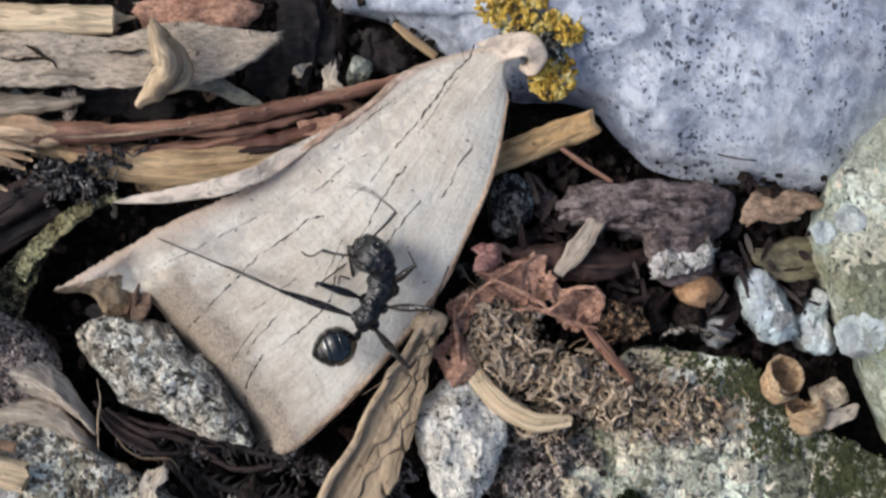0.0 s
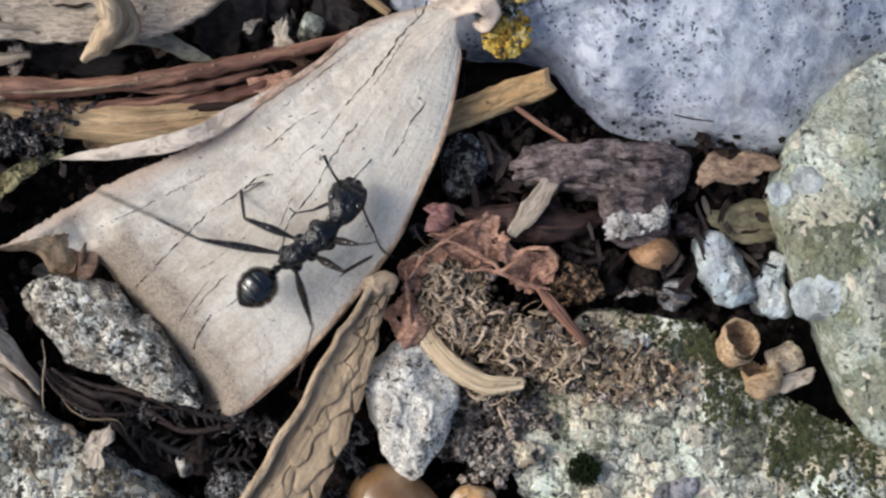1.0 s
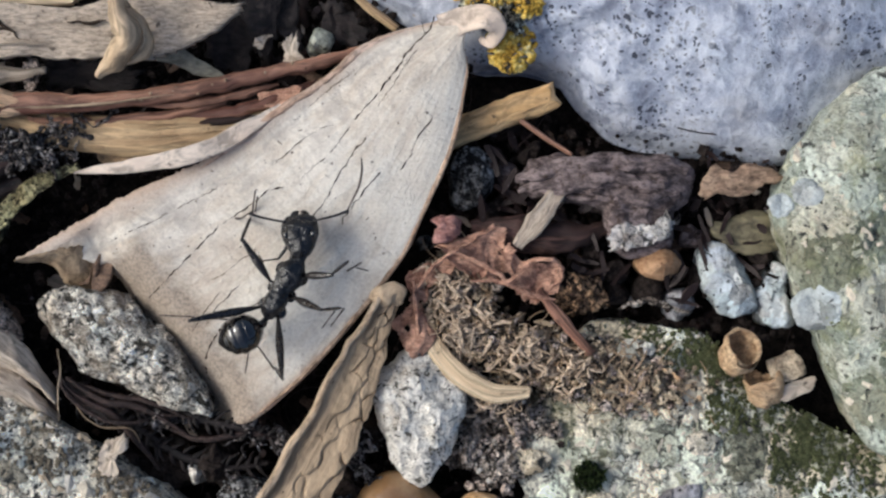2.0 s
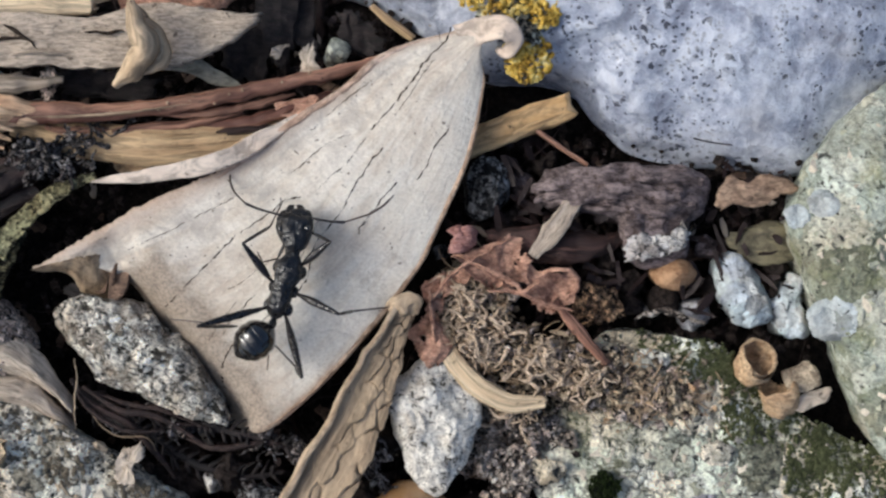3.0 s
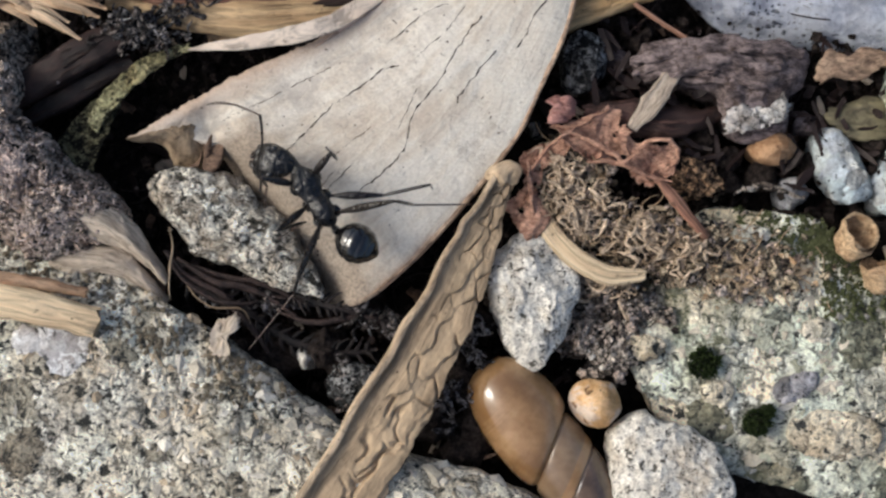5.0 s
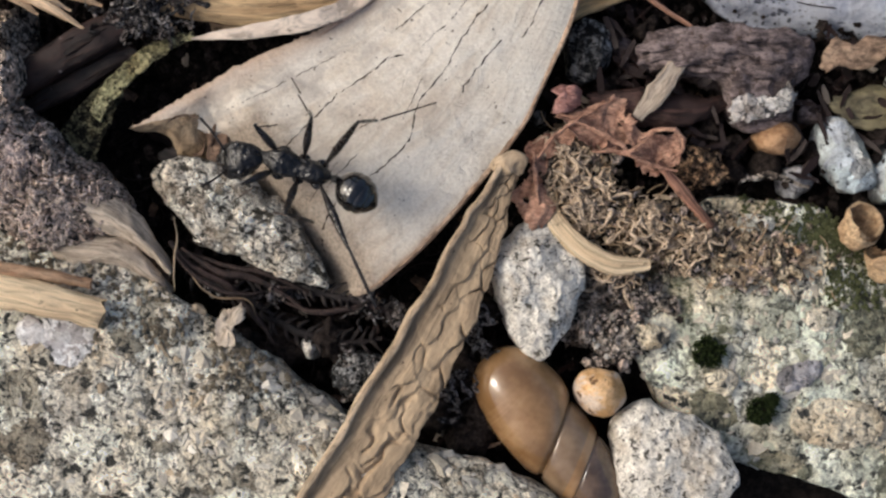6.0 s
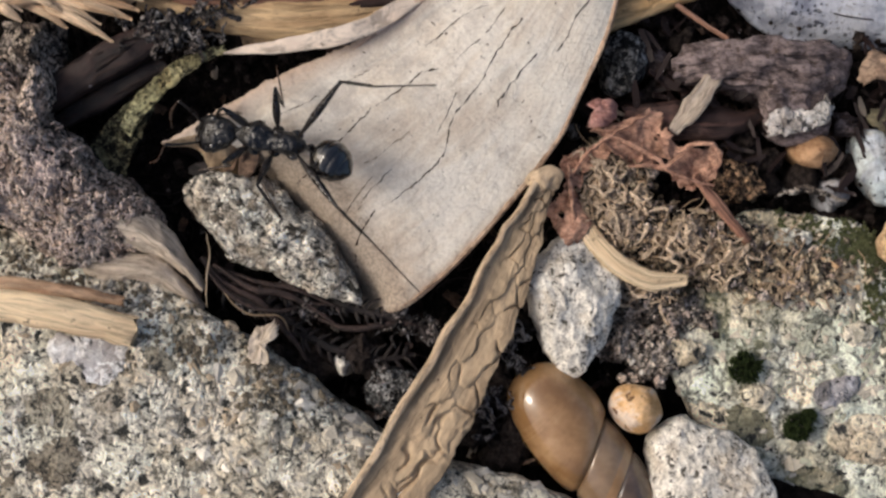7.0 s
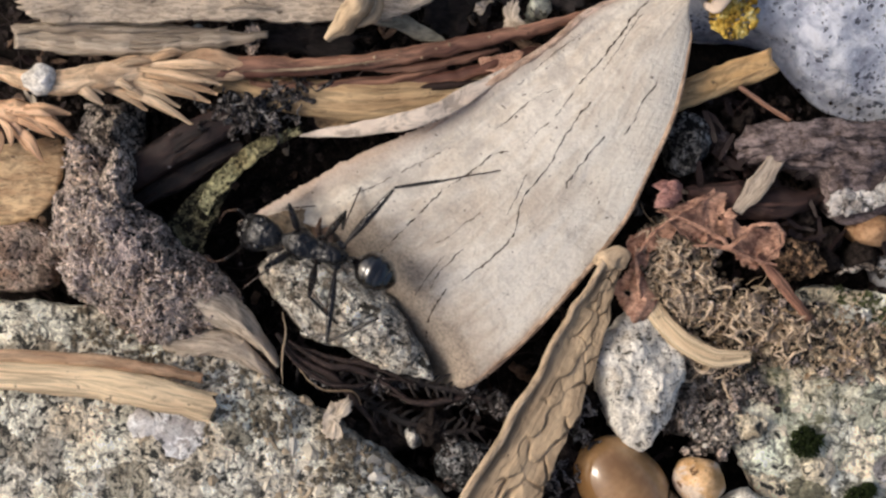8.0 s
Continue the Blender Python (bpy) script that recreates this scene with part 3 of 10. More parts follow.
def rock(outline, zref, top, under, seed, segs=72, rings=16, round_=2.2, wob=((6, 0.8), (2, 0.3), (0.7, 0.1)), tilt=(0, 0), lean=0.75, drop=0.0, hollows=()):
    """A stone from its plan outline: a domed top that turns over at the rim and runs in below;
    hollows: dents (x, y, radius in mm, depth in mm)."""
    bm = bmesh.new()
    pts = curve([plan(x, y, zref) for x, y in outline], segs, True)
    c = pts.mean(0)
    rows = []
    for i in range(1, rings + 1):
        s = i / rings
        row = []
        for p in pts:
            q = c + (p - c) * s
            z = zref + drop * (1 - s**6) + top * (1 - s**round_) + tilt[0] * (q[0] - c[0]) + tilt[1] * (q[1] - c[1])
            for hx, hy, hr, deep in hollows:
                h = plan(hx, hy)
                z -= deep * math.exp(-((q[0] - h.x) ** 2 + (q[1] - h.y) ** 2) / hr**2)
            row.append((q[0], q[1], z))
        rows.append(row)
    for k in range(1, 7):
        f = k / 6
        s = 1 + 0.03 * math.sin(f * 3.1) - (1 - lean) * f * f
        rows.append([(c[0] + (p[0] - c[0]) * s, c[1] + (p[1] - c[1]) * s, zref - under * f + (tilt[0] * (p[0] - c[0]) + tilt[1] * (p[1] - c[1])) * (1 - f)) for p in pts])
    rows = [[Vector(p) + rough_up(Vector(p), wob, seed) for p in r] for r in rows]
    g = skin(bm, rows, True)
    mid = bm.verts.new(sum((v.co for v in g[0]), Vector()) / segs)
    for j in range(segs):
        f = bm.faces.new((mid, g[0][(j + 1) % segs], g[0][j]))
        f.smooth = True
    cap(bm, g[-1], True)
    bmesh.ops.recalc_face_normals(bm, faces=bm.faces)
    return bm


def slab(bm, rows, thick, uv_scale=(1.0, 1.0)):
    """A thin closed sheet over a grid of points."""
    low = [[Vector(p) - Vector((0, 0, thick)) for p in r] for r in rows]
    g = skin(bm, rows, False, uv_scale)
    h = skin(bm, low, False, uv_scale, True)
    n, m = len(g), len(g[0])
    edge = [(i, 0) for i in range(n)] + [(n - 1, j) for j in range(1, m)] + [(i, m - 1) for i in range(n - 2, -1, -1)] + [(0, j) for j in range(m - 2, -1, -1)]
    for a, b in zip(edge, edge[1:]):
        if a != b:
            f = bm.faces.new((g[a[0]][a[1]], g[b[0]][b[1]], h[b[0]][b[1]], h[a[0]][a[1]]))
            f.smooth = True
    bmesh.ops.recalc_face_normals(bm, faces=bm.faces)


def sheet(bm, upper, lower, arch, thick, seed, n=70, m=26, wob=((3, 0.3), (1.0, 0.12), (0.4, 0.05)), ragged=0.12):
    """A thin curled sheet between two edges, arched across."""
    a, b = curve(upper, n), curve(lower, n)
    length = np.linalg.norm(np.diff(a, axis=0), axis=1).sum()
    rows = []
    for i in range(n):
        frayed = ragged * max(0.0, 1 - min(i, n - 1 - i) / 4)
        row = []
        for j in range(m):
            v = j / (m - 1)
            f = min(n - 1, max(0, i + 8 * frayed * noise.noise(Vector((v * 9, seed, i // (n // 2)))) * n / 70))
            k = min(n - 2, int(f))
            p = Vector(a[k] + (a[k + 1] - a[k]) * (f - k)).lerp(Vector(b[k] + (b[k + 1] - b[k]) * (f - k)), v + 0.05 * noise.noise(Vector((i * 0.35, seed, 3))) * (2 * v - 1))
            p.z += arch * math.sin(math.pi * v) ** 0.8
            row.append(p + rough_up(p, wob, seed))
        rows.append(row)
    slab(bm, rows, thick, (length, 1.0))


def flake(outline, z, thick, seed, crumple=((3, 0.5), (1, 0.2)), segs=48, rings=8, tilt=(0, 0), cup=0.0, ragged=0.1):
    """A thin dry piece from its plan outline, crumpled by noise."""
    bm = bmesh.new()
    pts = curve([plan(x, y, z) for x, y in outline], segs, True)
    c = pts.mean(0)
    size = np.abs(pts - c).max()
    rows = []
    for i in range(1, rings + 1):
        row = []
        for p in pts:
            j = len(row)
            q = c + (p - c) * (i / rings) * (1 + ragged * (i / rings) ** 6 * (noise.noise(Vector((j * 0.9, seed, 0))) + noise.noise(Vector((j * 2.3, seed, 5)))))
            v = Vector((q[0], q[1], z + tilt[0] * (q[0] - c[0]) + tilt[1] * (q[1] - c[1]) + cup * size * (i / rings) ** 2))
            row.append(v + rough_up(v, crumple, seed))
        rows.append(row)
    g = skin(bm, rows, True)
    h = skin(bm, [[v - Vector((0, 0, thick)) for v in r] for r in rows], True, flip=True)
    for grid, s in ((g, 1), (h, -1)):
        mid = bm.verts.new(sum((v.co for v in grid[0]), Vector()) / segs)
        for j in range(segs):
            f = bm.faces.new((mid, grid[0][(j + 1) % segs], grid[0][j])[::s])
            f.smooth = True
    for j in range(segs):
        k = (j + 1) % segs
        f = bm.faces.new((g[-1][j], g[-1][k], h[-1][k], h[-1][j]))
        f.smooth = True
    bmesh.ops.recalc_face_normals(bm, faces=bm.faces)
    return bm


def mesh_from(bm, name, origin, material):
    me = bpy.data.meshes.new(name)
    for v in bm.verts:
        v.co = (v.co - origin) * MM
    bm.to_mesh(me)
    bm.free()
    me.materials.append(material)
    return me


def solo(name, bm, material, label, category, group="", kind=""):
    """A thing of one mesh, with its origin under its middle."""
    lo = Vector([min(v.co[k] for v in bm.verts) for k in range(3)])
    hi = Vector([max(v.co[k] for v in bm.verts) for k in range(3)])
    base = Vector(((lo.x + hi.x) / 2, (lo.y + hi.y) / 2, lo.z))
    ob = new(name, mesh_from(bm, name, base, material))
    ob.location = base * MM
    return tagged(ob, label, category, group, kind)


def thing(name, base, label, category, group="", kind=""):
    ob = new(name)
    ob.location = Vector(base) * MM
    ob.empty_display_size = 0.002
    return tagged(ob, label, category, group, kind)


def part(name, bm, material, parent, label=""):
    """One mesh under a thing or under a part, given in the same place as the thing."""
    top = parent
    base = Vector()
    while top:
        base += top.location
        top = top.parent
    ob = new(name, mesh_from(bm, name, base / MM, material))
    ob.parent = parent
    return tagged(ob, label)


# ---- ground: one sheet, fine in the middle and coarse to the horizon ----
def ground_height(x, y):
    p = Vector((x, y, 0))
    return -6.2 + 1.3 * noise.noise(p / 9) + 0.7 * noise.noise(p / 3.1) + 0.3 * noise.noise(p / 1.1)


def build_ground():
    inner = np.arange(-46, 42.01, 0.55)
    far = [60, 90, 150, 300, 800, 3000, 15000, 100000, 600000]
    xs = [-v for v in far[::-1]] + list(inner) + far
    ys = [-v for v in far[::-1]] + list(np.arange(-40, 30.01, 0.55)) + far
    bm = bmesh.new()
    skin(bm, [[(x, y, ground_height(x, y)) for y in ys] for x in xs], flip=True)
    bmesh.ops.recalc_face_normals(bm, faces=bm.faces)
    me = mesh_from(bm, "ground", Vector(), M_SOIL)
    tagged(new("ground", me), "dark crumbly humus soil between the stones", "ground", kind="structure")


build_ground()


# ---- the stones ----
STONES = {}


def build_stones():
    bm = rock([(575, -60), (700, 2), (788, 60), (880, 160), (990, 168), (1078, 192), (1122, 245), (1180, 286), (1290, 300), (1440, 318), (1530, 250), (1640, 180), (1800, 60), (1850, -300), (1500, -560), (900, -560), (560, -330)],
              -4.2, 3.8, 2.4, 11, drop=2.6, segs=200, rings=80, round_=1.4, wob=((14, 1.2), (5, 0.45), (1.6, 0.16), (0.5, 0.06)), lean=0.85, hollows=((1010, 175, 3.4, 1.8), (1090, 90, 2.2, 0.7), (930, 190, 2.5, 1.2), (1240, 240, 3.0, 0.6)))
    solo("boulder", bm, M_BOULDER, "pale blue-grey limestone boulder with black lichen pinpricks", "boulder")
    bm = rock([(1600, 165), (1510, 255), (1462, 330), (1432, 405), (1462, 470), (1492, 560), (1532, 650), (1588, 765), (1650, 830), (1760, 800), (1850, 600), (1840, 330), (1740, 180)],
              0.0, 2.5, 7, 12, segs=140, rings=40, round_=2.6, wob=((7, 1.2), (2.2, 0.45), (0.7, 0.14), (0.3, 0.05)))
    STONES["lichen_stone"] = solo("stone", bm, M_STONE_G, "large grey-green stone with lichen crust", "stone", "large stones")
    bm = rock([(1090, 620), (1180, 590), (1300, 625), (1360, 680), (1450, 740), (1600, 800), (1760, 850), (1800, 1000), (1700, 1120), (1500, 1110), (1390, 1120), (1200, 1075), (1110, 1025), (1035, 960), (985, 870), (940, 800), (1010, 740)],
              -2.8, 1.0, 5, 13, segs=180, rings=50, round_=3.0, wob=((8, 0.9), (2.2, 0.4), (0.8, 0.16), (0.3, 0.06)))
    STONES["conglomerate"] = solo("stone", bm, M_STONE_R, "broad mossy conglomerate stone with pale grains", "stone", "large stones")
    bm = rock([(-420, 640), (-260, 620), (-90, 660), (60, 720), (160, 775), (250, 830), (380, 910), (500, 995), (640, 1045), (770, 1110), (900, 1180), (960, 1300), (600, 1500), (0, 1500), (-420, 1350), (-560, 950)],
              -0.3, 1.5, 7, 14, segs=200, rings=70, round_=3.0, wob=((9, 0.9), (2.4, 0.35), (0.8, 0.16), (0.3, 0.06)))
    STONES["sandstone"] = solo("stone", bm, M_STONE_L, "broad pale speckled sandstone with embedded grains", "stone", "large stones")
    bm = rock([(146, 560), (185, 530), (240, 535), (285, 545), (330, 590), (370, 620), (410, 680), (440, 752), (395, 748), (330, 725), (250, 690), (185, 640)],
              -0.4, 1.6, 5, 15, segs=128, rings=34, round_=2.2, wob=((4, 0.5), (1.5, 0.4), (0.6, 0.2), (0.3, 0.07)))
    solo("stone", bm, M_GRANITE, "small oblong stone flecked black and white beside the leaf", "stone", "small stones")
    bm = rock([(722, 700), (760, 672), (800, 640), (838, 655), (884, 715), (878, 790), (850, 850), (815, 885), (770, 860), (745, 800)],
              -0.7, 0.9, 5, 16, segs=128, rings=34, round_=4.0, wob=((3, 0.35), (1.2, 0.25), (0.5, 0.14), (0.25, 0.06)))
    solo("stone", bm, M_PUMICE, "small pitted chalk-white stone", "stone", "small stones")
    bm = rock([(950, 992), (1000, 962), (1060, 978), (1100, 998), (1135, 1040), (1150, 1100), (1085, 1170), (990, 1160), (948, 1080)],
              -0.7, 0.9, 5, 17, segs=128, rings=34, round_=4.0, wob=((3, 0.35), (1.2, 0.25), (0.5, 0.14), (0.25, 0.06)))
    solo("stone", bm, M_PUMICE, "small pitted chalk-white stone beside the shell", "stone", "small stones")


build_stones()


# ---- the large pale leaf ----
def leaf_point(u, v):
    """A place on the leaf: u from its curled tip to its broad end, v from its upper to its lower edge."""
    a, b = LEAF_UP[int(round(u * 200))], LEAF_LOW[int(round(u * 200))]
    x, y = a + (b - a) * v
    end = max(0.0, (u - 0.78) / 0.22)
    e = LEAF_END[int(round(v * 200))] - (LEAF_UP[200] + (LEAF_LOW[200] - LEAF_UP[200]) * v)
    x, y = x + e[0] * end**2, y + e[1] * end**2
    tear = math.exp(-((v / 0.025) ** 2)) * min(1.0, max(0.0, (u - 0.3) / 0.2))
    y += tear * (5 * noise.noise(Vector((u * 45, 1.0, 0))) + 4 * noise.noise(Vector((u * 130, 4.0, 0))))
    z = 0.5 * math.sin(math.pi * v) ** 0.8 + 0.7 * (1 - u) ** 2
    near = math.exp(-(((1 - u) / 0.12) ** 2))
    z -= 3.0 * near * min(1.0, max(0.0, (v - 0.2) / 0.15)) * min(1.0, max(0.0, (0.98 - v) / 0.12)) + 0.4 * end**3
    z += 0.2 * math.exp(-(((v - 0.02) / 0.06) ** 2)) * min(1, 3 * u)
    d_ = ((x - 300) * 0.83 - (y - 540) * 0.558) / 28
    s_ = ((x - 300) * 0.558 + (y - 540) * 0.83) / 28
    dip = max(0.0, 1 - max(d_, 0.0) / 2.2) ** 1.5 * min(1.0, max(0.0, (s_ + 5) / 2))
    z -= 1.2 * dip
    p = plan(x, y, z)
    z_fold = 0.3 * dip * noise.noise(Vector((d_ * 1.6, s_ * 0.5, 3.0)))
    return p + Vector((0, 0, z_fold + 0.22 * noise.noise(p / 5) + 0.06 * noise.noise(p / 1.3)))


LEAF_UP = curve([(905, 42), (838, 65), (760, 85), (700, 115), (640, 165), (560, 215), (490, 268), (430, 308), (370, 335), (290, 370), (220, 410), (150, 450), (98, 482)], 201)
LEAF_LOW = curve([(890, 105), (897, 150), (885, 230), (862, 310), (822, 400), (790, 470), (740, 540), (690, 602), (620, 680), (560, 735), (525, 762), (500, 772), (490, 772)], 201)


LEAF_END = curve([(98, 482), (150, 468), (205, 458), (255, 462), (282, 505), (312, 560), (365, 630), (410, 695), (445, 752), (490, 772)], 201)


def crack_line(parent, pts, wide, seed, gaps=2):
    """A thin broken crack along a vein, laid on the leaf's surface."""
    rnd = random.Random(seed)
    steps = int(sum(math.dist(a, b) for a, b in zip(pts, pts[1:])) / 3.0)
    path = curve(pts, steps)
    i = 0
    while i < steps - 4:
        k = min(steps - 1, i + rnd.randint(16, 44))
        some = []
        for j in range(i, k + 1):
            x, y = path[j]
            x += 2.6 * noise.noise(Vector((j * 0.23, seed * 3.7, 0))) + 1.3 * noise.noise(Vector((j * 0.7, seed * 3.7, 4)))
            y += 2.6 * noise.noise(Vector((j * 0.23, seed * 3.7, 8))) + 1.3 * noise.noise(Vector((j * 0.7, seed * 3.7, 12)))
            q = plan(x, y, 0.4)
            n = np.argmin(((LEAF_GRID[:, :2] - np.array((q.x, q.y))) ** 2).sum(1))
            some.append(Vector((q.x, q.y, LEAF_GRID[n, 2] + 0.006)))
        if len(some) > 4:
            bm = bmesh.new()
            w = [0.012] + [wide * max(0.25, 0.8 + 1.3 * noise.noise(Vector((j * 0.31, seed * 1.9, 20)))) for j in range(i + 1, k)] + [0.012]
            tube(bm, some, w, [0.01, 0.03, 0.03, 0.01], sides=6, n=len(some) * 2)
            part("crack", bm, M_CRACK, parent)
        i = k + rnd.randint(0, gaps)


LEAF_GRID = np.array([tuple(leaf_point(i / 100, j / 60)) for i in range(101) for j in range(61)])


def build_leaf():
    leaf = thing("dry_leaf", plan(560, 480, -0.6), "large pale tan leathery dry leaf with cracked veins", "leaf")
    bm = bmesh.new()
    slab(bm, [[leaf_point(i / 200, j / 110) for j in range(111)] for i in range(201)], 0.22)
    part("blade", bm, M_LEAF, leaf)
    bm = bmesh.new()
    tube(bm, [plan(850, 78, 0.7), plan(905, 60, 1.4), plan(938, 60, 2.0), plan(953, 80, 1.7), plan(938, 103, 0.9), plan(920, 96, 0.7)], [1.9, 1.7, 1.5, 1.1, 0.8, 0.4], [0.5, 0.8, 0.8, 0.6, 0.5, 0.3], sides=14, curl=0.15, wob=((1.5, 0.15),), seed=3, n=40)
    part("curled_tip", bm, M_EDGE, leaf, "rolled brownish tip")
    bm = bmesh.new()
    tube(bm, [plan(203, 328, 0.9), plan(270, 322, 1.1), plan(350, 312, 1.2), plan(430, 290, 1.1), plan(500, 258, 0.7), plan(570, 212, 0.35)], [0.1, 0.75, 1.0, 1.2, 1.1, 0.3], [0.1, 0.2, 0.25, 0.3, 0.3, 0.12], sides=12, curl=0.12, wob=((2, 0.15), (0.7, 0.05)), seed=4, n=60)
    part("torn_edge", bm, M_EDGE, leaf, "lifted torn strip of the upper edge")
    crack_line(leaf, [(838, 57), (832, 80), (812, 100), (788, 125), (775, 148), (755, 172), (742, 190)], 0.12, 1, 0)
    crack_line(leaf, [(742, 190), (722, 212), (700, 240)], 0.08, 12, 1)
    crack_line(leaf, [(816, 66), (820, 84), (830, 86)], 0.06, 13, 0)
    crack_line(leaf, [(690, 252), (668, 280), (654, 298), (624, 323), (604, 343)], 0.05, 14, 6)
    crack_line(leaf, [(719, 270), (696, 296), (679, 323), (659, 356), (644, 383), (614, 420), (595, 448), (589, 478), (582, 503), (564, 523), (542, 546), (524, 560)], 0.08, 2, 2)
    crack_line(leaf, [(744, 330), (719, 358), (699, 383), (679, 410), (676, 421)], 0.07, 3, 1)
    crack_line(leaf, [(836, 236), (816, 263), (802, 286), (792, 308), (769, 338)], 0.06, 5, 4)
    crack_line(leaf, [(574, 356), (544, 363), (526, 378), (499, 398), (464, 420), (449, 433), (429, 453), (409, 473), (384, 498), (349, 533), (324, 553)], 0.075, 4, 2)
    crack_line(leaf, [(454, 358), (404, 383), (334, 418), (264, 448)], 0.045, 9, 8)
    crack_line(leaf, [(494, 528), (454, 568), (434, 598)], 0.06, 8, 2)
    crack_line(leaf, [(463, 598), (450, 620), (438, 640), (428, 672), (432, 700)], 0.09, 7, 1)
    crack_line(leaf, [(459, 541), (424, 587), (406, 616)], 0.05, 19, 2)
    crack_line(leaf, [(560, 530), (534, 553), (490, 586)], 0.06, 20, 2)
    crack_line(leaf, [(524, 463), (474, 503), (444, 518)], 0.035, 15, 5)
    crack_line(leaf, [(604, 398), (594, 423), (570, 470)], 0.035, 16, 6)
    crack_line(leaf, [(660, 246), (620, 262), (575, 300), (530, 330)], 0.045, 6, 9)
    crack_line(leaf, [(812, 112), (790, 140), (770, 172), (740, 215)], 0.04, 10, 6)
    crack_line(leaf, [(700, 150), (640, 195), (590, 240)], 0.04, 17, 9)
    bm = bmesh.new()
    sheet(bm, [plan(98, 482, 0.5), plan(150, 468, 0.4), plan(205, 459, 0.1), plan(248, 462, -1.4)], [plan(108, 486, 0.1), plan(162, 493, -0.8), plan(190, 528, -1.8), plan(245, 545, -2.8)], 0.15, 0.15, 22)
    part("turned_edge", bm, M_STRIP, leaf, "browned flap turned down at the broad end")
    for v, u0, u1, wide, label in ((0.988, 0.05, 0.86, 0.34, "thin brown rim of the lower edge"), (0.022, 0.14, 0.62, 0.5, "reddish fuzzy rim of the upper edge")):
        bm = bmesh.new()
        tube(bm, [leaf_point(u, v) for u in np.linspace(u0, u1, 40)], [0.1, wide, wide * 0.8, wide, wide * 0.7, 0.08], [0.06, 0.16, 0.14, 0.16, 0.14, 0.06], sides=8, n=140, wob=((1.2, 0.06), (0.4, 0.04)), seed=21)
        part("rim", bm, M_RIM if v > 0.5 else M_PINKRIM, leaf, label)


build_leaf()


# ---- ant ----
def egg(bm, rings, sides=18, dense=4):
    """A closed body from rings (x, half width, half height, z of its middle)."""
    pts = curve(rings, len(rings) * dense)
    rows = [[Vector((x, max(w, 0.01) * math.cos(2 * math.pi * j / sides), z + max(h, 0.01) * math.sin(2 * math.pi * j / sides))) for j in range(sides)] for x, w, h, z in pts]
    g = skin(bm, rows, True)
    cap(bm, g[0])
    cap(bm, g[-1], True)
    bmesh.ops.recalc_face_normals(bm, faces=bm.faces)


def ant_part(name, bm, material, parent, label="", at=(0, 0, 0)):
    if name in ("thorax", "head"):
        for v in bm.verts:
            v.co += rough_up(v.co, ((0.8, 0.06), (0.35, 0.035), (0.16, 0.03)), 77)
    ob = new(name, mesh_from(bm, name, Vector(), material))
    ob.parent = parent
    ob.location = Vector(at) * MM
    return tagged(ob, label)


def rod(pts, wide, sides=8):
    bm = bmesh.new()
    tube(bm, pts, wide, sides=sides)
    bmesh.ops.recalc_face_normals(bm, faces=bm.faces)
    return bm


LEG_SIZES = {"fore": (3.0, 2.6, 1.1), "middle": (3.6, 3.1, 1.7), "hind": (5.2, 4.0, 2.4)}


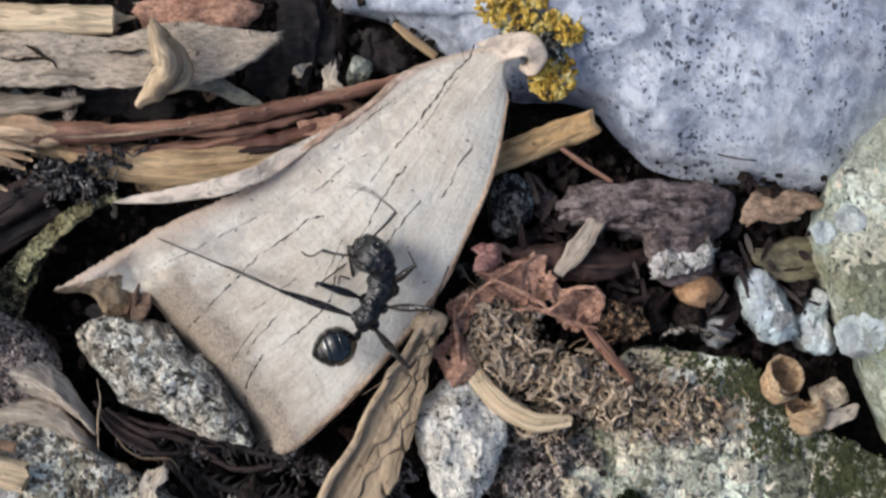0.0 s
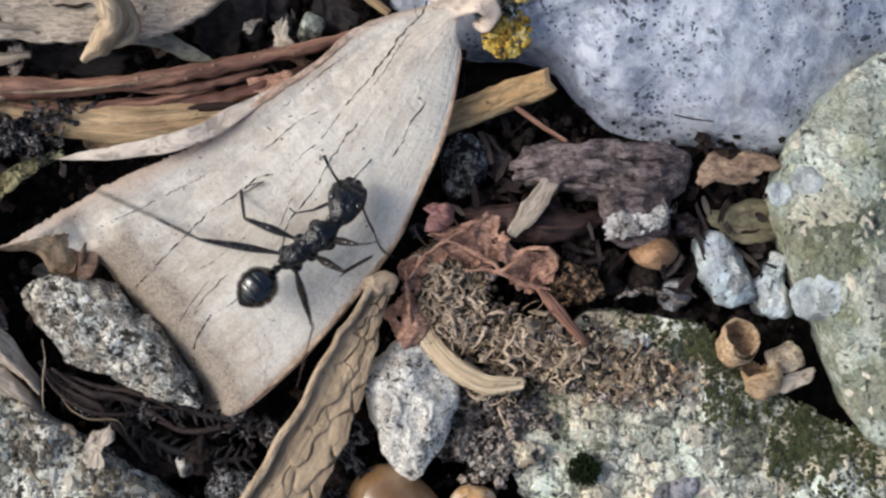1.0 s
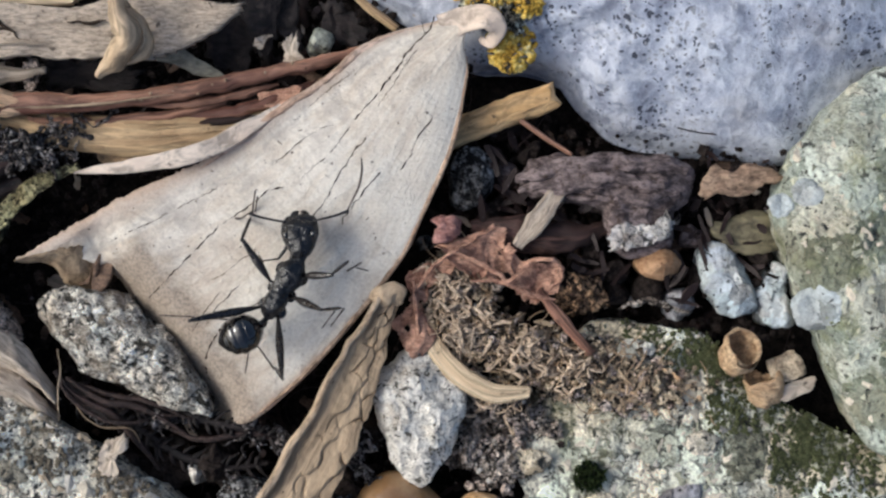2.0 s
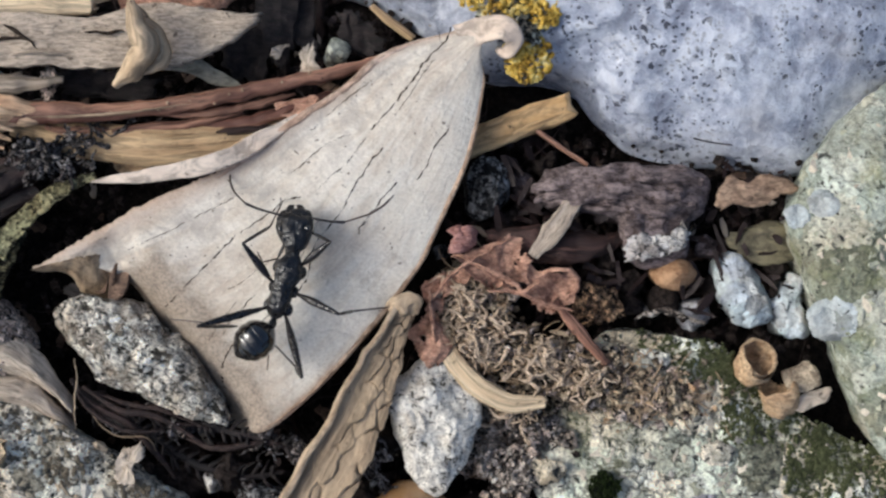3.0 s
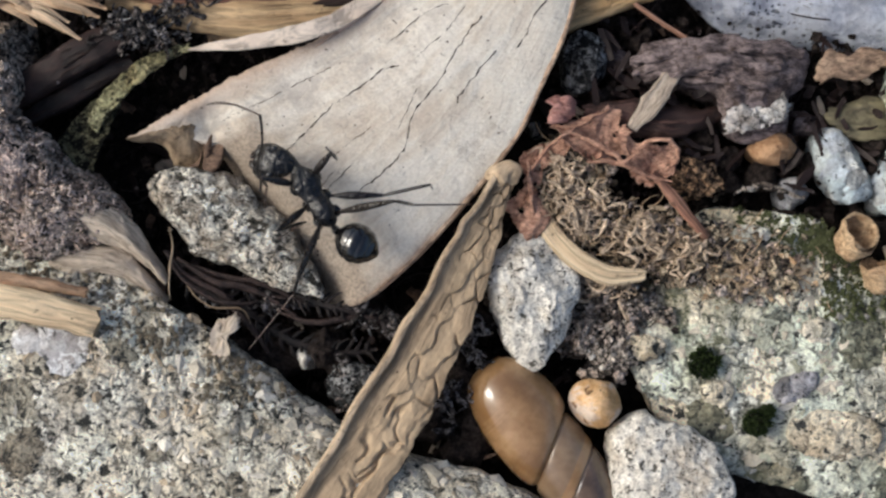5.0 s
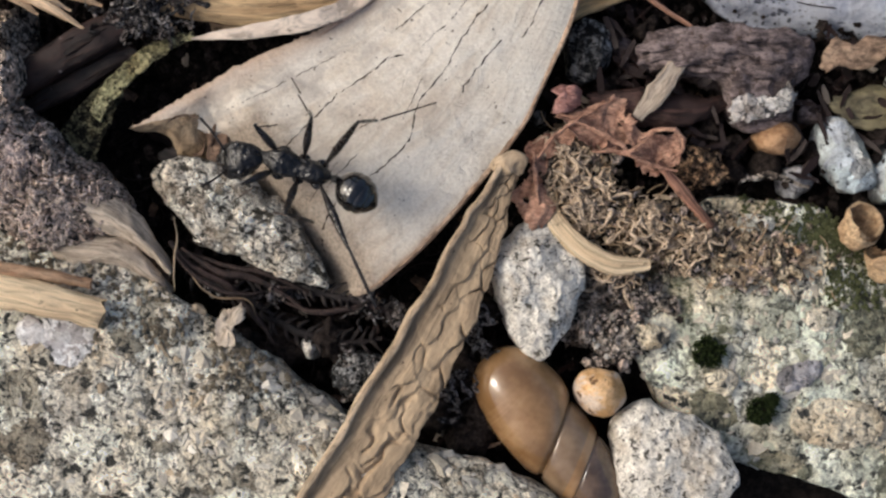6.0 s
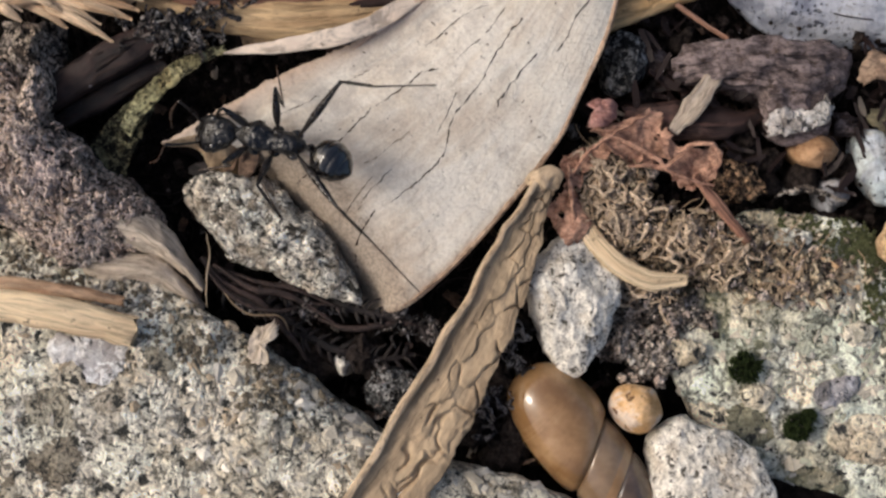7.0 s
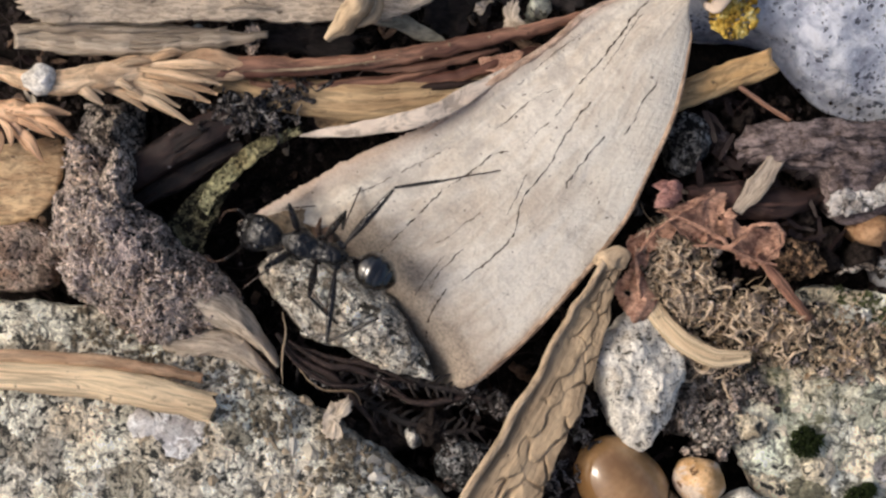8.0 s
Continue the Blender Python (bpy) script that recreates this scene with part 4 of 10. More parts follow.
def build_ant():
    ant = thing("ant", (0, 0, 2.6), "slender long-legged matt black ant walking on the leaf", "ant")
    bm = bmesh.new()
    egg(bm, [(-2.2, 0.14, 0.15, -0.02), (-2.05, 0.36, 0.36, 0.0), (-1.75, 0.56, 0.52, 0.08), (-1.2, 0.66, 0.62, 0.16), (-0.6, 0.68, 0.6, 0.14), (-0.15, 0.64, 0.55, 0.1), (0.2, 0.72, 0.6, 0.14), (0.75, 0.86, 0.72, 0.2), (1.3, 0.8, 0.64, 0.18), (1.7, 0.52, 0.42, 0.1), (1.95, 0.36, 0.3, 0.06), (2.3, 0.34, 0.28, 0.05)], 40, 8)
    ant_part("thorax", bm, M_ANT, ant, "dull black rough thorax")
    for x, y, r in ((0.95, 0.72, 0.42), (-0.3, 0.66, 0.36), (-1.45, 0.6, 0.4)):
        for s in (1, -1):
            bm = bmesh.new()
            egg(bm, [(x - r, 0.03, 0.03, -0.3), (x - r * 0.8, r * 0.55, r * 0.5, -0.3), (x, r * 0.85, r * 0.8, -0.32), (x + r * 0.8, r * 0.5, r * 0.5, -0.34), (x + r, 0.03, 0.03, -0.34)], 16)
            for v in bm.verts:
                v.co.y += y * s
            ant_part("hip", bm, M_ANT, ant)
    bm = bmesh.new()
    egg(bm, [(-2.8, 0.13, 0.13, -0.05), (-2.62, 0.24, 0.46, 0.12), (-2.42, 0.24, 0.4, 0.1), (-2.1, 0.13, 0.13, 0.0)], 16)
    ant_part("petiole", bm, M_ANT, ant)
    bm = bmesh.new()
    egg(bm, [(0.08, 0.12, 0.12, 0), (-0.1, 0.5, 0.5, 0), (-0.5, 0.98, 0.95, 0.04), (-0.95, 1.2, 1.13, 0.05), (-1.02, 1.16, 1.1, 0.05), (-1.3, 1.24, 1.16, 0.05), (-1.62, 1.2, 1.1, 0.03), (-1.68, 1.13, 1.04, 0.03), (-1.95, 1.1, 1.0, 0.0), (-2.2, 0.92, 0.82, -0.04), (-2.25, 0.84, 0.75, -0.04), (-2.5, 0.62, 0.55, -0.08), (-2.8, 0.12, 0.1, -0.1)], 40, 6)
    gaster = ant_part("gaster", bm, M_GASTER, ant, "shiny round black abdomen in overlapping plates", (-2.7, 0, 0))
    bm = bmesh.new()
    egg(bm, [(-0.12, 0.24, 0.22, 0), (0.05, 0.46, 0.44, 0.0), (0.4, 0.72, 0.64, 0.02), (0.9, 0.98, 0.78, 0.02), (1.5, 1.16, 0.76, -0.02), (1.95, 1.12, 0.62, -0.06), (2.3, 0.98, 0.46, -0.1), (2.55, 0.78, 0.28, -0.14), (2.66, 0.4, 0.12, -0.15), (2.68, 0.1, 0.05, -0.15)], 40, 8)
    head = ant_part("head", bm, M_ANT, ant, "shield-shaped dull black head", (2.15, 0, 0.05))
    for s in (1, -1):
        bm = bmesh.new()
        egg(bm, [(1.05, 0.02, 0.02, 0.42), (1.15, 0.15, 0.15, 0.46), (1.38, 0.17, 0.17, 0.46), (1.55, 0.02, 0.02, 0.42)], 12)
        for v in bm.verts:
            v.co.y += 0.82 * s
        ant_part("eye", bm, M_GASTER, head, "small glossy eye")
        bm = rod([(2.3, 0.34 * s, -0.2), (2.58, 0.36 * s, -0.24), (2.8, 0.26 * s, -0.28), (2.92, 0.06 * s, -0.3)], [0.5, 0.52, 0.4, 0.1])
        ant_part("mandible", bm, M_LEG, head)
    feelers, legs = {}, {}
    for side, bow in (("left", 1), ("right", -1)):
        scape = ant_part("antenna", rod([(0, 0, 0), (0.8, 0.07 * bow, 0.05), (1.8, 0.08 * bow, 0.05), (2.6, 0, 0)], [0.17, 0.14, 0.16, 0.2]), M_LEG, ant)
        tip = ant_part("antenna_tip", rod([(0, 0, 0), (0.7, 0.1 * bow, 0.05), (1.6, 0.2 * bow, 0.05), (2.6, 0.08 * bow, 0.03), (3.4, -0.22 * bow, 0)], [0.1, 0.11, 0.13, 0.15, 0.07]), M_FOOT, ant)
        feelers[side] = (scape, tip)
        for place in LEG_SIZES:
            a, b, c = LEG_SIZES[place]
            legs[side + "_" + place] = (
                ant_part("upper_leg", rod([(-0.1, 0, 0), (0.25, 0, 0.02), (0.6, 0, 0), (a * 0.45, 0, 0.05), (a * 0.8, 0, 0.02), (a, 0, 0)], [0.32, 0.38, 0.22, 0.5, 0.36, 0.18], 10), M_LEG, ant),
                ant_part("shin", rod([(-0.04, 0, 0), (b * 0.3, 0, 0.04), (b * 0.8, 0, 0.02), (b, 0, 0)], [0.15, 0.22, 0.22, 0.13]), M_LEG, ant),
                ant_part("foot", rod([(-0.03, 0, 0), (c * 0.4, 0, 0.03), (c * 0.85, 0, 0), (c, 0, -0.05)], [0.13, 0.11, 0.1, 0.09]), M_FOOT, ant),
                ant_part("toe", rod([(-0.03, 0, 0), (c * 0.4, 0, 0.02), (c * 0.85, 0, 0), (c, 0, -0.04)], [0.1, 0.09, 0.09, 0.05]), M_FOOT, ant))
    return ant, head, gaster, feelers, legs


ant, head, gaster, feelers, legs = build_ant()


# ---- litter of the upper left ----
def sticks(name, path, wide, thick, material, label, category, group="", **more):
    bm = bmesh.new()
    more.setdefault("ridge", 0.16)
    more.setdefault("ragged", 0.35)
    slivers = more.pop("slivers", 0)
    pts = tube(bm, [plan(*p) for p in path], wide, thick, **more)
    bmesh.ops.recalc_face_normals(bm, faces=bm.faces)
    if not slivers:
        return solo(name, bm, material, label, category, group)
    k = len(pts) // 2
    low = Vector(pts[k]) - Vector((0, 0, 0.5))
    whole = thing(name, low, label, category, group)
    part("body", bm, material, whole)
    rnd = random.Random(more["seed"])
    n = len(pts)
    for _ in range(slivers):
        i0 = rnd.randint(1, int(n * 0.55))
        i1 = min(n - 2, i0 + rnd.randint(int(n * 0.2), int(n * 0.45)))
        off = rnd.uniform(-0.34, 0.34)
        run = []
        for i in (i0, (i0 * 2 + i1) // 3, (i0 + i1 * 2) // 3, i1):
            t = Vector(pts[min(n - 1, i + 1)] - pts[i - 1]).normalized()
            f = i / (n - 1) * (len(wide) - 1)
            w = wide[int(f)] + (wide[min(len(wide) - 1, int(f) + 1)] - wide[int(f)]) * (f - int(f))
            h = thick[min(len(thick) - 1, int(f))] if thick else w
            run.append(Vector(pts[i]) + t.cross(Vector((0, 0, 1))) * off * w + Vector((0, 0, h * 0.46 * (1 - 1.6 * off * off))))
        bm = bmesh.new()
        w = rnd.uniform(0.18, 0.42)
        tube(bm, run, [0.06, w, w * 0.8, 0.05], [0.05, 0.16, 0.14, 0.04], sides=7, n=24, wob=((0.9, 0.06), (0.35, 0.04)), seed=rnd.randint(1, 999), ridge=0.2)
        bmesh.ops.recalc_face_normals(bm, faces=bm.faces)
        part("sliver", bm, material, whole)
    return whole


def scrap(name, outline, z, thick, seed, material, label, category, group="", **more):
    return solo(name, flake(outline, z, thick, seed, **more), material, label, category, group)


def pebble(outline, z, top, under, seed, material, label, group="pebbles in the litter", name="pebble", category="pebble", **more):
    more.setdefault("segs", 56)
    more.setdefault("rings", 12)
    more.setdefault("wob", ((2.0, 0.4), (0.8, 0.28), (0.35, 0.1)))
    return solo(name, rock(outline, z, top, under, seed, **more), material, label, category, group)


def round_pebble(x, y, r, z, seed, material, label, **more):
    rnd = random.Random(seed)
    pts = [(x + r * rnd.uniform(0.6, 1.3) * math.cos(a), y + r * rnd.uniform(0.6, 1.3) * math.sin(a)) for a in np.linspace(0, 2 * math.pi, 8)[:-1]]
    return pebble(pts, z, r / 28 * 0.7, r / 28 * 1.4 + 2.0, seed, material, label, segs=32, rings=8, **more)


def build_upper_litter():
    sticks("wood_splint", [(-140, -12, 1.4), (20, 2, 1.5), (120, 6, 1.5), (196, 8, 1.4)], [1.6, 1.75, 1.75, 1.7], [0.9, 0.9, 0.9, 0.8], M_YWOOD, "flat pale yellow wood splinter with a snapped end", "splinter", slivers=6, sides=16, square=0.8, wob=((1.5, 0.1), (0.5, 0.05)), seed=31, n=40)
    for k, (p, wd) in enumerate((([(180, -6, 1.4), (205, -4, 1.3), (222, 0, 1.1)], 0.5), ([(182, 10, 1.3), (212, 6, 1.2), (244, 4, 1.0)], 0.6), ([(184, 22, 1.3), (202, 24, 1.2), (216, 22, 1.0)], 0.4))):
        sticks("flake_strip", p, [wd, wd * 0.8, 0.1], [0.3, 0.25, 0.06], M_YWOOD, "frayed fibre of the pale splinter", "sliver", sides=8, wob=((1, 0.1), (0.4, 0.05)), seed=280 + k, n=16)
    chip_ = thing("bark_chip", plan(100, 80, -0.5), "long weathered grey-tan bark chip with a torn edge", "bark")
    bm = flake([(-300, 80), (-270, 118), (-100, 130), (60, 127), (130, 120), (240, 126), (330, 131), (420, 92), (497, 36), (462, 20), (330, 16), (200, 32), (60, 30), (-100, 42), (-250, 55)], 1.6, 0.7, 32, segs=200, rings=24, crumple=((6, 0.5), (2, 0.15), (0.6, 0.07), (0.25, 0.04)), tilt=(0.01, 0.12), ragged=0.05)
    part("slab", bm, M_CHIP, chip_)
    rnd = random.Random(3)
    for k in range(5):
        x = rnd.uniform(-270, 360)
        y = rnd.uniform(55, 122)
        l = rnd.uniform(40, 120)
        bm = bmesh.new()
        z = 1.75 + (80 - y) / 28 * 0.12
        tube(bm, [plan(x, y, z), plan(x + l * 0.5, y - 3 + rnd.uniform(-3, 3), z + 0.15), plan(x + l, y - 6 + rnd.uniform(-5, 5), z)], [0.06, rnd.uniform(0.15, 0.4), 0.05], [0.05, 0.2, 0.05], sides=7, n=14, wob=((1.0, 0.1),), seed=k)
        part("splinter", bm, M_WOOD, chip_)
    for k, run in enumerate(([(4, 71), (34, 76), (66, 73), (94, 79), (111, 96)], [(49, 48), (74, 66), (102, 83)], [(190, 62), (230, 66), (262, 60)])):
        bm = bmesh.new()
        tube(bm, [plan(x, y, 1.72 + (80 - y) / 28 * 0.12) for x, y in run], [0.05, 0.22, 0.2, 0.05], [0.2, 0.3, 0.3, 0.2], sides=7, n=30, wob=((0.8, 0.12), (0.3, 0.06)), seed=285 + k)
        part("crack", bm, M_CRACK, chip_)
    sticks("wood_splint", [(-285, 150, -0.5), (-150, 155, -0.2), (0, 158, -0.4), (150, 150, -0.8)], [1.6, 2.2, 1.8, 0.4], [0.8, 0.9, 0.8, 0.2], M_WOOD, "frayed tan splinter of wood", "splinter", slivers=6, sides=12, square=0.5, wob=((1.2, 0.25), (0.4, 0.08)), seed=33, n=50)
    sticks("wood_splint", [(-290, 140, -0.1), (-200, 136, 0.2), (-60, 140, 0.1), (80, 138, -0.4)], [0.4, 0.6, 0.5, 0.2], [0.3, 0.5, 0.4, 0.2], M_WOOD, "thin greyish sliver of wood", "splinter", slivers=6, sides=8, wob=((1.2, 0.2), (0.4, 0.06)), seed=34, n=40)
    curl = thing("curled_bract", plan(280, 95, 0.8), "small curled tan bract resting on the bark chip", "bract")
    bm = bmesh.new()
    tube(bm, [plan(274, 10, 3.4), plan(282, 50, 3.9), plan(300, 90, 3.5), plan(278, 125, 2.9), plan(248, 160, 2.2)], [0.5, 1.3, 1.7, 1.5, 0.5], [0.3, 0.35, 0.35, 0.35, 0.25], sides=16, curl=-0.35, wob=((1.2, 0.18), (0.4, 0.05)), seed=35, n=48)
    bmesh.ops.recalc_face_normals(bm, faces=bm.faces)
    part("outer_lobe", bm, M_BRACT, curl)
    bm = bmesh.new()
    tube(bm, [plan(285, 20, 2.6), plan(318, 70, 2.8), plan(325, 110, 2.4), plan(290, 138, 2.2)], [0.3, 1.1, 1.3, 0.4], [0.2, 0.3, 0.3, 0.2], sides=12, curl=-0.3, wob=((1.2, 0.18), (0.4, 0.05)), seed=36, n=40)
    bmesh.ops.recalc_face_normals(bm, faces=bm.faces)
    part("inner_lobe", bm, M_BRACT, curl)
    scrap("leaf_scrap", [(332, 117), (382, 101), (404, 121), (437, 138), (471, 163), (421, 161), (382, 143), (347, 132)], -0.6, 0.2, 37, M_GREYLEAF, "smooth grey-green scrap of dry leaf", "leaf scrap", "leaf scraps", crumple=((3, 0.3), (0.9, 0.06)), tilt=(0.0, 0.15))
    scrap("leaf_scrap", [(238, -30), (330, -45), (455, -25), (440, 10), (400, 28), (330, 34), (262, 26)], 0.3, 0.25, 38, M_REDLEAF, "dull red dry leaf scrap", "leaf scrap", "leaf scraps", cup=-0.1)
    twig = thing("red_twig", plan(360, 190, -2.0), "long reddish-brown twig with a flared pale end", "twig")
    bm = bmesh.new()
    tube(bm, [plan(30, 208, -0.2), plan(130, 206, 0.1), plan(260, 203, 0.0), plan(400, 184, -0.1), plan(520, 160, -0.3), plan(620, 140, -0.6), plan(720, 112, -1.0)], [1.5, 1.3, 1.05, 1.0, 0.9, 0.85, 0.6], [1.2, 1.0, 0.9, 0.85, 0.8, 0.8, 0.6], sides=14, wob=((2, 0.16), (0.6, 0.1), (0.25, 0.05)), seed=39, n=90, ridge=0.18)
    part("stem", bm, M_RED, twig)
    bm = bmesh.new()
    tube(bm, [plan(-12, 236, -0.5), plan(14, 218, -0.1), plan(50, 205, 0.1), plan(95, 208, 0.1), plan(150, 208, -0.1)], [0.9, 2.6, 2.3, 1.5, 0.4], [0.4, 1.0, 1.1, 1.0, 0.3], sides=14, wob=((1.2, 0.2), (0.4, 0.06)), seed=40, n=30)
    bmesh.ops.recalc_face_normals(bm, faces=bm.faces)
    part("flared_end", bm, M_REDWOOD, twig, "flared tan joint")
    bm = bmesh.new()
    tube(bm, [plan(90, 214, 0.55), plan(180, 212, 0.62), plan(280, 205, 0.55), plan(380, 190, 0.42)], [0.05, 0.2, 0.16, 0.04], [0.05, 0.12, 0.1, 0.04], sides=6, n=60, wob=((0.8, 0.06), (0.3, 0.04)), seed=301)
    part("bast", bm, M_FIBRE, twig, "pale torn fibre")
    rnd = random.Random(7)
    for k in range(16):
        x = rnd.uniform(120, 600)
        y = np.interp(x, [30, 260, 400, 520, 620], [208, 203, 184, 160, 140]) + rnd.uniform(-10, 12)
        bm = bmesh.new()
        bmesh.ops.create_icosphere(bm, subdivisions=1, radius=rnd.uniform(0.06, 0.13), matrix=Matrix.Translation(plan(x, y, 0.42 + rnd.uniform(-0.1, 0.05))))
        part("lenticel", bm, M_FIBRE, twig)
    sticks("stalk", [(70, 232, -1.4), (200, 256, -1.0), (330, 266, -0.9), (450, 256, -1.2), (570, 234, -1.6)], [1.2, 2.3, 2.6, 2.2, 1.2], [0.7, 1.2, 1.3, 1.1, 0.7], M_STRAW, "smooth ochre stalk of dry grass", "stalk", ridge=0.04, slivers=6, sides=16, wob=((2, 0.12), (0.5, 0.04)), seed=41, n=60)
    sticks("twig", [(380, 232, -1.2), (480, 222, -1.0), (560, 200, -1.0), (640, 172, -1.4)], [0.5, 0.9, 0.9, 0.5], [0.4, 0.7, 0.7, 0.4], M_RED, "short red-brown split piece of twig", "twig", "short twigs", sides=10, wob=((1.2, 0.15), (0.4, 0.06)), seed=42, n=40)
    sticks("twig", [(300, 225, -1.3), (400, 240, -1.2), (500, 238, -1.4)], [0.3, 0.7, 0.4], [0.3, 0.5, 0.3], M_DARKWOOD, "short dark split piece of twig", "twig", "short twigs", sides=10, wob=((1.2, 0.15), (0.4, 0.06)), seed=43, n=30)
    scrap("bark_flake", [(520, 192), (560, 182), (600, 180), (590, 205), (545, 212)], -0.7, 0.3, 44, M_REDLEAF, "small brown flake of bark", "bark flake", "bark flakes")
    scrap("bark_flake", [(150, 235), (230, 230), (300, 240), (280, 262), (180, 262)], -1.0, 0.4, 45, M_STRAW_SCRAP, "small ochre flake of bark", "bark flake", "bark flakes")
    scrap("bark_flake", [(236, 288), (270, 280), (318, 292), (310, 316), (250, 314)], -2.0, 0.5, 46, M_STRAW_SCRAP, "small ochre flake of bark", "bark flake", "bark flakes")
    for k, (path, wd, m) in enumerate((
        ([(120, 232, -0.7), (240, 240, -0.6), (360, 228, -0.7), (470, 205, -0.9)], 0.7, M_RED),
        ([(330, 210, -0.6), (420, 205, -0.5), (500, 190, -0.7), (560, 172, -1.0)], 0.6, M_RED),
        ([(400, 248, -0.9), (460, 240, -0.8), (530, 232, -1.0)], 0.5, M_DARKWOOD))):
        sticks("twig", path, [wd * 0.4, wd, wd, wd * 0.4], [0.25, 0.4, 0.4, 0.2], m, "thin red-brown strip of split twig", "twig", "short twigs", sides=10, wob=((1.2, 0.15), (0.4, 0.06)), seed=250 + k, n=40)
    for k, (o, z, m, lb) in enumerate((
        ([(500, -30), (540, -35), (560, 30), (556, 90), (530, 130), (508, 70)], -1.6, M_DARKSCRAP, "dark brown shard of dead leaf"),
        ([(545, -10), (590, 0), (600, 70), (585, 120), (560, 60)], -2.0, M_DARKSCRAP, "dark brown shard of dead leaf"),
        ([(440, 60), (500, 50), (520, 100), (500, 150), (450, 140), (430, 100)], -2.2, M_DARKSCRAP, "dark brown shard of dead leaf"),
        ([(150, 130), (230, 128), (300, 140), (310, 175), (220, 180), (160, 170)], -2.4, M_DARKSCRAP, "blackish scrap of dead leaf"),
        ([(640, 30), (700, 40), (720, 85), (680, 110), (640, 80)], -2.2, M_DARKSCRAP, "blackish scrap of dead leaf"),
        ([(575, 90), (600, 96), (606, 140), (590, 150), (576, 130)], -0.9, M_HUSK, "small grey husk scrap"),
        ([(515, 98), (540, 88), (566, 96), (545, 104), (520, 112)], -0.9, M_HUSK, "small pale husk scrap"),
        ([(110, 132), (130, 128), (138, 170), (120, 182), (104, 160)], -0.9, M_CLOD, "crumbly grey scrap of bark"))):
        scrap("leaf_scrap", o, z, 0.25, 260 + k, m, lb, "leaf scrap", "leaf scraps", crumple=((2.2, 0.6), (0.8, 0.25), (0.35, 0.08)), tilt=(0.1 * (k % 3 - 1), 0.12), ragged=0.3)
    round_pebble(632, 104, 24, -1.6, 47, M_STONE_G, "small grey-green pebble in dark litter")
    round_pebble(25, 150, 20, -0.8, 48, M_QUARTZ, "small milky white pebble")
    sticks("stalk", [(850, 275, -2.2), (905, 248, -1.9), (970, 222, -1.8), (1038, 198, -1.9)], [1.6, 1.85, 1.9, 1.75], [1.2, 1.3, 1.3, 1.1], M_OCHRE, "ochre dry stalk with a snapped end", "stalk", slivers=6, sides=18, square=0.5, wob=((1.6, 0.1), (0.4, 0.04)), seed=49, n=40)
    sticks("twig", [(700, 20, -0.5), (730, 45, -0.6), (770, 75, -0.8)], [0.4, 0.6, 0.5], None, M_STRAW, "short pale twig against the boulder", "twig", "short twigs", sides=8, seed=50)


build_upper_litter()


# ---- litter of the left edge ----
def needle(parent, a, b, wide, z, bend, k, material):
    bm = bmesh.new()
    m = ((a[0] + b[0]) / 2 + bend[0], (a[1] + b[1]) / 2 + bend[1])
    tube(bm, [plan(*a, z), plan(*m, z + 0.35), plan(*b, z - 0.1)], [wide * 0.7, wide * 1.25, wide * 0.3], [wide * 0.25, wide * 0.3, 0.08], sides=10, n=14, wob=((1.0, 0.08),), seed=k)
    part("needle", bm, material, parent)


def sprig(base, stem, groups, label, seed, material):
    rnd = random.Random(seed)
    s = thing("dry_sprig", base, label, "sprig", "dry sprigs")
    bm = bmesh.new()
    tube(bm, [plan(*p) for p in stem], [0.8, 1.5, 1.7, 0.6], [0.4, 0.8, 0.8, 0.3], sides=10, wob=((1, 0.12), (0.4, 0.05)), seed=seed, n=40)
    part("stem", bm, material, s)
    for a, b in groups:
        for _ in range(3):
            off = (rnd.uniform(-14, 14), rnd.uniform(-11, 11))
            needle(s, (a[0] + off[0], a[1] + off[1]), (b[0] + off[0] * 1.6, b[1] + off[1] * 1.6), rnd.uniform(0.38, 0.66), a[2] + rnd.uniform(-0.3, 0.4), (rnd.uniform(-6, 6), rnd.uniform(-9, -2)), seed + int(b[0]), material)


M_PALESEED = fibre_mat("chalky_seed", (0.86, 0.82, 0.76), (0.62, 0.57, 0.5), uv=False, along=1.0, across=1.4)
CRUST = stone_mat("blue_white_crust", (0.66, 0.66, 0.69), (0.58, 0.58, 0.61), (0.34, 0.32, 0.33), grain=0.5, speck=0.6, speck_amount=0.4, crevice=0.1, mottle=0.4, hues=0.2, depth=0.15)


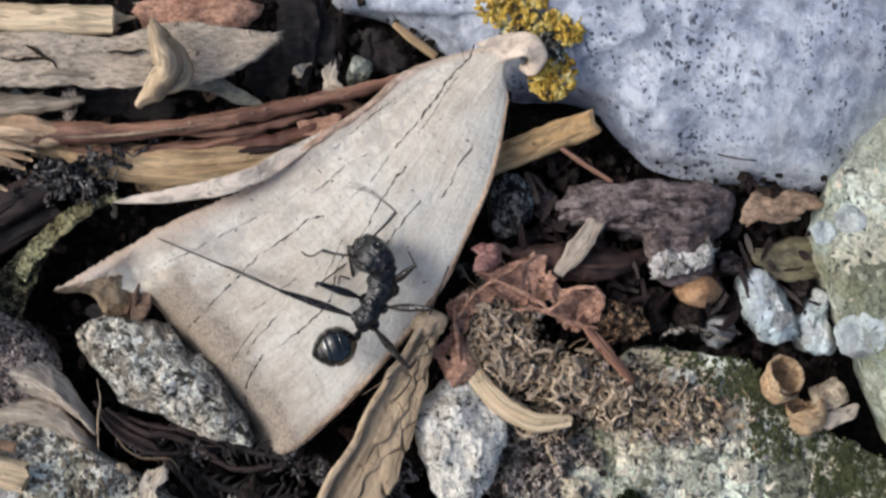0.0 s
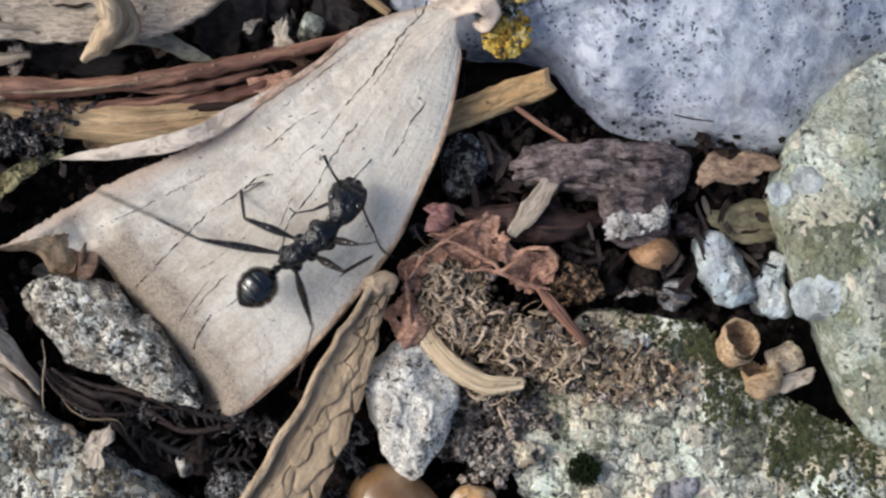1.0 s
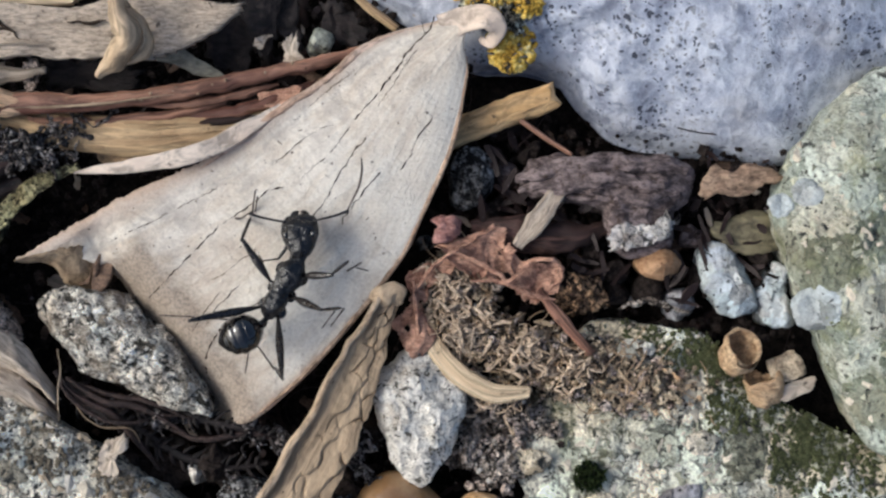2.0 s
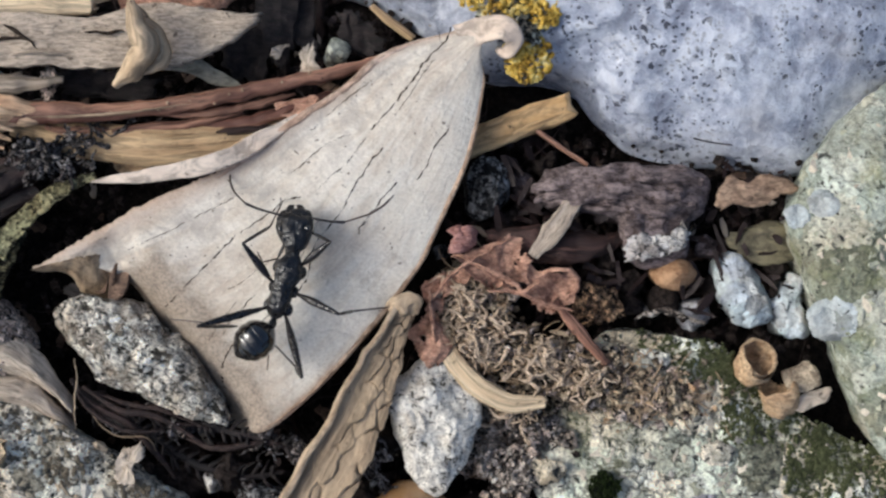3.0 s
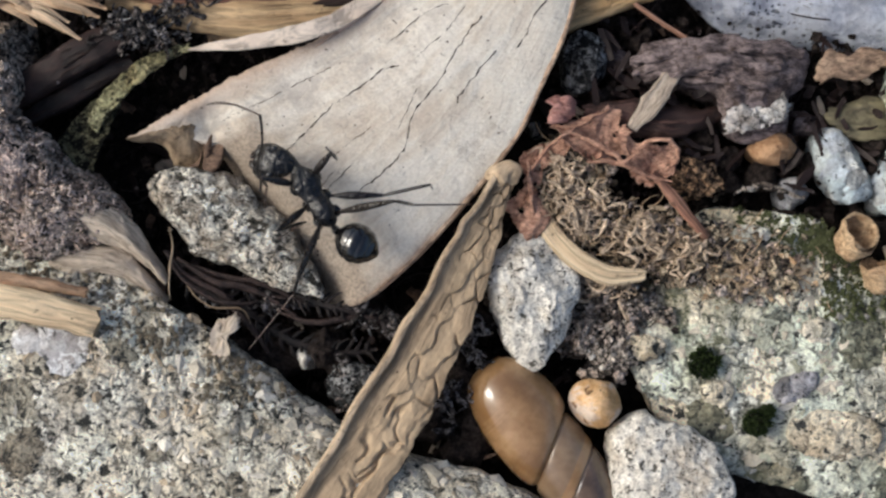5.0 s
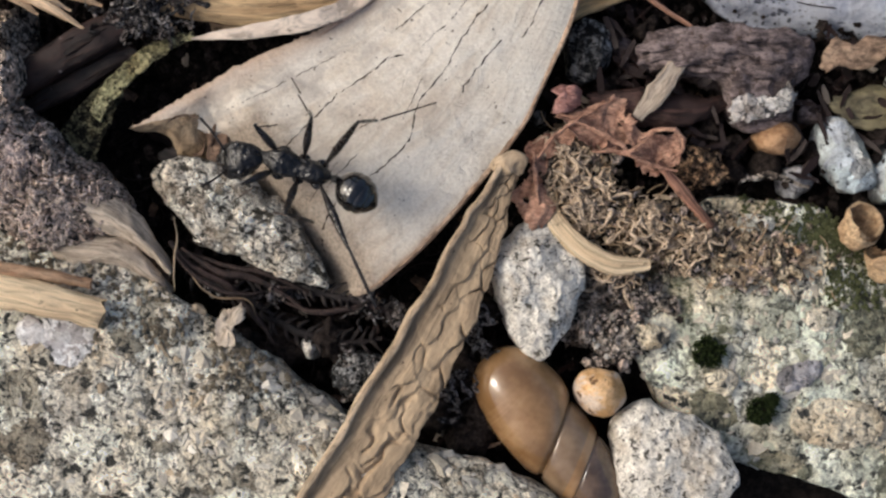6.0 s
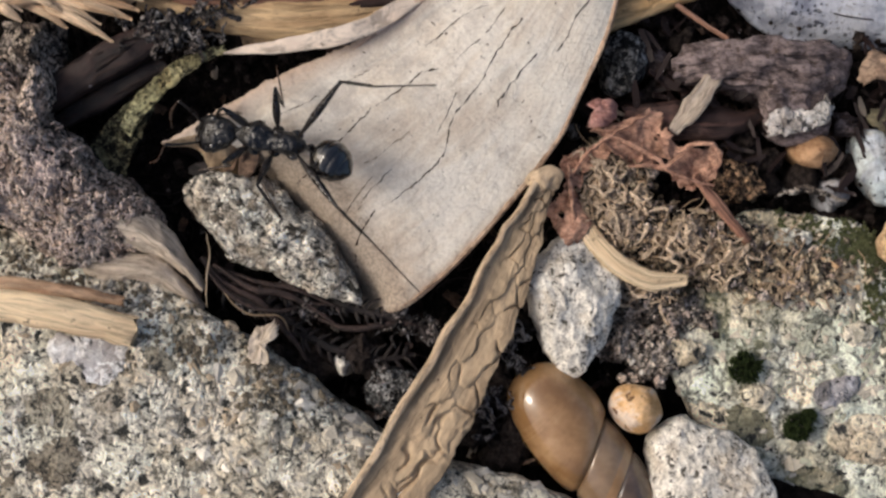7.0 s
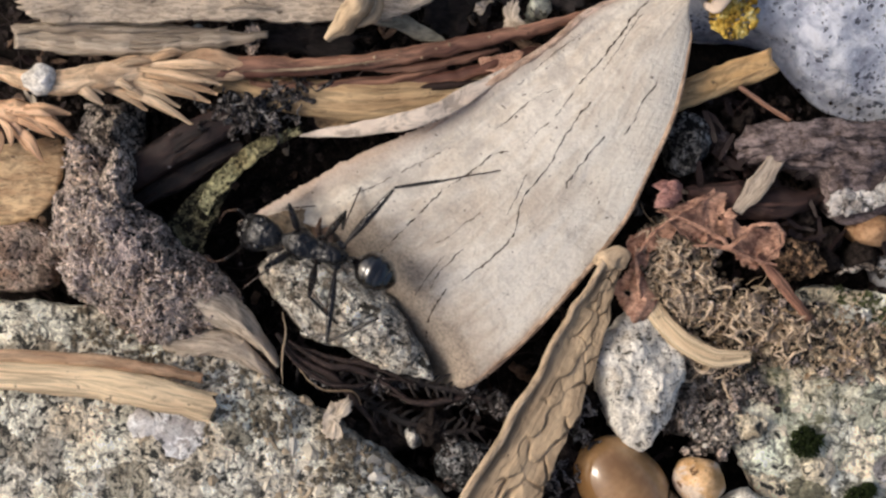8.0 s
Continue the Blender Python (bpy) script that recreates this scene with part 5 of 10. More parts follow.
def build_left_litter():
    sprig(plan(-150, 240, -3), [(-340, 210, 0.2), (-240, 235, 0.8), (-140, 222, 0.7), (-20, 200, 0.0)],
          [((-110, 222, 0.4), (30, 262)), ((-90, 215, 0.5), (55, 245)), ((-130, 228, 0.3), (0, 290)), ((-70, 212, 0.5), (62, 222)), ((-160, 230, 0.2), (-80, 268)), ((-60, 205, 0.3), (20, 195)), ((-200, 228, 0.4), (-140, 262)), ((-180, 215, 0.4), (-70, 190))],
          "pale straw-coloured dry needle sprig", 61, M_NEEDLE)
    sprig(plan(-310, 330, -4), [(-380, 280, -1), (-330, 285, -0.5), (-290, 285, -0.3), (-250, 280, -0.6)],
          [((-300, 285, -0.2), (-215, 300)), ((-300, 290, -0.2), (-220, 330)), ((-310, 295, -0.3), (-265, 355)), ((-320, 295, -0.4), (-300, 340)), ((-290, 280, -0.2), (-210, 318)), ((-330, 300, -0.5), (-325, 350)), ((-345, 300, -0.5), (-350, 345))],
          "orange-tan dry needle sprig", 62, M_NEEDLE_ORANGE)
    pebble([(-290, 225), (-262, 200), (-235, 212), (-240, 245), (-270, 255)], 1.4, 0.5, 1.6, 63, M_PALESEED, "pale round seed on the sprig", "", "seed", "seed", segs=24, rings=8, wob=((1, 0.25), (0.4, 0.1)))
    scrap("leaf_scrap", [(-380, 380), (-270, 335), (-205, 335), (-212, 415), (-262, 470), (-340, 480), (-420, 470)], -1.2, 0.3, 64, M_STRAW_SCRAP, "broad ochre scrap of dry leaf", "leaf scrap", "leaf scraps", segs=60, crumple=((5, 0.5), (1, 0.08)))
    pebble([(-420, 500), (-330, 482), (-250, 490), (-222, 530), (-235, 590), (-320, 600), (-420, 590)], -0.4, 0.9, 4, 65, stone_mat("pink_grit", (0.66, 0.49, 0.41), (0.50, 0.35, 0.285), (0.2, 0.14, 0.11), grain=4, mixed=0.4, mottle=0.4, crevice=0.3), "pinkish-brown gritty pebble beside the clod")
    bm = rock([(-200, 330), (-140, 380), (-95, 440), (-35, 512), (45, 560), (92, 600), (70, 650), (20, 682), (-70, 695), (-140, 650), (-205, 610), (-220, 530), (-225, 450)], 0.4, 2.0, 5, 66, segs=120, rings=30, round_=2.0, wob=((4, 0.7), (1.5, 0.45), (0.6, 0.4), (0.3, 0.2)))
    STONES["clod"] = solo("clod", bm, M_CLOD, "spongy pinkish-brown clod of earth and root fibres", "clod", "clods")
    bm = rock([(-175, 300), (-120, 262), (-85, 280), (-82, 350), (-110, 385), (-165, 380)], -0.8, 1.4, 4, 67, segs=72, rings=18, wob=((2, 0.7), (0.8, 0.5), (0.4, 0.3), (0.2, 0.12)))
    solo("clod", bm, M_EARTH, "dark crumbly clod of earth", "clod", "clods")
    bm = rock([(-152, 420), (-140, 375), (-118, 352), (-102, 380), (-106, 425), (-128, 445)], 1.6, 0.9, 4, 68, segs=60, rings=14, wob=((1.5, 0.4), (0.6, 0.2), (0.3, 0.1)))
    solo("clod", bm, M_CLOD, "small pale crumbly clod of earth", "clod", "clods")
    sticks("bark_strip", [(-130, 425, -1.0), (-20, 355, -0.5), (95, 292, -0.6)], [1.8, 2.1, 1.9], [1.0, 1.2, 1.0], M_DARKWOOD, "dark brown strip of bark", "bark strip", "bark strips", slivers=6, sides=16, square=0.7, wob=((2, 0.15), (0.5, 0.07)), seed=69, n=40)
    sticks("bark_strip", [(-115, 465, -1.8), (0, 400, -1.3), (105, 345, -1.4)], [1.0, 1.4, 1.2], [0.8, 1.0, 0.8], M_DARKWOOD, "dark brown strip of bark", "bark strip", "bark strips", slivers=6, sides=16, square=0.7, wob=((2, 0.15), (0.5, 0.07)), seed=70, n=40)
    roll = thing("leaf_roll", plan(30, 480, -2.4), "rolled leaf crusted with grey-green lichen", "leaf")
    for name, path, wide, thick, m, seed in (("blade", [(-15, 600, -2.4), (12, 510, -1.9), (45, 445, -1.4), (85, 392, -1.0)], [3.2, 2.8, 2.1, 0.9], [0.7, 0.7, 0.6, 0.4], M_GREENLEAF, 71), ("stalk", [(40, 450, -1.1), (75, 402, -0.7), (120, 360, -0.5), (165, 336, -0.5), (208, 318, -0.6)], [1.0, 1.2, 1.1, 0.9, 0.4], [0.5, 0.6, 0.6, 0.5, 0.3], M_ARM, 74)):
        bm = bmesh.new()
        tube(bm, [plan(*p) for p in path], wide, thick, sides=16, curl=0.18, wob=((1.5, 0.25), (0.5, 0.12), (0.25, 0.05)), seed=seed, n=60, ragged=0.3)
        bmesh.ops.recalc_face_normals(bm, faces=bm.faces)
        part(name, bm, m, roll, "" if name == "blade" else "yellow-green crusted stalk")
    for k, (x, y, dx, dy, count) in enumerate(((150, 262, 75, -24, 34), (80, 290, 40, 8, 30), (135, 296, 45, 10, 18), (330, 752, 60, 10, 16), (545, 800, 60, 18, 26), (495, 905, 30, 30, 26), (690, 790, 14, 40, 14), (716, 880, 16, 50, 16), (650, 930, 30, 40, 12))):
        rnd = random.Random(72 + k)
        crumb_ = thing("root_crumb", plan(x, y, -1.0 if k < 3 else -2.0), "knotted dark crumb of roots and earth", "root crumb", "root crumbs")
        for _ in range(count):
            bm = bmesh.new()
            f = rnd.uniform(-1, 1)
            p = plan(x + f * dx, y + f * dy + rnd.uniform(-10, 10), rnd.uniform(-0.8, 0.2) - (1.0 if k > 2 else 0.0))
            walk_ = [p]
            for _ in range(4):
                p = p + Vector((rnd.uniform(-0.8, 0.8), rnd.uniform(-0.7, 0.7), rnd.uniform(-0.35, 0.35)))
                walk_.append(p)
            w = rnd.uniform(0.12, 0.36)
            tube(bm, walk_, [w * 0.6, w, w * 1.1, w * 0.7, w * 0.4], sides=8, n=26, wob=((0.5, 0.18), (0.25, 0.1)), seed=72 + k, ridge=0.2)
            part("curl", bm, M_KNOT, crumb_)
    # split stalk on the pale stone
    stalk = thing("split_stalk", plan(-150, 770, 0.8), "split pale tan stalk lying on the stone", "stalk")
    bm = bmesh.new()
    tube(bm, [plan(-380, 750, 1.9), plan(-180, 764, 2.0), plan(-60, 785, 2.0), plan(40, 808, 1.7)], [1.7, 2.0, 2.0, 1.9], [1.0, 1.2, 1.2, 0.9], sides=18, square=0.3, wob=((2, 0.1), (0.5, 0.05)), seed=76, n=60, ridge=0.12, ragged=0.3)
    part("lower_half", bm, M_YWOOD, stalk)
    bm = bmesh.new()
    tube(bm, [plan(-380, 714, 1.7), plan(-180, 726, 1.9), plan(-60, 742, 1.9), plan(25, 756, 1.5)], [0.9, 0.9, 0.8, 0.6], [0.8, 0.9, 0.8, 0.5], sides=14, wob=((2, 0.1), (0.5, 0.05)), seed=77, n=60, ridge=0.15, ragged=0.4)
    part("upper_half", bm, M_REDWOOD, stalk, "reddish split half")
    # rolled husk
    husk = thing("rolled_husk", plan(60, 660, -3), "grey-tan rolled husk split along its side", "husk")
    for name, upper, lower, arch, seed in (
        ("upper_flap", [(-60, 552, -0.3), (20, 572, 0.2), (85, 604, 0.3), (135, 660, -0.1), (180, 728, -0.9)], [(-60, 640, 0.4), (0, 652, 0.5), (60, 668, 0.4), (115, 690, 0.0), (172, 738, -0.8)], 1.0, 79),
        ("lower_flap", [(-30, 655, -0.4), (30, 662, -0.2), (85, 676, -0.1), (125, 702, -0.3), (180, 758, -1.0)], [(-40, 706, -0.2), (20, 716, 0.1), (75, 722, 0.1), (122, 745, -0.2), (178, 776, -1.0)], 0.55, 80),
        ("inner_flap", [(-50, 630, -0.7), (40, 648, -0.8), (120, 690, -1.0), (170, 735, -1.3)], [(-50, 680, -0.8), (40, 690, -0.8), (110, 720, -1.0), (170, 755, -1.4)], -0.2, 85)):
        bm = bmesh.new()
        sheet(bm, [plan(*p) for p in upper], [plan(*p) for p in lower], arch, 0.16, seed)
        # the inner flap's darker brown paints the shade inside the split
        part(name, bm, M_HUSK if name != "inner_flap" else M_HOLLOW, husk, "" if name != "inner_flap" else "inside of the husk, coloured dark for the shade in its split")
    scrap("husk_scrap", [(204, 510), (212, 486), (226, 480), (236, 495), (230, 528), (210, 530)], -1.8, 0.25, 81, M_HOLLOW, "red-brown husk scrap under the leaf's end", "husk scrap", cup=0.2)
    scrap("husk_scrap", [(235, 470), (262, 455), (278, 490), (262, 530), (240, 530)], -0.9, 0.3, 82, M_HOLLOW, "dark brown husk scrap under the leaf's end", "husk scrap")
    # black sheet that stands in for the deep shade below the leaf's end
    scrap("husk_scrap", [(150, 520), (180, 512), (222, 520), (230, 555), (205, 580), (170, 560)], -3.2, 0.3, 83, M_BLACK, "black sheet added as shade under the leaf's end", "husk scrap")
    sticks("flake_strip", [(246, 470, -0.9), (242, 495, -0.8), (234, 528, -1.2)], [0.25, 0.4, 0.2], [0.15, 0.2, 0.15], M_HOLLOW, "thin rusty sliver of husk under the leaf's end", "sliver", sides=8, wob=((1, 0.1),), seed=84, n=20)


build_left_litter()


# ---- gap below the leaf ----
def frond(path, barbs, label, seed):
    rnd = random.Random(seed)
    f = thing("frond", plan(*path[1][:2], path[1][2] - 1), label, "frond", "dark fronds")
    bm = bmesh.new()
    pts = tube(bm, [plan(*p) for p in path], [0.5, 0.6, 0.5, 0.25], sides=8, n=40, wob=((1, 0.1), (0.3, 0.05)), seed=seed)
    part("stem", bm, M_BLACK, f)
    for k in range(barbs):
        i = 3 + int(k * 34 / barbs)
        a = Vector(pts[i])
        t = (Vector(pts[min(39, i + 2)]) - Vector(pts[i - 2])).normalized()
        for s in (1, -1):
            side = Vector((-t.y, t.x, 0)) * s
            l = rnd.uniform(0.4, 1.4)
            b = a + side * l * 0.8 + t * l * 0.6 + Vector((0, 0, rnd.uniform(-0.1, 0.35)))
            bm = bmesh.new()
            tube(bm, [a, (a + b) / 2 + Vector((rnd.uniform(-0.15, 0.15), rnd.uniform(-0.15, 0.15), 0.2)), b], [0.2, 0.26, 0.08], sides=6, n=8, wob=((0.4, 0.08),), seed=seed + k)
            part("barb", bm, M_BLACK, f)


def build_gap():
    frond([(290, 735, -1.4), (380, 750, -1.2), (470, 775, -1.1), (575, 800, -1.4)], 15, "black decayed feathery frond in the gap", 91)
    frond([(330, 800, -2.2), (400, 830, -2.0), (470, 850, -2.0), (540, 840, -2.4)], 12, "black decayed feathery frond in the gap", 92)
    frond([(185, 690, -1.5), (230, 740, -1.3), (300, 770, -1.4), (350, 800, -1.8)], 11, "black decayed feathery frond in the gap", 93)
    for k, (path, w, m) in enumerate((
        ([(173, 640, 0.9), (178, 680, 1.0), (172, 720, 0.6), (176, 765, 0.2)], 0.12, M_FIBRE),
        ([(176, 700, 0.2), (215, 745, 0.4), (270, 770, 0.2), (330, 765, -0.3)], 0.3, M_ROOTLET),
        ([(168, 680, -0.2), (200, 720, 0.0), (262, 752, -0.2), (310, 800, -0.6), (350, 850, -1.2)], 0.5, M_ROOTLET),
        ([(205, 700, -0.4), (270, 722, -0.3), (340, 735, -0.5), (420, 772, -0.9)], 0.35, M_ROOTLET),
        ([(370, 780, -1.2), (430, 800, -1.0), (520, 790, -1.2), (580, 815, -1.6)], 0.4, M_ROOTLET),
        ([(185, 715, 0.2), (240, 775, 0.3), (300, 780, 0.1), (320, 820, -0.8)], 0.12, M_FIBRE),
        ([(190, 690, -0.3), (250, 730, 0.0), (320, 745, -0.4), (400, 790, -1.0)], 0.45, M_ROOTLET),
        ([(300, 700, -0.8), (340, 750, -0.6), (420, 760, -0.9)], 0.2, M_DARKWOOD))):
        sticks("rootlet", path, [w * 0.6, w, w, w * 0.4], None, m, "fine dry rootlet over dark humus", "rootlet", "rootlets", sides=6, wob=((1.0, 0.1),), seed=95 + k, n=30)
    scrap("leaf_scrap", [(245, 855), (252, 808), (275, 790), (292, 800), (284, 835), (270, 865)], 0.6, 0.3, 101, M_HUSK, "pale pinkish leaf scrap on the stone", "leaf scrap", "leaf scraps", segs=60, rings=10, crumple=((1.2, 0.4), (0.5, 0.2)), ragged=0.15)
    pebble([(452, 900), (480, 870), (530, 872), (552, 910), (530, 955), (485, 950)], -1.6, 1.0, 4, 102, M_DARKPEB, "dark crumbly pebble in the gap", wob=((1.2, 0.4), (0.5, 0.2), (0.3, 0.1)))
    pebble([(398, 852), (415, 838), (432, 850), (425, 872), (404, 870)], -2.0, 0.4, 3, 103, M_PUMICE, "small pale pebble in the gap", segs=28, rings=8)
    for k, (x, y, r) in enumerate(((360, 860, 40), (300, 845, 30), (455, 840, 35), (640, 960, 45), (690, 900, 40), (720, 960, 36), (600, 820, 22), (660, 840, 28), (700, 800, 30), (690, 1010, 40))):
        round_pebble(x, y, r, -2.8 + 0.3 * (k % 3), 110 + k, M_CRUMB, "dark crumb of damp humus", group="humus lumps", name="humus_lump", category="humus lump", wob=((1.4, 0.6), (0.6, 0.4), (0.3, 0.15)))


build_gap()


# ---- long strip with a wrinkled skin ----
STRIP = [(768, 540, 0.5), (742, 590, 0.7), (712, 660, 0.8), (668, 760, 0.9), (612, 870, 1.1), (545, 990, 1.6), (480, 1100, 2.0), (400, 1230, 2.2)]
STRIP_W = [1.3, 1.5, 2.6, 3.4, 3.9, 4.3, 4.4, 4.4]


def strip_point(s, v):
    i = min(99, int(s * 100))
    f = s * 100 - i
    p, w = STRIP_C[i] * (1 - f) + STRIP_C[i + 1] * f, STRIP_WC[i][0] * (1 - f) + STRIP_WC[i + 1][0] * f
    t = STRIP_C[min(100, i + 2)] - STRIP_C[max(0, i - 1)]
    n = Vector((t[1], -t[0], 0)).normalized()
    q = Vector(p) - n * (v - 0.5) * w * (1 + 0.16 * noise.noise(Vector((s * 22, round(v) * 3.0, 1.0))) + 0.05 * noise.noise(Vector((s * 70, round(v) * 3.0, 4.0))))
    q.z += 0.35 * math.exp(-(((v - 0.04) / 0.07) ** 2)) - 0.5 * (v - 0.4) ** 2
    return q


STRIP_C = curve([plan(*p) for p in STRIP], 101)
STRIP_WC = curve([(w,) for w in STRIP_W], 101)


def strip_skin(s, v):
    """Plates of wrinkled skin: raised cells with sunk seams, drawn out along the strip."""
    q = strip_point(s, v)
    a = Vector((s * 11.0 + v * 1.6, v * 2.6 - s * 3, 0)) + noise.noise_vector(Vector((s * 18, v * 2.0, 2.0))) * 0.5
    d, near = noise.voronoi(a)
    tilt = a.x - near[0].x + 0.5 * (a.y - near[0].y)
    torn = min(1.0, max(0.0, 0.5 + 2.4 * noise.noise(Vector((s * 20, v * 2.5, 6.0)))))
    split = torn * max(0.0, 1 - (d[1] - d[0]) * 12.0)
    away = min(1.0, max(0.0, (v - 0.3) / 0.1))
    q.z += away * (0.13 * tilt - 0.45 * split) + 0.07 * noise.noise(q / 0.7) + 0.04 * noise.noise(q / 0.25)
    return q


def build_strip():
    strip = thing("dry_strip", plan(600, 880, 0.2), "long tan dry strip with wrinkled cracked skin", "dry leaf strip")
    bm = bmesh.new()
    slab(bm, [[strip_skin(min(1.0, i / 360), j / 44) for j in range(45)] for i in range(361)], 0.25, (3.0, 1.0))
    part("skin", bm, M_STRIP, strip)
    bm = bmesh.new()
    tube(bm, [strip_point(s, 0.03) + Vector((0, 0, 0.06)) for s in np.linspace(0, 1, 24)], [0.5, 0.42, 0.5, 0.55, 0.5, 0.55], [0.3, 0.32, 0.32, 0.34], sides=10, n=90, wob=((1.5, 0.08), (0.4, 0.03)), seed=121)
    part("margin", bm, M_MARGIN, strip, "smooth rolled margin")
    bm = bmesh.new()
    tube(bm, [plan(735, 562, 0.4), plan(748, 548, 0.9), plan(768, 545, 0.9), plan(775, 562, 0.4)], [0.9, 1.5, 1.4, 0.6], [0.22, 0.35, 0.35, 0.2], sides=12, n=24, wob=((1, 0.25), (0.4, 0.08)), seed=122)
    part("tip", bm, M_MARGIN, strip, "folded pale tip")


build_strip()


# ---- right of the leaf ----
def build_right():
    red = thing("crumpled_leaf", plan(930, 510, -2.5), "crumpled russet leaf remnant with ragged holes", "leaf")
    outlines = ([(840, 470), (880, 445), (930, 430), (965, 450), (985, 490), (960, 525), (915, 520), (870, 500)],
                [(950, 470), (1000, 490), (1055, 492), (1062, 515), (1040, 550), (1000, 560), (965, 530)],
                [(785, 520), (820, 490), (860, 470), (850, 500), (815, 540), (790, 560)],
                [(772, 580), (795, 555), (822, 570), (828, 620), (808, 662), (785, 630)])
    for k, o in enumerate(outlines):
        bm = flake(o, -0.5 - 0.25 * (k % 2), 0.09, 130 + k, crumple=((2.2, 0.9), (0.9, 0.4), (0.3, 0.08)), segs=110, rings=26, ragged=0.12)
        gone = [f for f in bm.faces if noise.noise(Vector((*f.calc_center_median().xy, 0)) / 0.75 + Vector((k * 9.1, 0, 0))) > 0.42]
        bmesh.ops.delete(bm, geom=gone, context="FACES")
        part("lobe", bm, M_REDLEAF, red)
    for k, p in enumerate(([(790, 560, -0.6), (830, 505, 0.0), (880, 465, 0.2), (940, 430, 0.0)], [(985, 500, 0.0), (1030, 485, 0.3), (1062, 505, 0.0), (1040, 545, -0.4)], [(870, 470, 0.2), (930, 500, 0.3), (1000, 545, 0.0), (1050, 555, -0.3)], [(800, 520, -0.2), (805, 580, -0.3), (815, 655, -0.6)], [(900, 520, -0.2), (960, 525, 0.1), (1005, 500, 0.3)])):
        bm = bmesh.new()
        tube(bm, [plan(*q) for q in p], [0.2, 0.32, 0.28, 0.15], sides=8, n=30, wob=((0.9, 0.2), (0.4, 0.1)), seed=135 + k)
        part("vein", bm, M_REDLEAF, red)
    bud = thing("bud", plan(858, 430, -2.0), "small pinkish dry bud with pointed scales", "bud")
    rnd = random.Random(5)
    for k in range(9):
        a = rnd.uniform(-0.6, 0.6) + math.pi
        x0, y0 = 872 + rnd.uniform(-6, 10), 432 + rnd.uniform(-10, 10)
        l = rnd.uniform(22, 42)
        bm = bmesh.new()
        tube(bm, [plan(x0, y0, -0.4), plan(x0 + l * 0.5 * math.cos(a), y0 + l * 0.4 * math.sin(a) - 3, 0.1), plan(x0 + l * math.cos(a), y0 + l * math.sin(a), -0.1)], [0.7, 0.8, 0.1], [0.3, 0.35, 0.06], sides=8, n=12, wob=((0.8, 0.12),), seed=140 + k)
        part("scale", bm, M_PINK, bud)
    bm = rock([(985, 340), (1015, 312), (1085, 298), (1200, 302), (1285, 318), (1290, 372), (1262, 405), (1252, 465), (1195, 482), (1150, 462), (1135, 405), (1060, 378), (1005, 372)], -1.7, 1.3, 4, 151, segs=110, rings=26, round_=2.6, wob=((3, 0.4), (1.1, 0.3), (0.45, 0.15), (0.25, 0.06)))
    lump = thing("bark_lump", plan(1140, 390, -5), "rough dark brown lump of bark with chalky crust", "bark")
    part("body", bm, M_BARKROCK, lump)
    bm = flake([(1146, 458), (1160, 428), (1195, 420), (1218, 426), (1250, 402), (1258, 428), (1236, 456), (1198, 466), (1152, 470)], -0.5, 0.4, 152, crumple=((1.8, 0.45), (0.7, 0.25), (0.3, 0.1)), ragged=0.2, segs=80, rings=16)
    part("crust", bm, M_CHALK, lump, "chalky white crust")
    for k, (path, wd) in enumerate((([(985, 345, -1.0), (1080, 322, -0.4), (1180, 318, -0.3), (1280, 330, -0.9)], 1.2), ([(990, 362, -1.2), (1060, 352, -0.6), (1150, 345, -0.3), (1240, 352, -0.5)], 1.0), ([(1060, 380, -1.2), (1130, 372, -0.7), (1210, 380, -0.4), (1270, 372, -0.9)], 0.8))):
        bm = bmesh.new()
        tube(bm, [plan(*q) for q in path], [wd * 0.4, wd, wd, wd * 0.4], [0.3, 0.5, 0.5, 0.3], sides=12, n=50, wob=((1.5, 0.3), (0.5, 0.16), (0.25, 0.07)), seed=270 + k, ridge=0.3, ragged=0.6)
        bmesh.ops.recalc_face_normals(bm, faces=bm.faces)
        part("ridge", bm, M_BARKROCK, lump)
    sticks("wood_splint", [(905, 425, -2.2), (980, 438, -1.8), (1060, 446, -1.8), (1140, 432, -2.2)], [1.0, 2.2, 2.0, 0.8], [0.8, 1.3, 1.2, 0.6], M_DARKRED, "dark red-brown decayed splinter of wood", "splinter", slivers=5, sides=14, wob=((1.4, 0.25), (0.5, 0.12)), seed=275, n=50)
    sticks("flake_strip", [(984, 458, -0.9), (1020, 415, -0.7), (1056, 362, -0.9)], [0.7, 1.4, 1.0], [0.25, 0.35, 0.3], M_HUSK, "pale torn sliver of husk", "sliver", sides=12, curl=0.15, wob=((1, 0.1), (0.4, 0.05)), seed=153, n=30)
    sticks("twig", [(960, 215, -1.6), (1010, 255, -1.5), (1078, 300, -1.4)], [0.3, 0.36, 0.3], None, M_RED, "thin red-brown twig by the boulder", "twig", "short twigs", sides=8, wob=((1, 0.06),), seed=154, n=24)
    pebble([(862, 320), (895, 285), (932, 300), (938, 345), (915, 385), (870, 385)], -1.8, 0.9, 3.6, 155, M_DARKPEB, "charcoal-grey pitted pebble beside the leaf", wob=((1.2, 0.35), (0.5, 0.15)))
    scrap("leaf_scrap", [(1308, 352), (1332, 325), (1362, 335), (1395, 318), (1450, 346), (1408, 362), (1380, 384), (1340, 376), (1312, 384)], -1.2, 0.2, 156, M_BROWNLEAF, "ragged brown leaf scrap", "leaf scrap", "leaf scraps", crumple=((1.5, 0.35), (0.6, 0.15)))
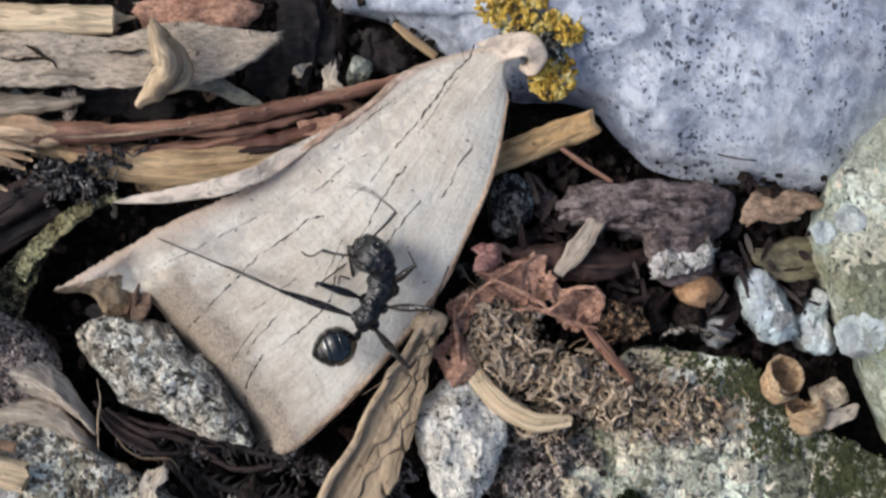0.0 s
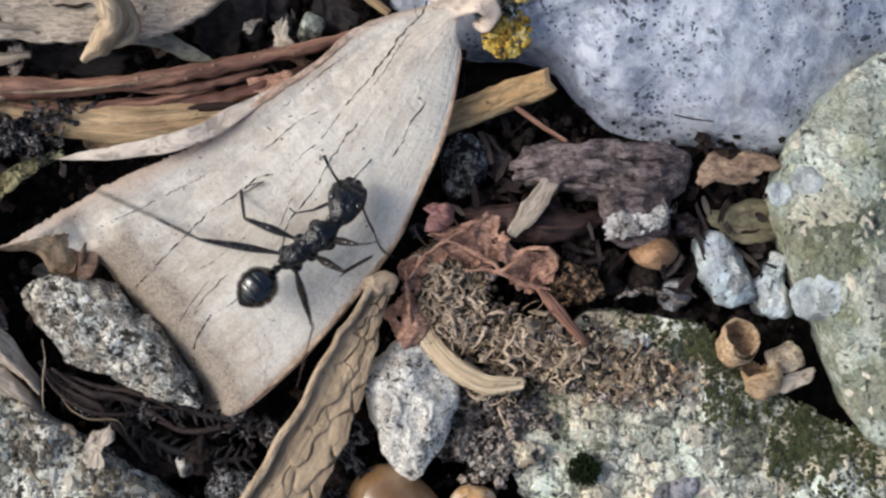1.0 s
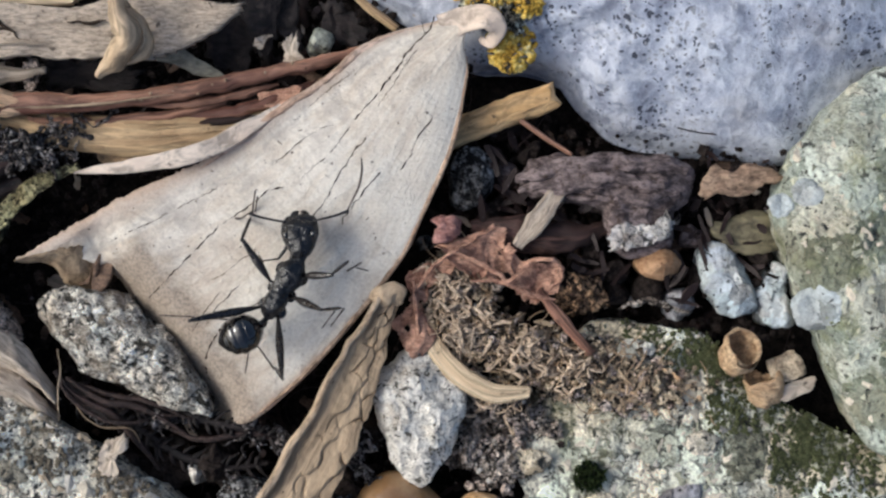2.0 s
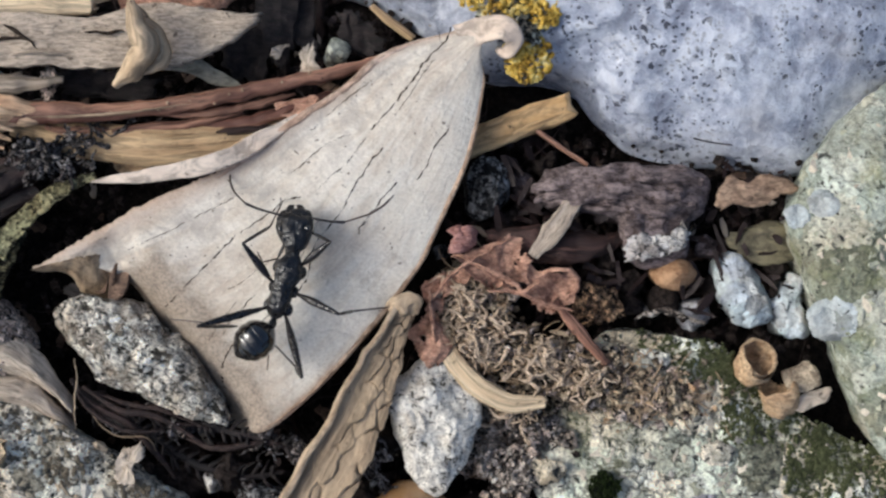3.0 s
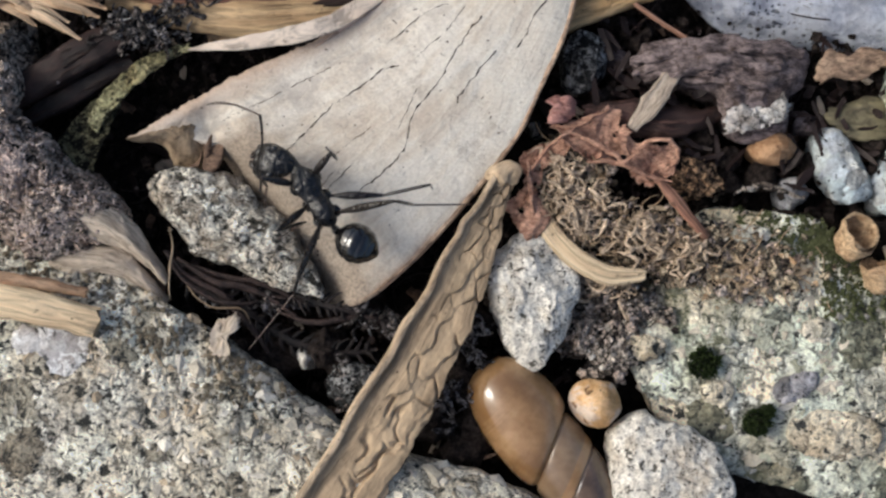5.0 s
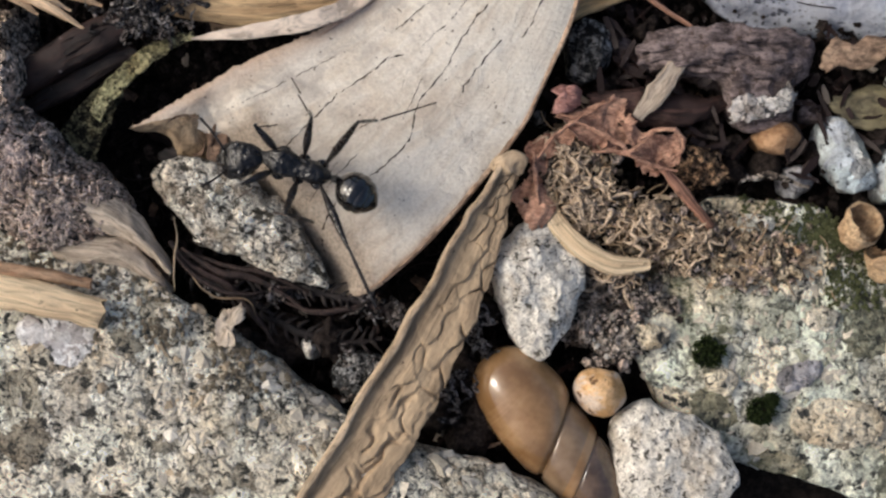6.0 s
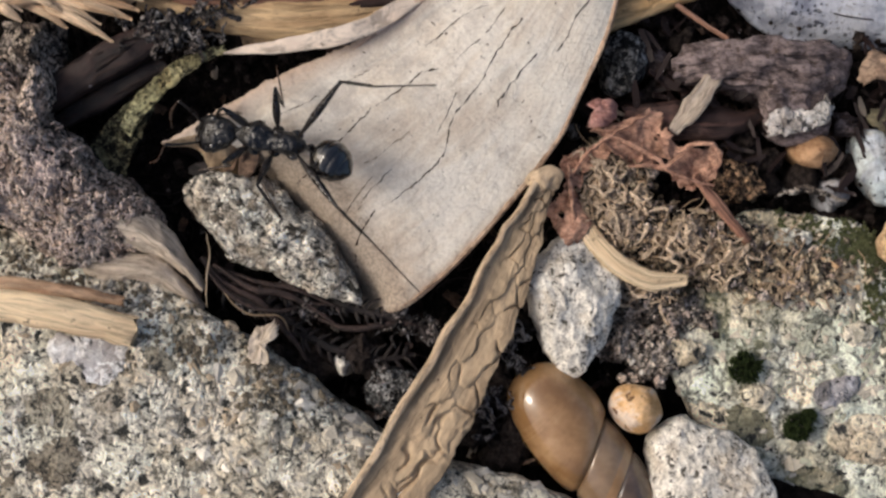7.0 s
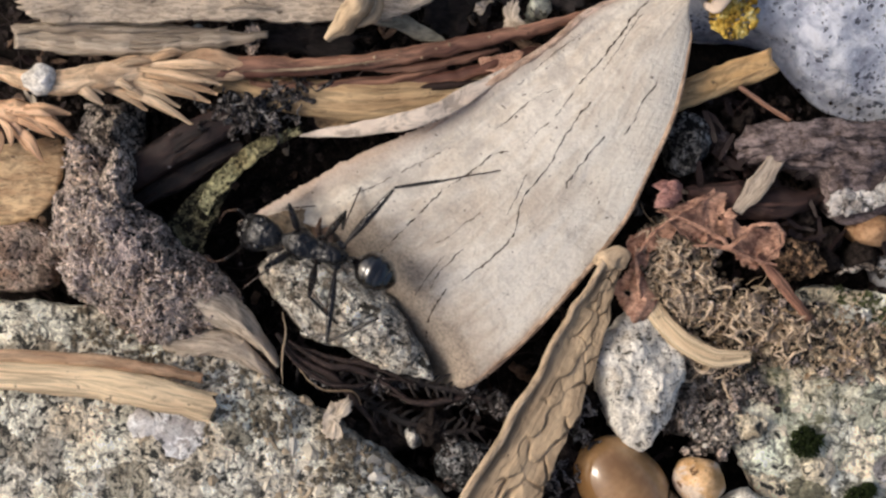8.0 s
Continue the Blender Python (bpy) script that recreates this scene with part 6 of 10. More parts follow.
    pebble([(1193, 492), (1228, 464), (1262, 472), (1276, 495), (1248, 516), (1210, 518)], -1.8, 0.8, 3, 157, fleck_mat("orange_stone", (0.46, 0.28, 0.155), (0.30, 0.165, 0.085), (0.2, 0.1, 0.05), None, scale=0.9, size=0.25, share=0.2, fine=0.4, rough=0.6), "small smooth tan-orange pebble in dark litter", segs=40, rings=12, wob=((2.2, 0.3), (0.9, 0.12), (0.3, 0.03)))
    pebble([(1298, 478), (1330, 453), (1362, 480), (1400, 535), (1396, 575), (1362, 588), (1322, 552)], -2.6, 0.9, 3, 158, M_QUARTZ, "milky white pebble beside the green stone")
    pebble([(1398, 560), (1408, 525), (1440, 488), (1462, 510), (1455, 560), (1465, 600), (1425, 606)], -2.8, 0.8, 3, 159, M_QUARTZ, "milky white pebble beside the green stone")
    scrap("leaf_scrap", [(1328, 430), (1390, 398), (1450, 415), (1466, 455), (1420, 475), (1360, 468)], -2.0, 0.25, 160, M_OLIVE, "curved smooth olive-brown scrap of leaf", "leaf scrap", "leaf scraps", crumple=((2.5, 0.4), (0.9, 0.06)), cup=-0.15)
    sticks("twig", [(1022, 542, -0.7), (1060, 590, -0.7), (1108, 650, -1.2)], [0.5, 0.75, 0.6], [0.4, 0.5, 0.4], M_RED, "short red-brown piece of stalk", "twig", "short twigs", sides=12, wob=((1, 0.1), (0.4, 0.04)), seed=161, n=30)
    pebble([(1050, 535), (1085, 512), (1128, 530), (1130, 565), (1095, 580), (1060, 568)], -1.4, 0.7, 3, 162, M_RUSTEARTH, "crumbly orange-brown lump of humus", "humus lumps", "humus_lump", "humus lump", segs=110, rings=26, wob=((1.2, 0.5), (0.5, 0.4), (0.25, 0.22)))
    for k, (x, y, r, m, lb) in enumerate(((1110, 480, 26, M_CRUMB, "dark rounded pebble"), (1150, 505, 22, M_CRUMB, "dark rounded pebble"), (1155, 540, 20, M_CRUMB, "dark rounded pebble"), (1215, 540, 24, M_CRUMB, "dark rounded pebble"), (1080, 445, 24, M_BARKROCK, "brown rounded pebble"), (1265, 560, 26, M_SLATE, "bluish-grey rounded pebble"), (1300, 520, 18, M_CRUMB, "dark rounded pebble"), (1290, 450, 20, M_BARKROCK, "brown rounded pebble"), (1190, 445, 16, M_CRUMB, "dark rounded pebble"), (1410, 480, 20, M_CRUMB, "dark rounded pebble"), (820, 455, 16, M_DARKPEB, "dark rounded pebble"), (1000, 300, 22, M_CRUMB, "dark rounded pebble"), (960, 330, 26, M_BARKROCK, "brown rounded pebble"), (945, 400, 24, M_CRUMB, "dark rounded pebble"))):
        round_pebble(x, y, r, -3.1, 170 + k, m, lb + " in the litter")
    sticks("twig", [(1160, 570, -2.0), (1215, 560, -1.8), (1280, 580, -2.0)], [0.2, 0.4, 0.2], [0.25, 0.4, 0.25], M_EARTH, "thin grey-brown twig on the stone", "twig", "short twigs", sides=8, wob=((1, 0.2), (0.4, 0.08)), seed=185, n=24)
    sticks("twig", [(930, 445, -2.0), (1000, 440, -1.8), (1060, 455, -1.9), (1130, 430, -2.0)], [0.6, 0.8, 0.7, 0.4], None, M_DARKWOOD, "dark decayed twig in the litter", "twig", "short twigs", sides=8, wob=((1, 0.2), (0.4, 0.08)), seed=186, n=30)
    sticks("curved_straw", [(818, 585, -1.2), (840, 640, -0.8), (885, 692, -0.5), (940, 720, -0.4), (1000, 718, -0.5)], [0.8, 1.2, 1.3, 1.3, 0.8], [0.6, 0.8, 0.8, 0.8, 0.6], M_YWOOD, "curved pale straw with a groove", "straw", sides=16, curl=0.18, wob=((2, 0.06), (0.5, 0.03)), seed=187, n=50)
    # clasts set in the mossy stone
    for k, (o, m, lb) in enumerate((
        ([(1224, 908), (1262, 888), (1300, 880), (1308, 900), (1276, 930), (1236, 938)], M_SLATE, "bluish-grey clast set in the mossy stone"),
        ([(976, 832), (1010, 818), (1040, 834), (1028, 858), (990, 862)], M_SANDCLAST, "beige clast set in the mossy stone"),
        ([(1280, 798), (1310, 790), (1336, 806), (1322, 832), (1288, 828)], M_PALECLAST, "pale clast set in the mossy stone"),
        ([(1256, 968), (1320, 950), (1400, 966), (1408, 1010), (1350, 1036), (1272, 1020)], M_SANDCLAST, "broad beige clast set in the mossy stone"),
        ([(1160, 640), (1196, 626), (1224, 646), (1206, 680), (1170, 676)], M_PALECLAST, "pale clast set in the mossy stone"),
        ([(1100, 906), (1140, 896), (1160, 920), (1136, 944), (1106, 934)], M_SANDCLAST, "beige clast set in the mossy stone"))):
        pebble(o, -1.75, 0.3, 1.6, 290 + k, m, lb, "clasts in the stones", "clast", "clast", segs=40, rings=10, wob=((1.5, 0.25), (0.5, 0.15), (0.25, 0.06)), lean=0.9)
    # seed cups
    for k, (x, y, z, r, tilt, turn_) in enumerate(((1374, 648, -1.3, 1.25, 34, 150), (1414, 705, -1.7, 1.2, 70, 200))):
        cup = thing("seed_cup", plan(x, y, z - 1.2), "hollow broken orange-brown seed cup", "seed cup", "seed cups")
        prof = [(0.15, -1.25), (0.6, -1.15), (0.95, -0.7), (1.05, 0.0), (1.0, 0.45), (0.9, 0.5), (0.82, 0.4), (0.84, 0.0), (0.7, -0.6), (0.3, -0.9), (0.05, -0.95)]
        m = Matrix.Translation(plan(x, y, z)) @ Euler((radians(tilt), 0, radians(turn_))).to_matrix().to_4x4()
        bm = bmesh.new()
        rows = [[m @ (Vector((math.cos(a) * pr * r, math.sin(a) * pr * r, pz * r)) + rough_up(Vector((math.cos(a), math.sin(a), pz)), ((0.9, 0.28), (0.35, 0.09)), 190 + k)) for a in np.linspace(0, 2 * math.pi, 28)[:-1]] for pr, pz in curve(prof, 34)]
        skin(bm, rows, True)
        top = (m @ Vector((0, 0, 1)) - m.translation).normalized()
        bite = (m @ Vector((math.cos(2.2 + 2 * k), math.sin(2.2 + 2 * k), 0)) - m.translation).normalized()
        gone = []
        for f in bm.faces:
            at = f.calc_center_median() - m.translation
            if at.dot(top) + 0.55 * (1 + k) * at.dot(bite) + 0.35 * noise.noise(at * 1.6) > r * (0.85 + 0.2 * k):
                gone.append(f)
        bmesh.ops.delete(bm, geom=gone, context="FACES")
        bmesh.ops.recalc_face_normals(bm, faces=bm.faces)
        part("cup", bm, M_ORANGE, cup)
    scrap("leaf_scrap", [(1430, 660), (1470, 650), (1490, 690), (1450, 712), (1432, 690)], -1.5, 0.2, 195, M_ROOT, "small brown scrap of leaf", "leaf scrap", "leaf scraps", segs=28, rings=6)
    scrap("leaf_scrap", [(1438, 722), (1470, 705), (1512, 698), (1500, 722), (1455, 738)], -1.3, 0.2, 196, M_HUSK, "whitish papery scrap beside the cups", "leaf scrap", "leaf scraps", segs=28, rings=6)
    # nut and blue stone
    pebble([(872, 940), (885, 905), (922, 896), (952, 912), (960, 950), (934, 980), (894, 974)], -1.2, 1.4, 2.4, 197, fleck_mat("nut_shell", (0.78, 0.51, 0.27), (0.60, 0.35, 0.15), (0.16, 0.08, 0.04), (0.74, 0.66, 0.58), scale=1.2, size=0.3, share=0.25, fine=0.3, stain_at=0.56, rough=0.6), "round ochre nut with a chalky patch", "", "nut", "nut", wob=((1.5, 0.15), (0.5, 0.05)))
    pebble([(1465, 1010), (1500, 985), (1580, 990), (1640, 1060), (1600, 1150), (1500, 1160), (1460, 1090)], -1.6, 1.0, 4, 198, stone_mat("blue_grey_stone", (0.50, 0.55, 0.62), (0.36, 0.40, 0.46), (0.18, 0.2, 0.24), stain=(0.5, 0.48, 0.42)), "blue-grey fragment of stone")


build_right()


# ---- snail shell ----
def build_shell():
    """An elongated shell: a blunt last whorl, then narrower whorls parted by slanting seams."""
    shell = thing("snail_shell", plan(800, 980, -4), "glossy horn-brown elongated snail shell", "shell")
    a, b = plan(717, 872, -1.9), plan(934, 1123, -2.6)
    axis = (b - a).normalized()
    u = axis.cross(Vector((0, 0, 1))).normalized()
    w = axis.cross(u)
    prof = curve([(0, 0.02), (0.12, 0.75), (0.5, 1.5), (1.3, 2.15), (2.6, 2.58), (4.2, 2.78), (5.7, 2.76), (6.5, 2.56), (6.76, 2.36), (6.9, 2.18), (7.15, 2.34), (8.2, 2.45), (9.4, 2.35), (9.6, 2.2), (9.9, 2.28), (11.0, 2.15), (12.0, 1.8), (12.5, 1.2), (12.7, 0.05)], 150)
    rows = []
    for s, r in prof:
        ring = []
        fade = min(1.0, max(0.0, s / 6.0)) ** 2 * min(1.0, max(0.0, (12.7 - s) / 1.5))
        for j in range(48):
            th = 2 * math.pi * j / 48
            ring.append(a + axis * (s + 1.25 * fade * math.cos(th - 0.2)) + u * r * math.cos(th) + w * r * math.sin(th))
        rows.append(ring)
    seams = [0] + [int(np.argmin(np.abs(prof[:, 0] - s))) for s in (6.9, 9.6)] + [len(rows) - 1]
    for i, (lo, hi) in enumerate(zip(seams, seams[1:])):
        bm = bmesh.new()
        g_ = skin(bm, rows[lo : hi + 1], True, (3.4, 1.0))
        if i == 0:
            cap(bm, g_[0])
        if i == 2:
            cap(bm, g_[-1], True)
        bmesh.ops.recalc_face_normals(bm, faces=bm.faces)
        part("whorl", bm, (M_SHELL, M_SHELL_THIN, M_SHELL_DARK)[i], shell, ("", "thin brown whorl", "thin dark whorl")[i])
        if i == 1:
            k0 = lo + int((hi - lo) * 0.62)
            bm = bmesh.new()
            skin(bm, [[p + (p - sum(r, Vector()) / 48).normalized() * 0.015 for p in r] for r in rows[k0 : k0 + 8]], True, (0.4, 1.0))
            bmesh.ops.recalc_face_normals(bm, faces=bm.faces)
            part("colour_band", bm, M_SHELL, shell, "tan band along the whorl")


build_shell()


# ---- lichen, moss, stone grains ----
def lobes(spots, seed, material, name, label, category, size):
    rnd = random.Random(seed)
    bm = bmesh.new()
    for x, y, r, count, z in spots:
        for _ in range(count):
            a, d_ = rnd.uniform(0, 6.28), r * math.sqrt(rnd.random())
            p = plan(x + d_ * math.cos(a), y + d_ * math.sin(a), z + (1 - d_ / r) * 0.5 + rnd.uniform(-0.15, 0.2))
            s = rnd.uniform(*size)
            geo = bmesh.ops.create_icosphere(bm, subdivisions=2, radius=s, matrix=Matrix.Translation(p) @ Euler((rnd.uniform(-0.7, 0.7), rnd.uniform(-0.7, 0.7), a)).to_matrix().to_4x4() @ Matrix.Diagonal((1, 0.8, 0.45, 1)))
            for v in geo["verts"]:
                v.co += rough_up(v.co, ((0.45, 0.14), (0.2, 0.06)), seed)
    for f in bm.faces:
        f.smooth = True
    solo(name, bm, material, label, category, category + " patches")


def tuft(x, y, z, r, seed):
    rnd = random.Random(seed)
    bm = bmesh.new()
    for _ in range(220):
        a, d_ = rnd.uniform(0, 6.28), r * math.sqrt(rnd.random())
        p = plan(x + d_ * math.cos(a), y + d_ * math.sin(a), z)
        q = p + Vector((rnd.uniform(-0.25, 0.25), rnd.uniform(-0.25, 0.25), rnd.uniform(0.25, 0.6)))
        tube(bm, [p - Vector((0, 0, 0.4)), (p + q) / 2, q], [0.12, 0.14, 0.04], sides=5, n=6)
    solo("moss_tuft", bm, M_MOSS, "dark green moss tuft on the stone", "moss", "moss tufts")


def build_growths():
    lobes([(930, -5, 60, 260, 1.0), (1005, 30, 28, 90, 0.8), (880, -20, 40, 110, 1.3)], 201, M_LICHEN, "lichen", "crusty golden-yellow lichen on the boulder", "lichen", (0.1, 0.28))
    lobes([(975, 110, 44, 230, -0.2), (955, 95, 24, 50, 0.0)], 202, M_LICHEN, "lichen", "crusty golden-yellow lichen on the boulder", "lichen", (0.1, 0.28))
    lobes([(958, 38, 34, 120, 0.5), (985, 62, 22, 60, 0.2), (912, 40, 26, 50, 0.8)], 206, M_PALELICHEN, "lichen", "grey-white crusty lichen on the boulder", "lichen", (0.1, 0.3))
    tuft(1106, 868, -1.6, 27, 203)
    tuft(1197, 972, -1.4, 24, 204)
    tuft(1215, 950, -1.6, 10, 205)


build_growths()


def grain_meshes(material, tag):
    out = []
    for k in range(5):
        bm = bmesh.new()
        bmesh.ops.create_icosphere(bm, subdivisions=1, radius=1.0)
        for v in bm.verts:
            v.co += rough_up(v.co, ((0.9, 0.8),), 300 + k)
        for f in bm.faces:
            f.smooth = False
        out.append(mesh_from(bm, tag, Vector(), material))
    return out


def embed(stone, count, size, materials, seed, box):
    """Grains set into the upper face of a stone, each its own piece."""
    rnd = random.Random(seed)
    me = stone.data
    base = stone.location
    tops = [p for p in me.polygons if p.normal.z > 0.6 and box[0] < ((p.center.x + base.x) / MM * CHART + 784) < box[2] and box[1] < (441 - (p.center.y + base.y) / MM * CHART) < box[3]]
    kinds = [g for m in materials for g in grain_meshes(m, "grain")]
    for _ in range(count):
        p = rnd.choice(tops)
        s = rnd.uniform(*size) * (1.6 if rnd.random() < 0.12 else 1.0)
        ob = new("grain", rnd.choice(kinds))
        ob.parent = stone
        ob.location = p.center - p.normal * (s * 0.4 * MM)
        ob.rotation_euler = (rnd.uniform(-0.3, 0.3), rnd.uniform(-0.3, 0.3), rnd.uniform(0, 6))
        ob.scale = (s, s * rnd.uniform(0.5, 1.0), s * rnd.uniform(0.42, 0.55))


def plain_grain(name, colour):
    w = Paint(name, rough=0.75, spec=0.3)
    a, b = w.noise(2.5, 4, 0.6), w.noise(9, 3, 0.6)
    info = w.node("ShaderNodeObjectInfo")
    col = w.ramp(info.outputs["Random"], (0.0, grey(colour, 0.65)), (0.5, colour), (1.0, grey(colour, 1.25)))
    col = w.mix(0.6, col, w.ramp(a, (0.3, 0.45), (0.6, 1.0)), "MULTIPLY")
    return w.done(col, w.math("ADD", a, b), 0.5, 0.1)


def build_grains():
    pale = plain_grain("pale_grain", (0.76, 0.71, 0.61))
    sand, ochre, blue, green = plain_grain("sand_grain", (0.66, 0.59, 0.47)), plain_grain("ochre_grain", (0.46, 0.37, 0.26)), plain_grain("slate_grain", (0.44, 0.41, 0.36)), plain_grain("olive_grain", (0.46, 0.46, 0.34))
    earth, pale_earth = plain_grain("earth_grain", (0.40, 0.33, 0.29)), plain_grain("pale_earth_grain", (0.62, 0.53, 0.47))
    embed(STONES["clod"], 110, (0.1, 0.3), (earth, pale_earth, earth), 404, (-240, 360, 80, 700))
    embed(STONES["sandstone"], 300, (0.25, 0.9), (sand, pale, ochre, blue, sand), 401, (-340, 700, 900, 1260))
    embed(STONES["conglomerate"], 240, (0.25, 0.75), (sand, green, green, blue, sand), 402, (960, 600, 1640, 1130))
    embed(STONES["lichen_stone"], 120, (0.25, 0.65), (green, sand, green), 403, (1430, 180, 1700, 820))


build_grains()


# ---- loose humus: crumbs, bark bits and fibres ----
GAPS = [(-360, -80, 900, 340, 1.0), (840, 230, 1480, 640, 0.9), (-330, 240, 260, 640, 0.5), (150, 640, 760, 1060, 0.7), (640, 560, 1010, 900, 0.3)]


def gap_spot(rnd):
    x0, y0, x1, y1, _ = rnd.choices(GAPS, [(g[2] - g[0]) * (g[3] - g[1]) * g[4] for g in GAPS])[0]
    return rnd.uniform(x0, x1), rnd.uniform(y0, y1)


def scatter(name, label, material, count, seed, shape, spots=None):
    """Many small pieces joined in one mesh of stuff."""
    rnd = random.Random(seed)
    vs, fs = [], []
    for _ in range(count):
        if spots:
            x0, y0, rx, ry, z0, z1 = rnd.choice(spots)
            x, y = x0 + rnd.gauss(0, rx), y0 + rnd.gauss(0, ry)
            z = rnd.uniform(z0, z1)
        else:
            x, y = gap_spot(rnd)
            z = None
        p = plan(x, y, -3.5)
        gz = ground_height(p.x, p.y)
        p.z = gz + rnd.random() ** 2 * 3.2 if z is None else z
        v, f = shape(rnd, p)
        k = len(vs)
        vs += v
        fs += [tuple(i + k for i in q) for q in f]
    me = bpy.data.meshes.new(name)
    me.from_pydata([tuple(v * MM) for v in vs], [], fs)
    me.materials.append(material)
    tagged(new(name, me), label, "litter", kind="stuff")


def crumb(rnd, p, lo=0.12, hi=0.5):
    s = rnd.uniform(lo, hi) * rnd.uniform(0.5, 1.0)
    vs = []
    for k in range(3):
        a0, z, r = rnd.uniform(0, 1), (-0.6, 0.05, 0.6)[k], (0.6, 1.0, 0.55)[k]
        for j in range(5):
            a = a0 + j * 1.2566
            q = rnd.uniform(0.7, 1.3) * r
            vs.append(p + Vector((math.cos(a) * q, math.sin(a) * q, z * rnd.uniform(0.7, 1.3))) * s)
    fs = [(4, 3, 2, 1, 0), (10, 11, 12, 13, 14)]
    for k in (0, 5):
        for j in range(5):
            n = (j + 1) % 5
            fs.append((k + j, k + n, k + 5 + n, k + 5 + j))
    return vs, fs


def chip(rnd, p, k=1.0):
    l, w, h = rnd.uniform(0.6, 3.2) * k, rnd.uniform(0.25, 0.9) * k, rnd.uniform(0.12, 0.4) * k
    m = Euler((rnd.uniform(-0.5, 0.5), rnd.uniform(-0.5, 0.5), rnd.uniform(0, 6.28))).to_matrix()
    vs = []
    for x in (-1, -0.3, 0.4, 1):
        t = 1 - x * x * rnd.uniform(0.25, 0.85)
        for y, z in ((-1, -1), (1, -1), (1, 1), (-1, 1)):
            vs.append(p + m @ Vector((x * l / 2 + rnd.uniform(-0.1, 0.1), y * w / 2 * t + rnd.uniform(-0.06, 0.06), z * h / 2 * t + 0.15 * x * x)))
    fs = [(3, 2, 1, 0), (12, 13, 14, 15)]
    for k in (0, 4, 8):
        for j in range(4):
            n = (j + 1) % 4
            fs.append((k + j, k + n, k + 4 + n, k + 4 + j))
    return vs, fs


def fibre(rnd, p, lo=1.0, hi=5.0, thin=0.015, fat=0.05):
    l, r = rnd.uniform(lo, hi), rnd.uniform(thin, fat)
    a, bend = rnd.uniform(0, 6.28), rnd.uniform(-0.5, 0.5)
    vs, n = [], 7
    for i in range(n):
        s = i / (n - 1) - 0.5
        b = a + bend * s * 2
        c = p + Vector((math.cos(b) * l * s, math.sin(b) * l * s, rnd.uniform(-0.08, 0.12) + 0.3 - s * s))
        side = Vector((-math.sin(b), math.cos(b), 0))
        for x, z in ((-1, 0), (0, 1), (1, 0), (0, -1)):
            vs.append(c + side * x * r + Vector((0, 0, z * r)))
    fs = []
    for k in range(0, 4 * (n - 1), 4):
        for j in range(4):
            m = (j + 1) % 4
            fs.append((k + j, k + m, k + 4 + m, k + 4 + j))
    return vs, fs


scatter("humus_crumbs", "dark humus crumbs filling the gaps", M_CRUMB, 7000, 501, crumb)
scatter("bark_bits", "dark brown bark bits in the gaps", M_DARKWOOD, 500, 502, lambda r, p: chip(r, p, 0.55))


def loose_bits(count, seed):
    """Larger bits of bark, each lying loose on the humus."""
    rnd = random.Random(seed)
    kinds = []
    for k in range(6):
        bm = bmesh.new()
        l = rnd.uniform(1.8, 3.6)
        tube(bm, [(-l / 2, 0, 0), (0, rnd.uniform(-0.4, 0.4), 0.25), (l / 2, 0, 0)], [0.3, rnd.uniform(0.6, 1.1), rnd.uniform(0.2, 0.6)], [0.2, 0.4, 0.2], sides=10, n=14, wob=((0.9, 0.25), (0.35, 0.12)), seed=seed + k, ridge=0.25, ragged=0.6)
        bmesh.ops.recalc_face_normals(bm, faces=bm.faces)
        kinds.append(mesh_from(bm, "bark_bit", Vector(), (M_DARKWOOD, M_DARKWOOD, M_HOLLOW)[k % 3]))
    for _ in range(count):
        p = plan(*gap_spot(rnd), -4.0)
        ob = new("bark_bit", rnd.choice(kinds))
        ob.location = Vector((p.x, p.y, ground_height(p.x, p.y) + rnd.uniform(0.3, 1.2))) * MM
        ob.rotation_euler = (rnd.uniform(-0.3, 0.3), rnd.uniform(-0.3, 0.3), rnd.uniform(0, 6.28))
        tagged(ob, "small dark brown bit of bark on humus", "bark bit", "bark bits")


loose_bits(90, 520)
scatter("reddish_bits", "reddish-brown plant bits in the gaps", M_HOLLOW, 80, 503, lambda r, p: chip(r, p, 0.7))
scatter("grey_bits", "grey weathered plant bits in the gaps", M_HUSK, 120, 504, lambda r, p: chip(r, p, 0.6))
scatter("root_fibres", "fine brown root fibres in the gaps", M_ROOTLET, 600, 505, fibre)
DEBRIS = [(880, 560, 30, 40, -2.4, -0.9), (905, 610, 30, 30, -2.4, -1.0), (1000, 650, 40, 25, -2.5, -1.2), (1090, 670, 50, 25, -2.3, -1.2), (1180, 700, 45, 25, -2.2, -1.3), (960, 780, 30, 40, -3.0, -1.8), (930, 830, 25, 30, -3.0, -2.0)]
for k, (x, y, rx, ry) in enumerate(((860, 540, 40, 55), (895, 610, 50, 45), (1000, 665, 55, 35), (1075, 690, 60, 40), (1150, 705, 50, 38), (1235, 715, 45, 32), (930, 745, 60, 45), (900, 820, 42, 52), (958, 835, 46, 40), (1000, 770, 45, 35))):
    rnd = random.Random(530 + k)
    ring = [(x + rx * rnd.uniform(0.7, 1.2) * math.cos(a), y + ry * rnd.uniform(0.7, 1.2) * math.sin(a)) for a in np.linspace(0, 2 * math.pi, 10)[:-1]]
    pebble(ring, -1.9 if k < 6 else -2.4, 0.7, 2.0, 530 + k, M_TANEARTH if k < 6 else M_EARTH, "frizzy light-brown clump of roots and crumbs", "root clumps", "root_clump", "root clump", segs=130, rings=36, wob=((2.0, 0.5), (0.7, 0.5), (0.35, 0.42), (0.18, 0.2)))
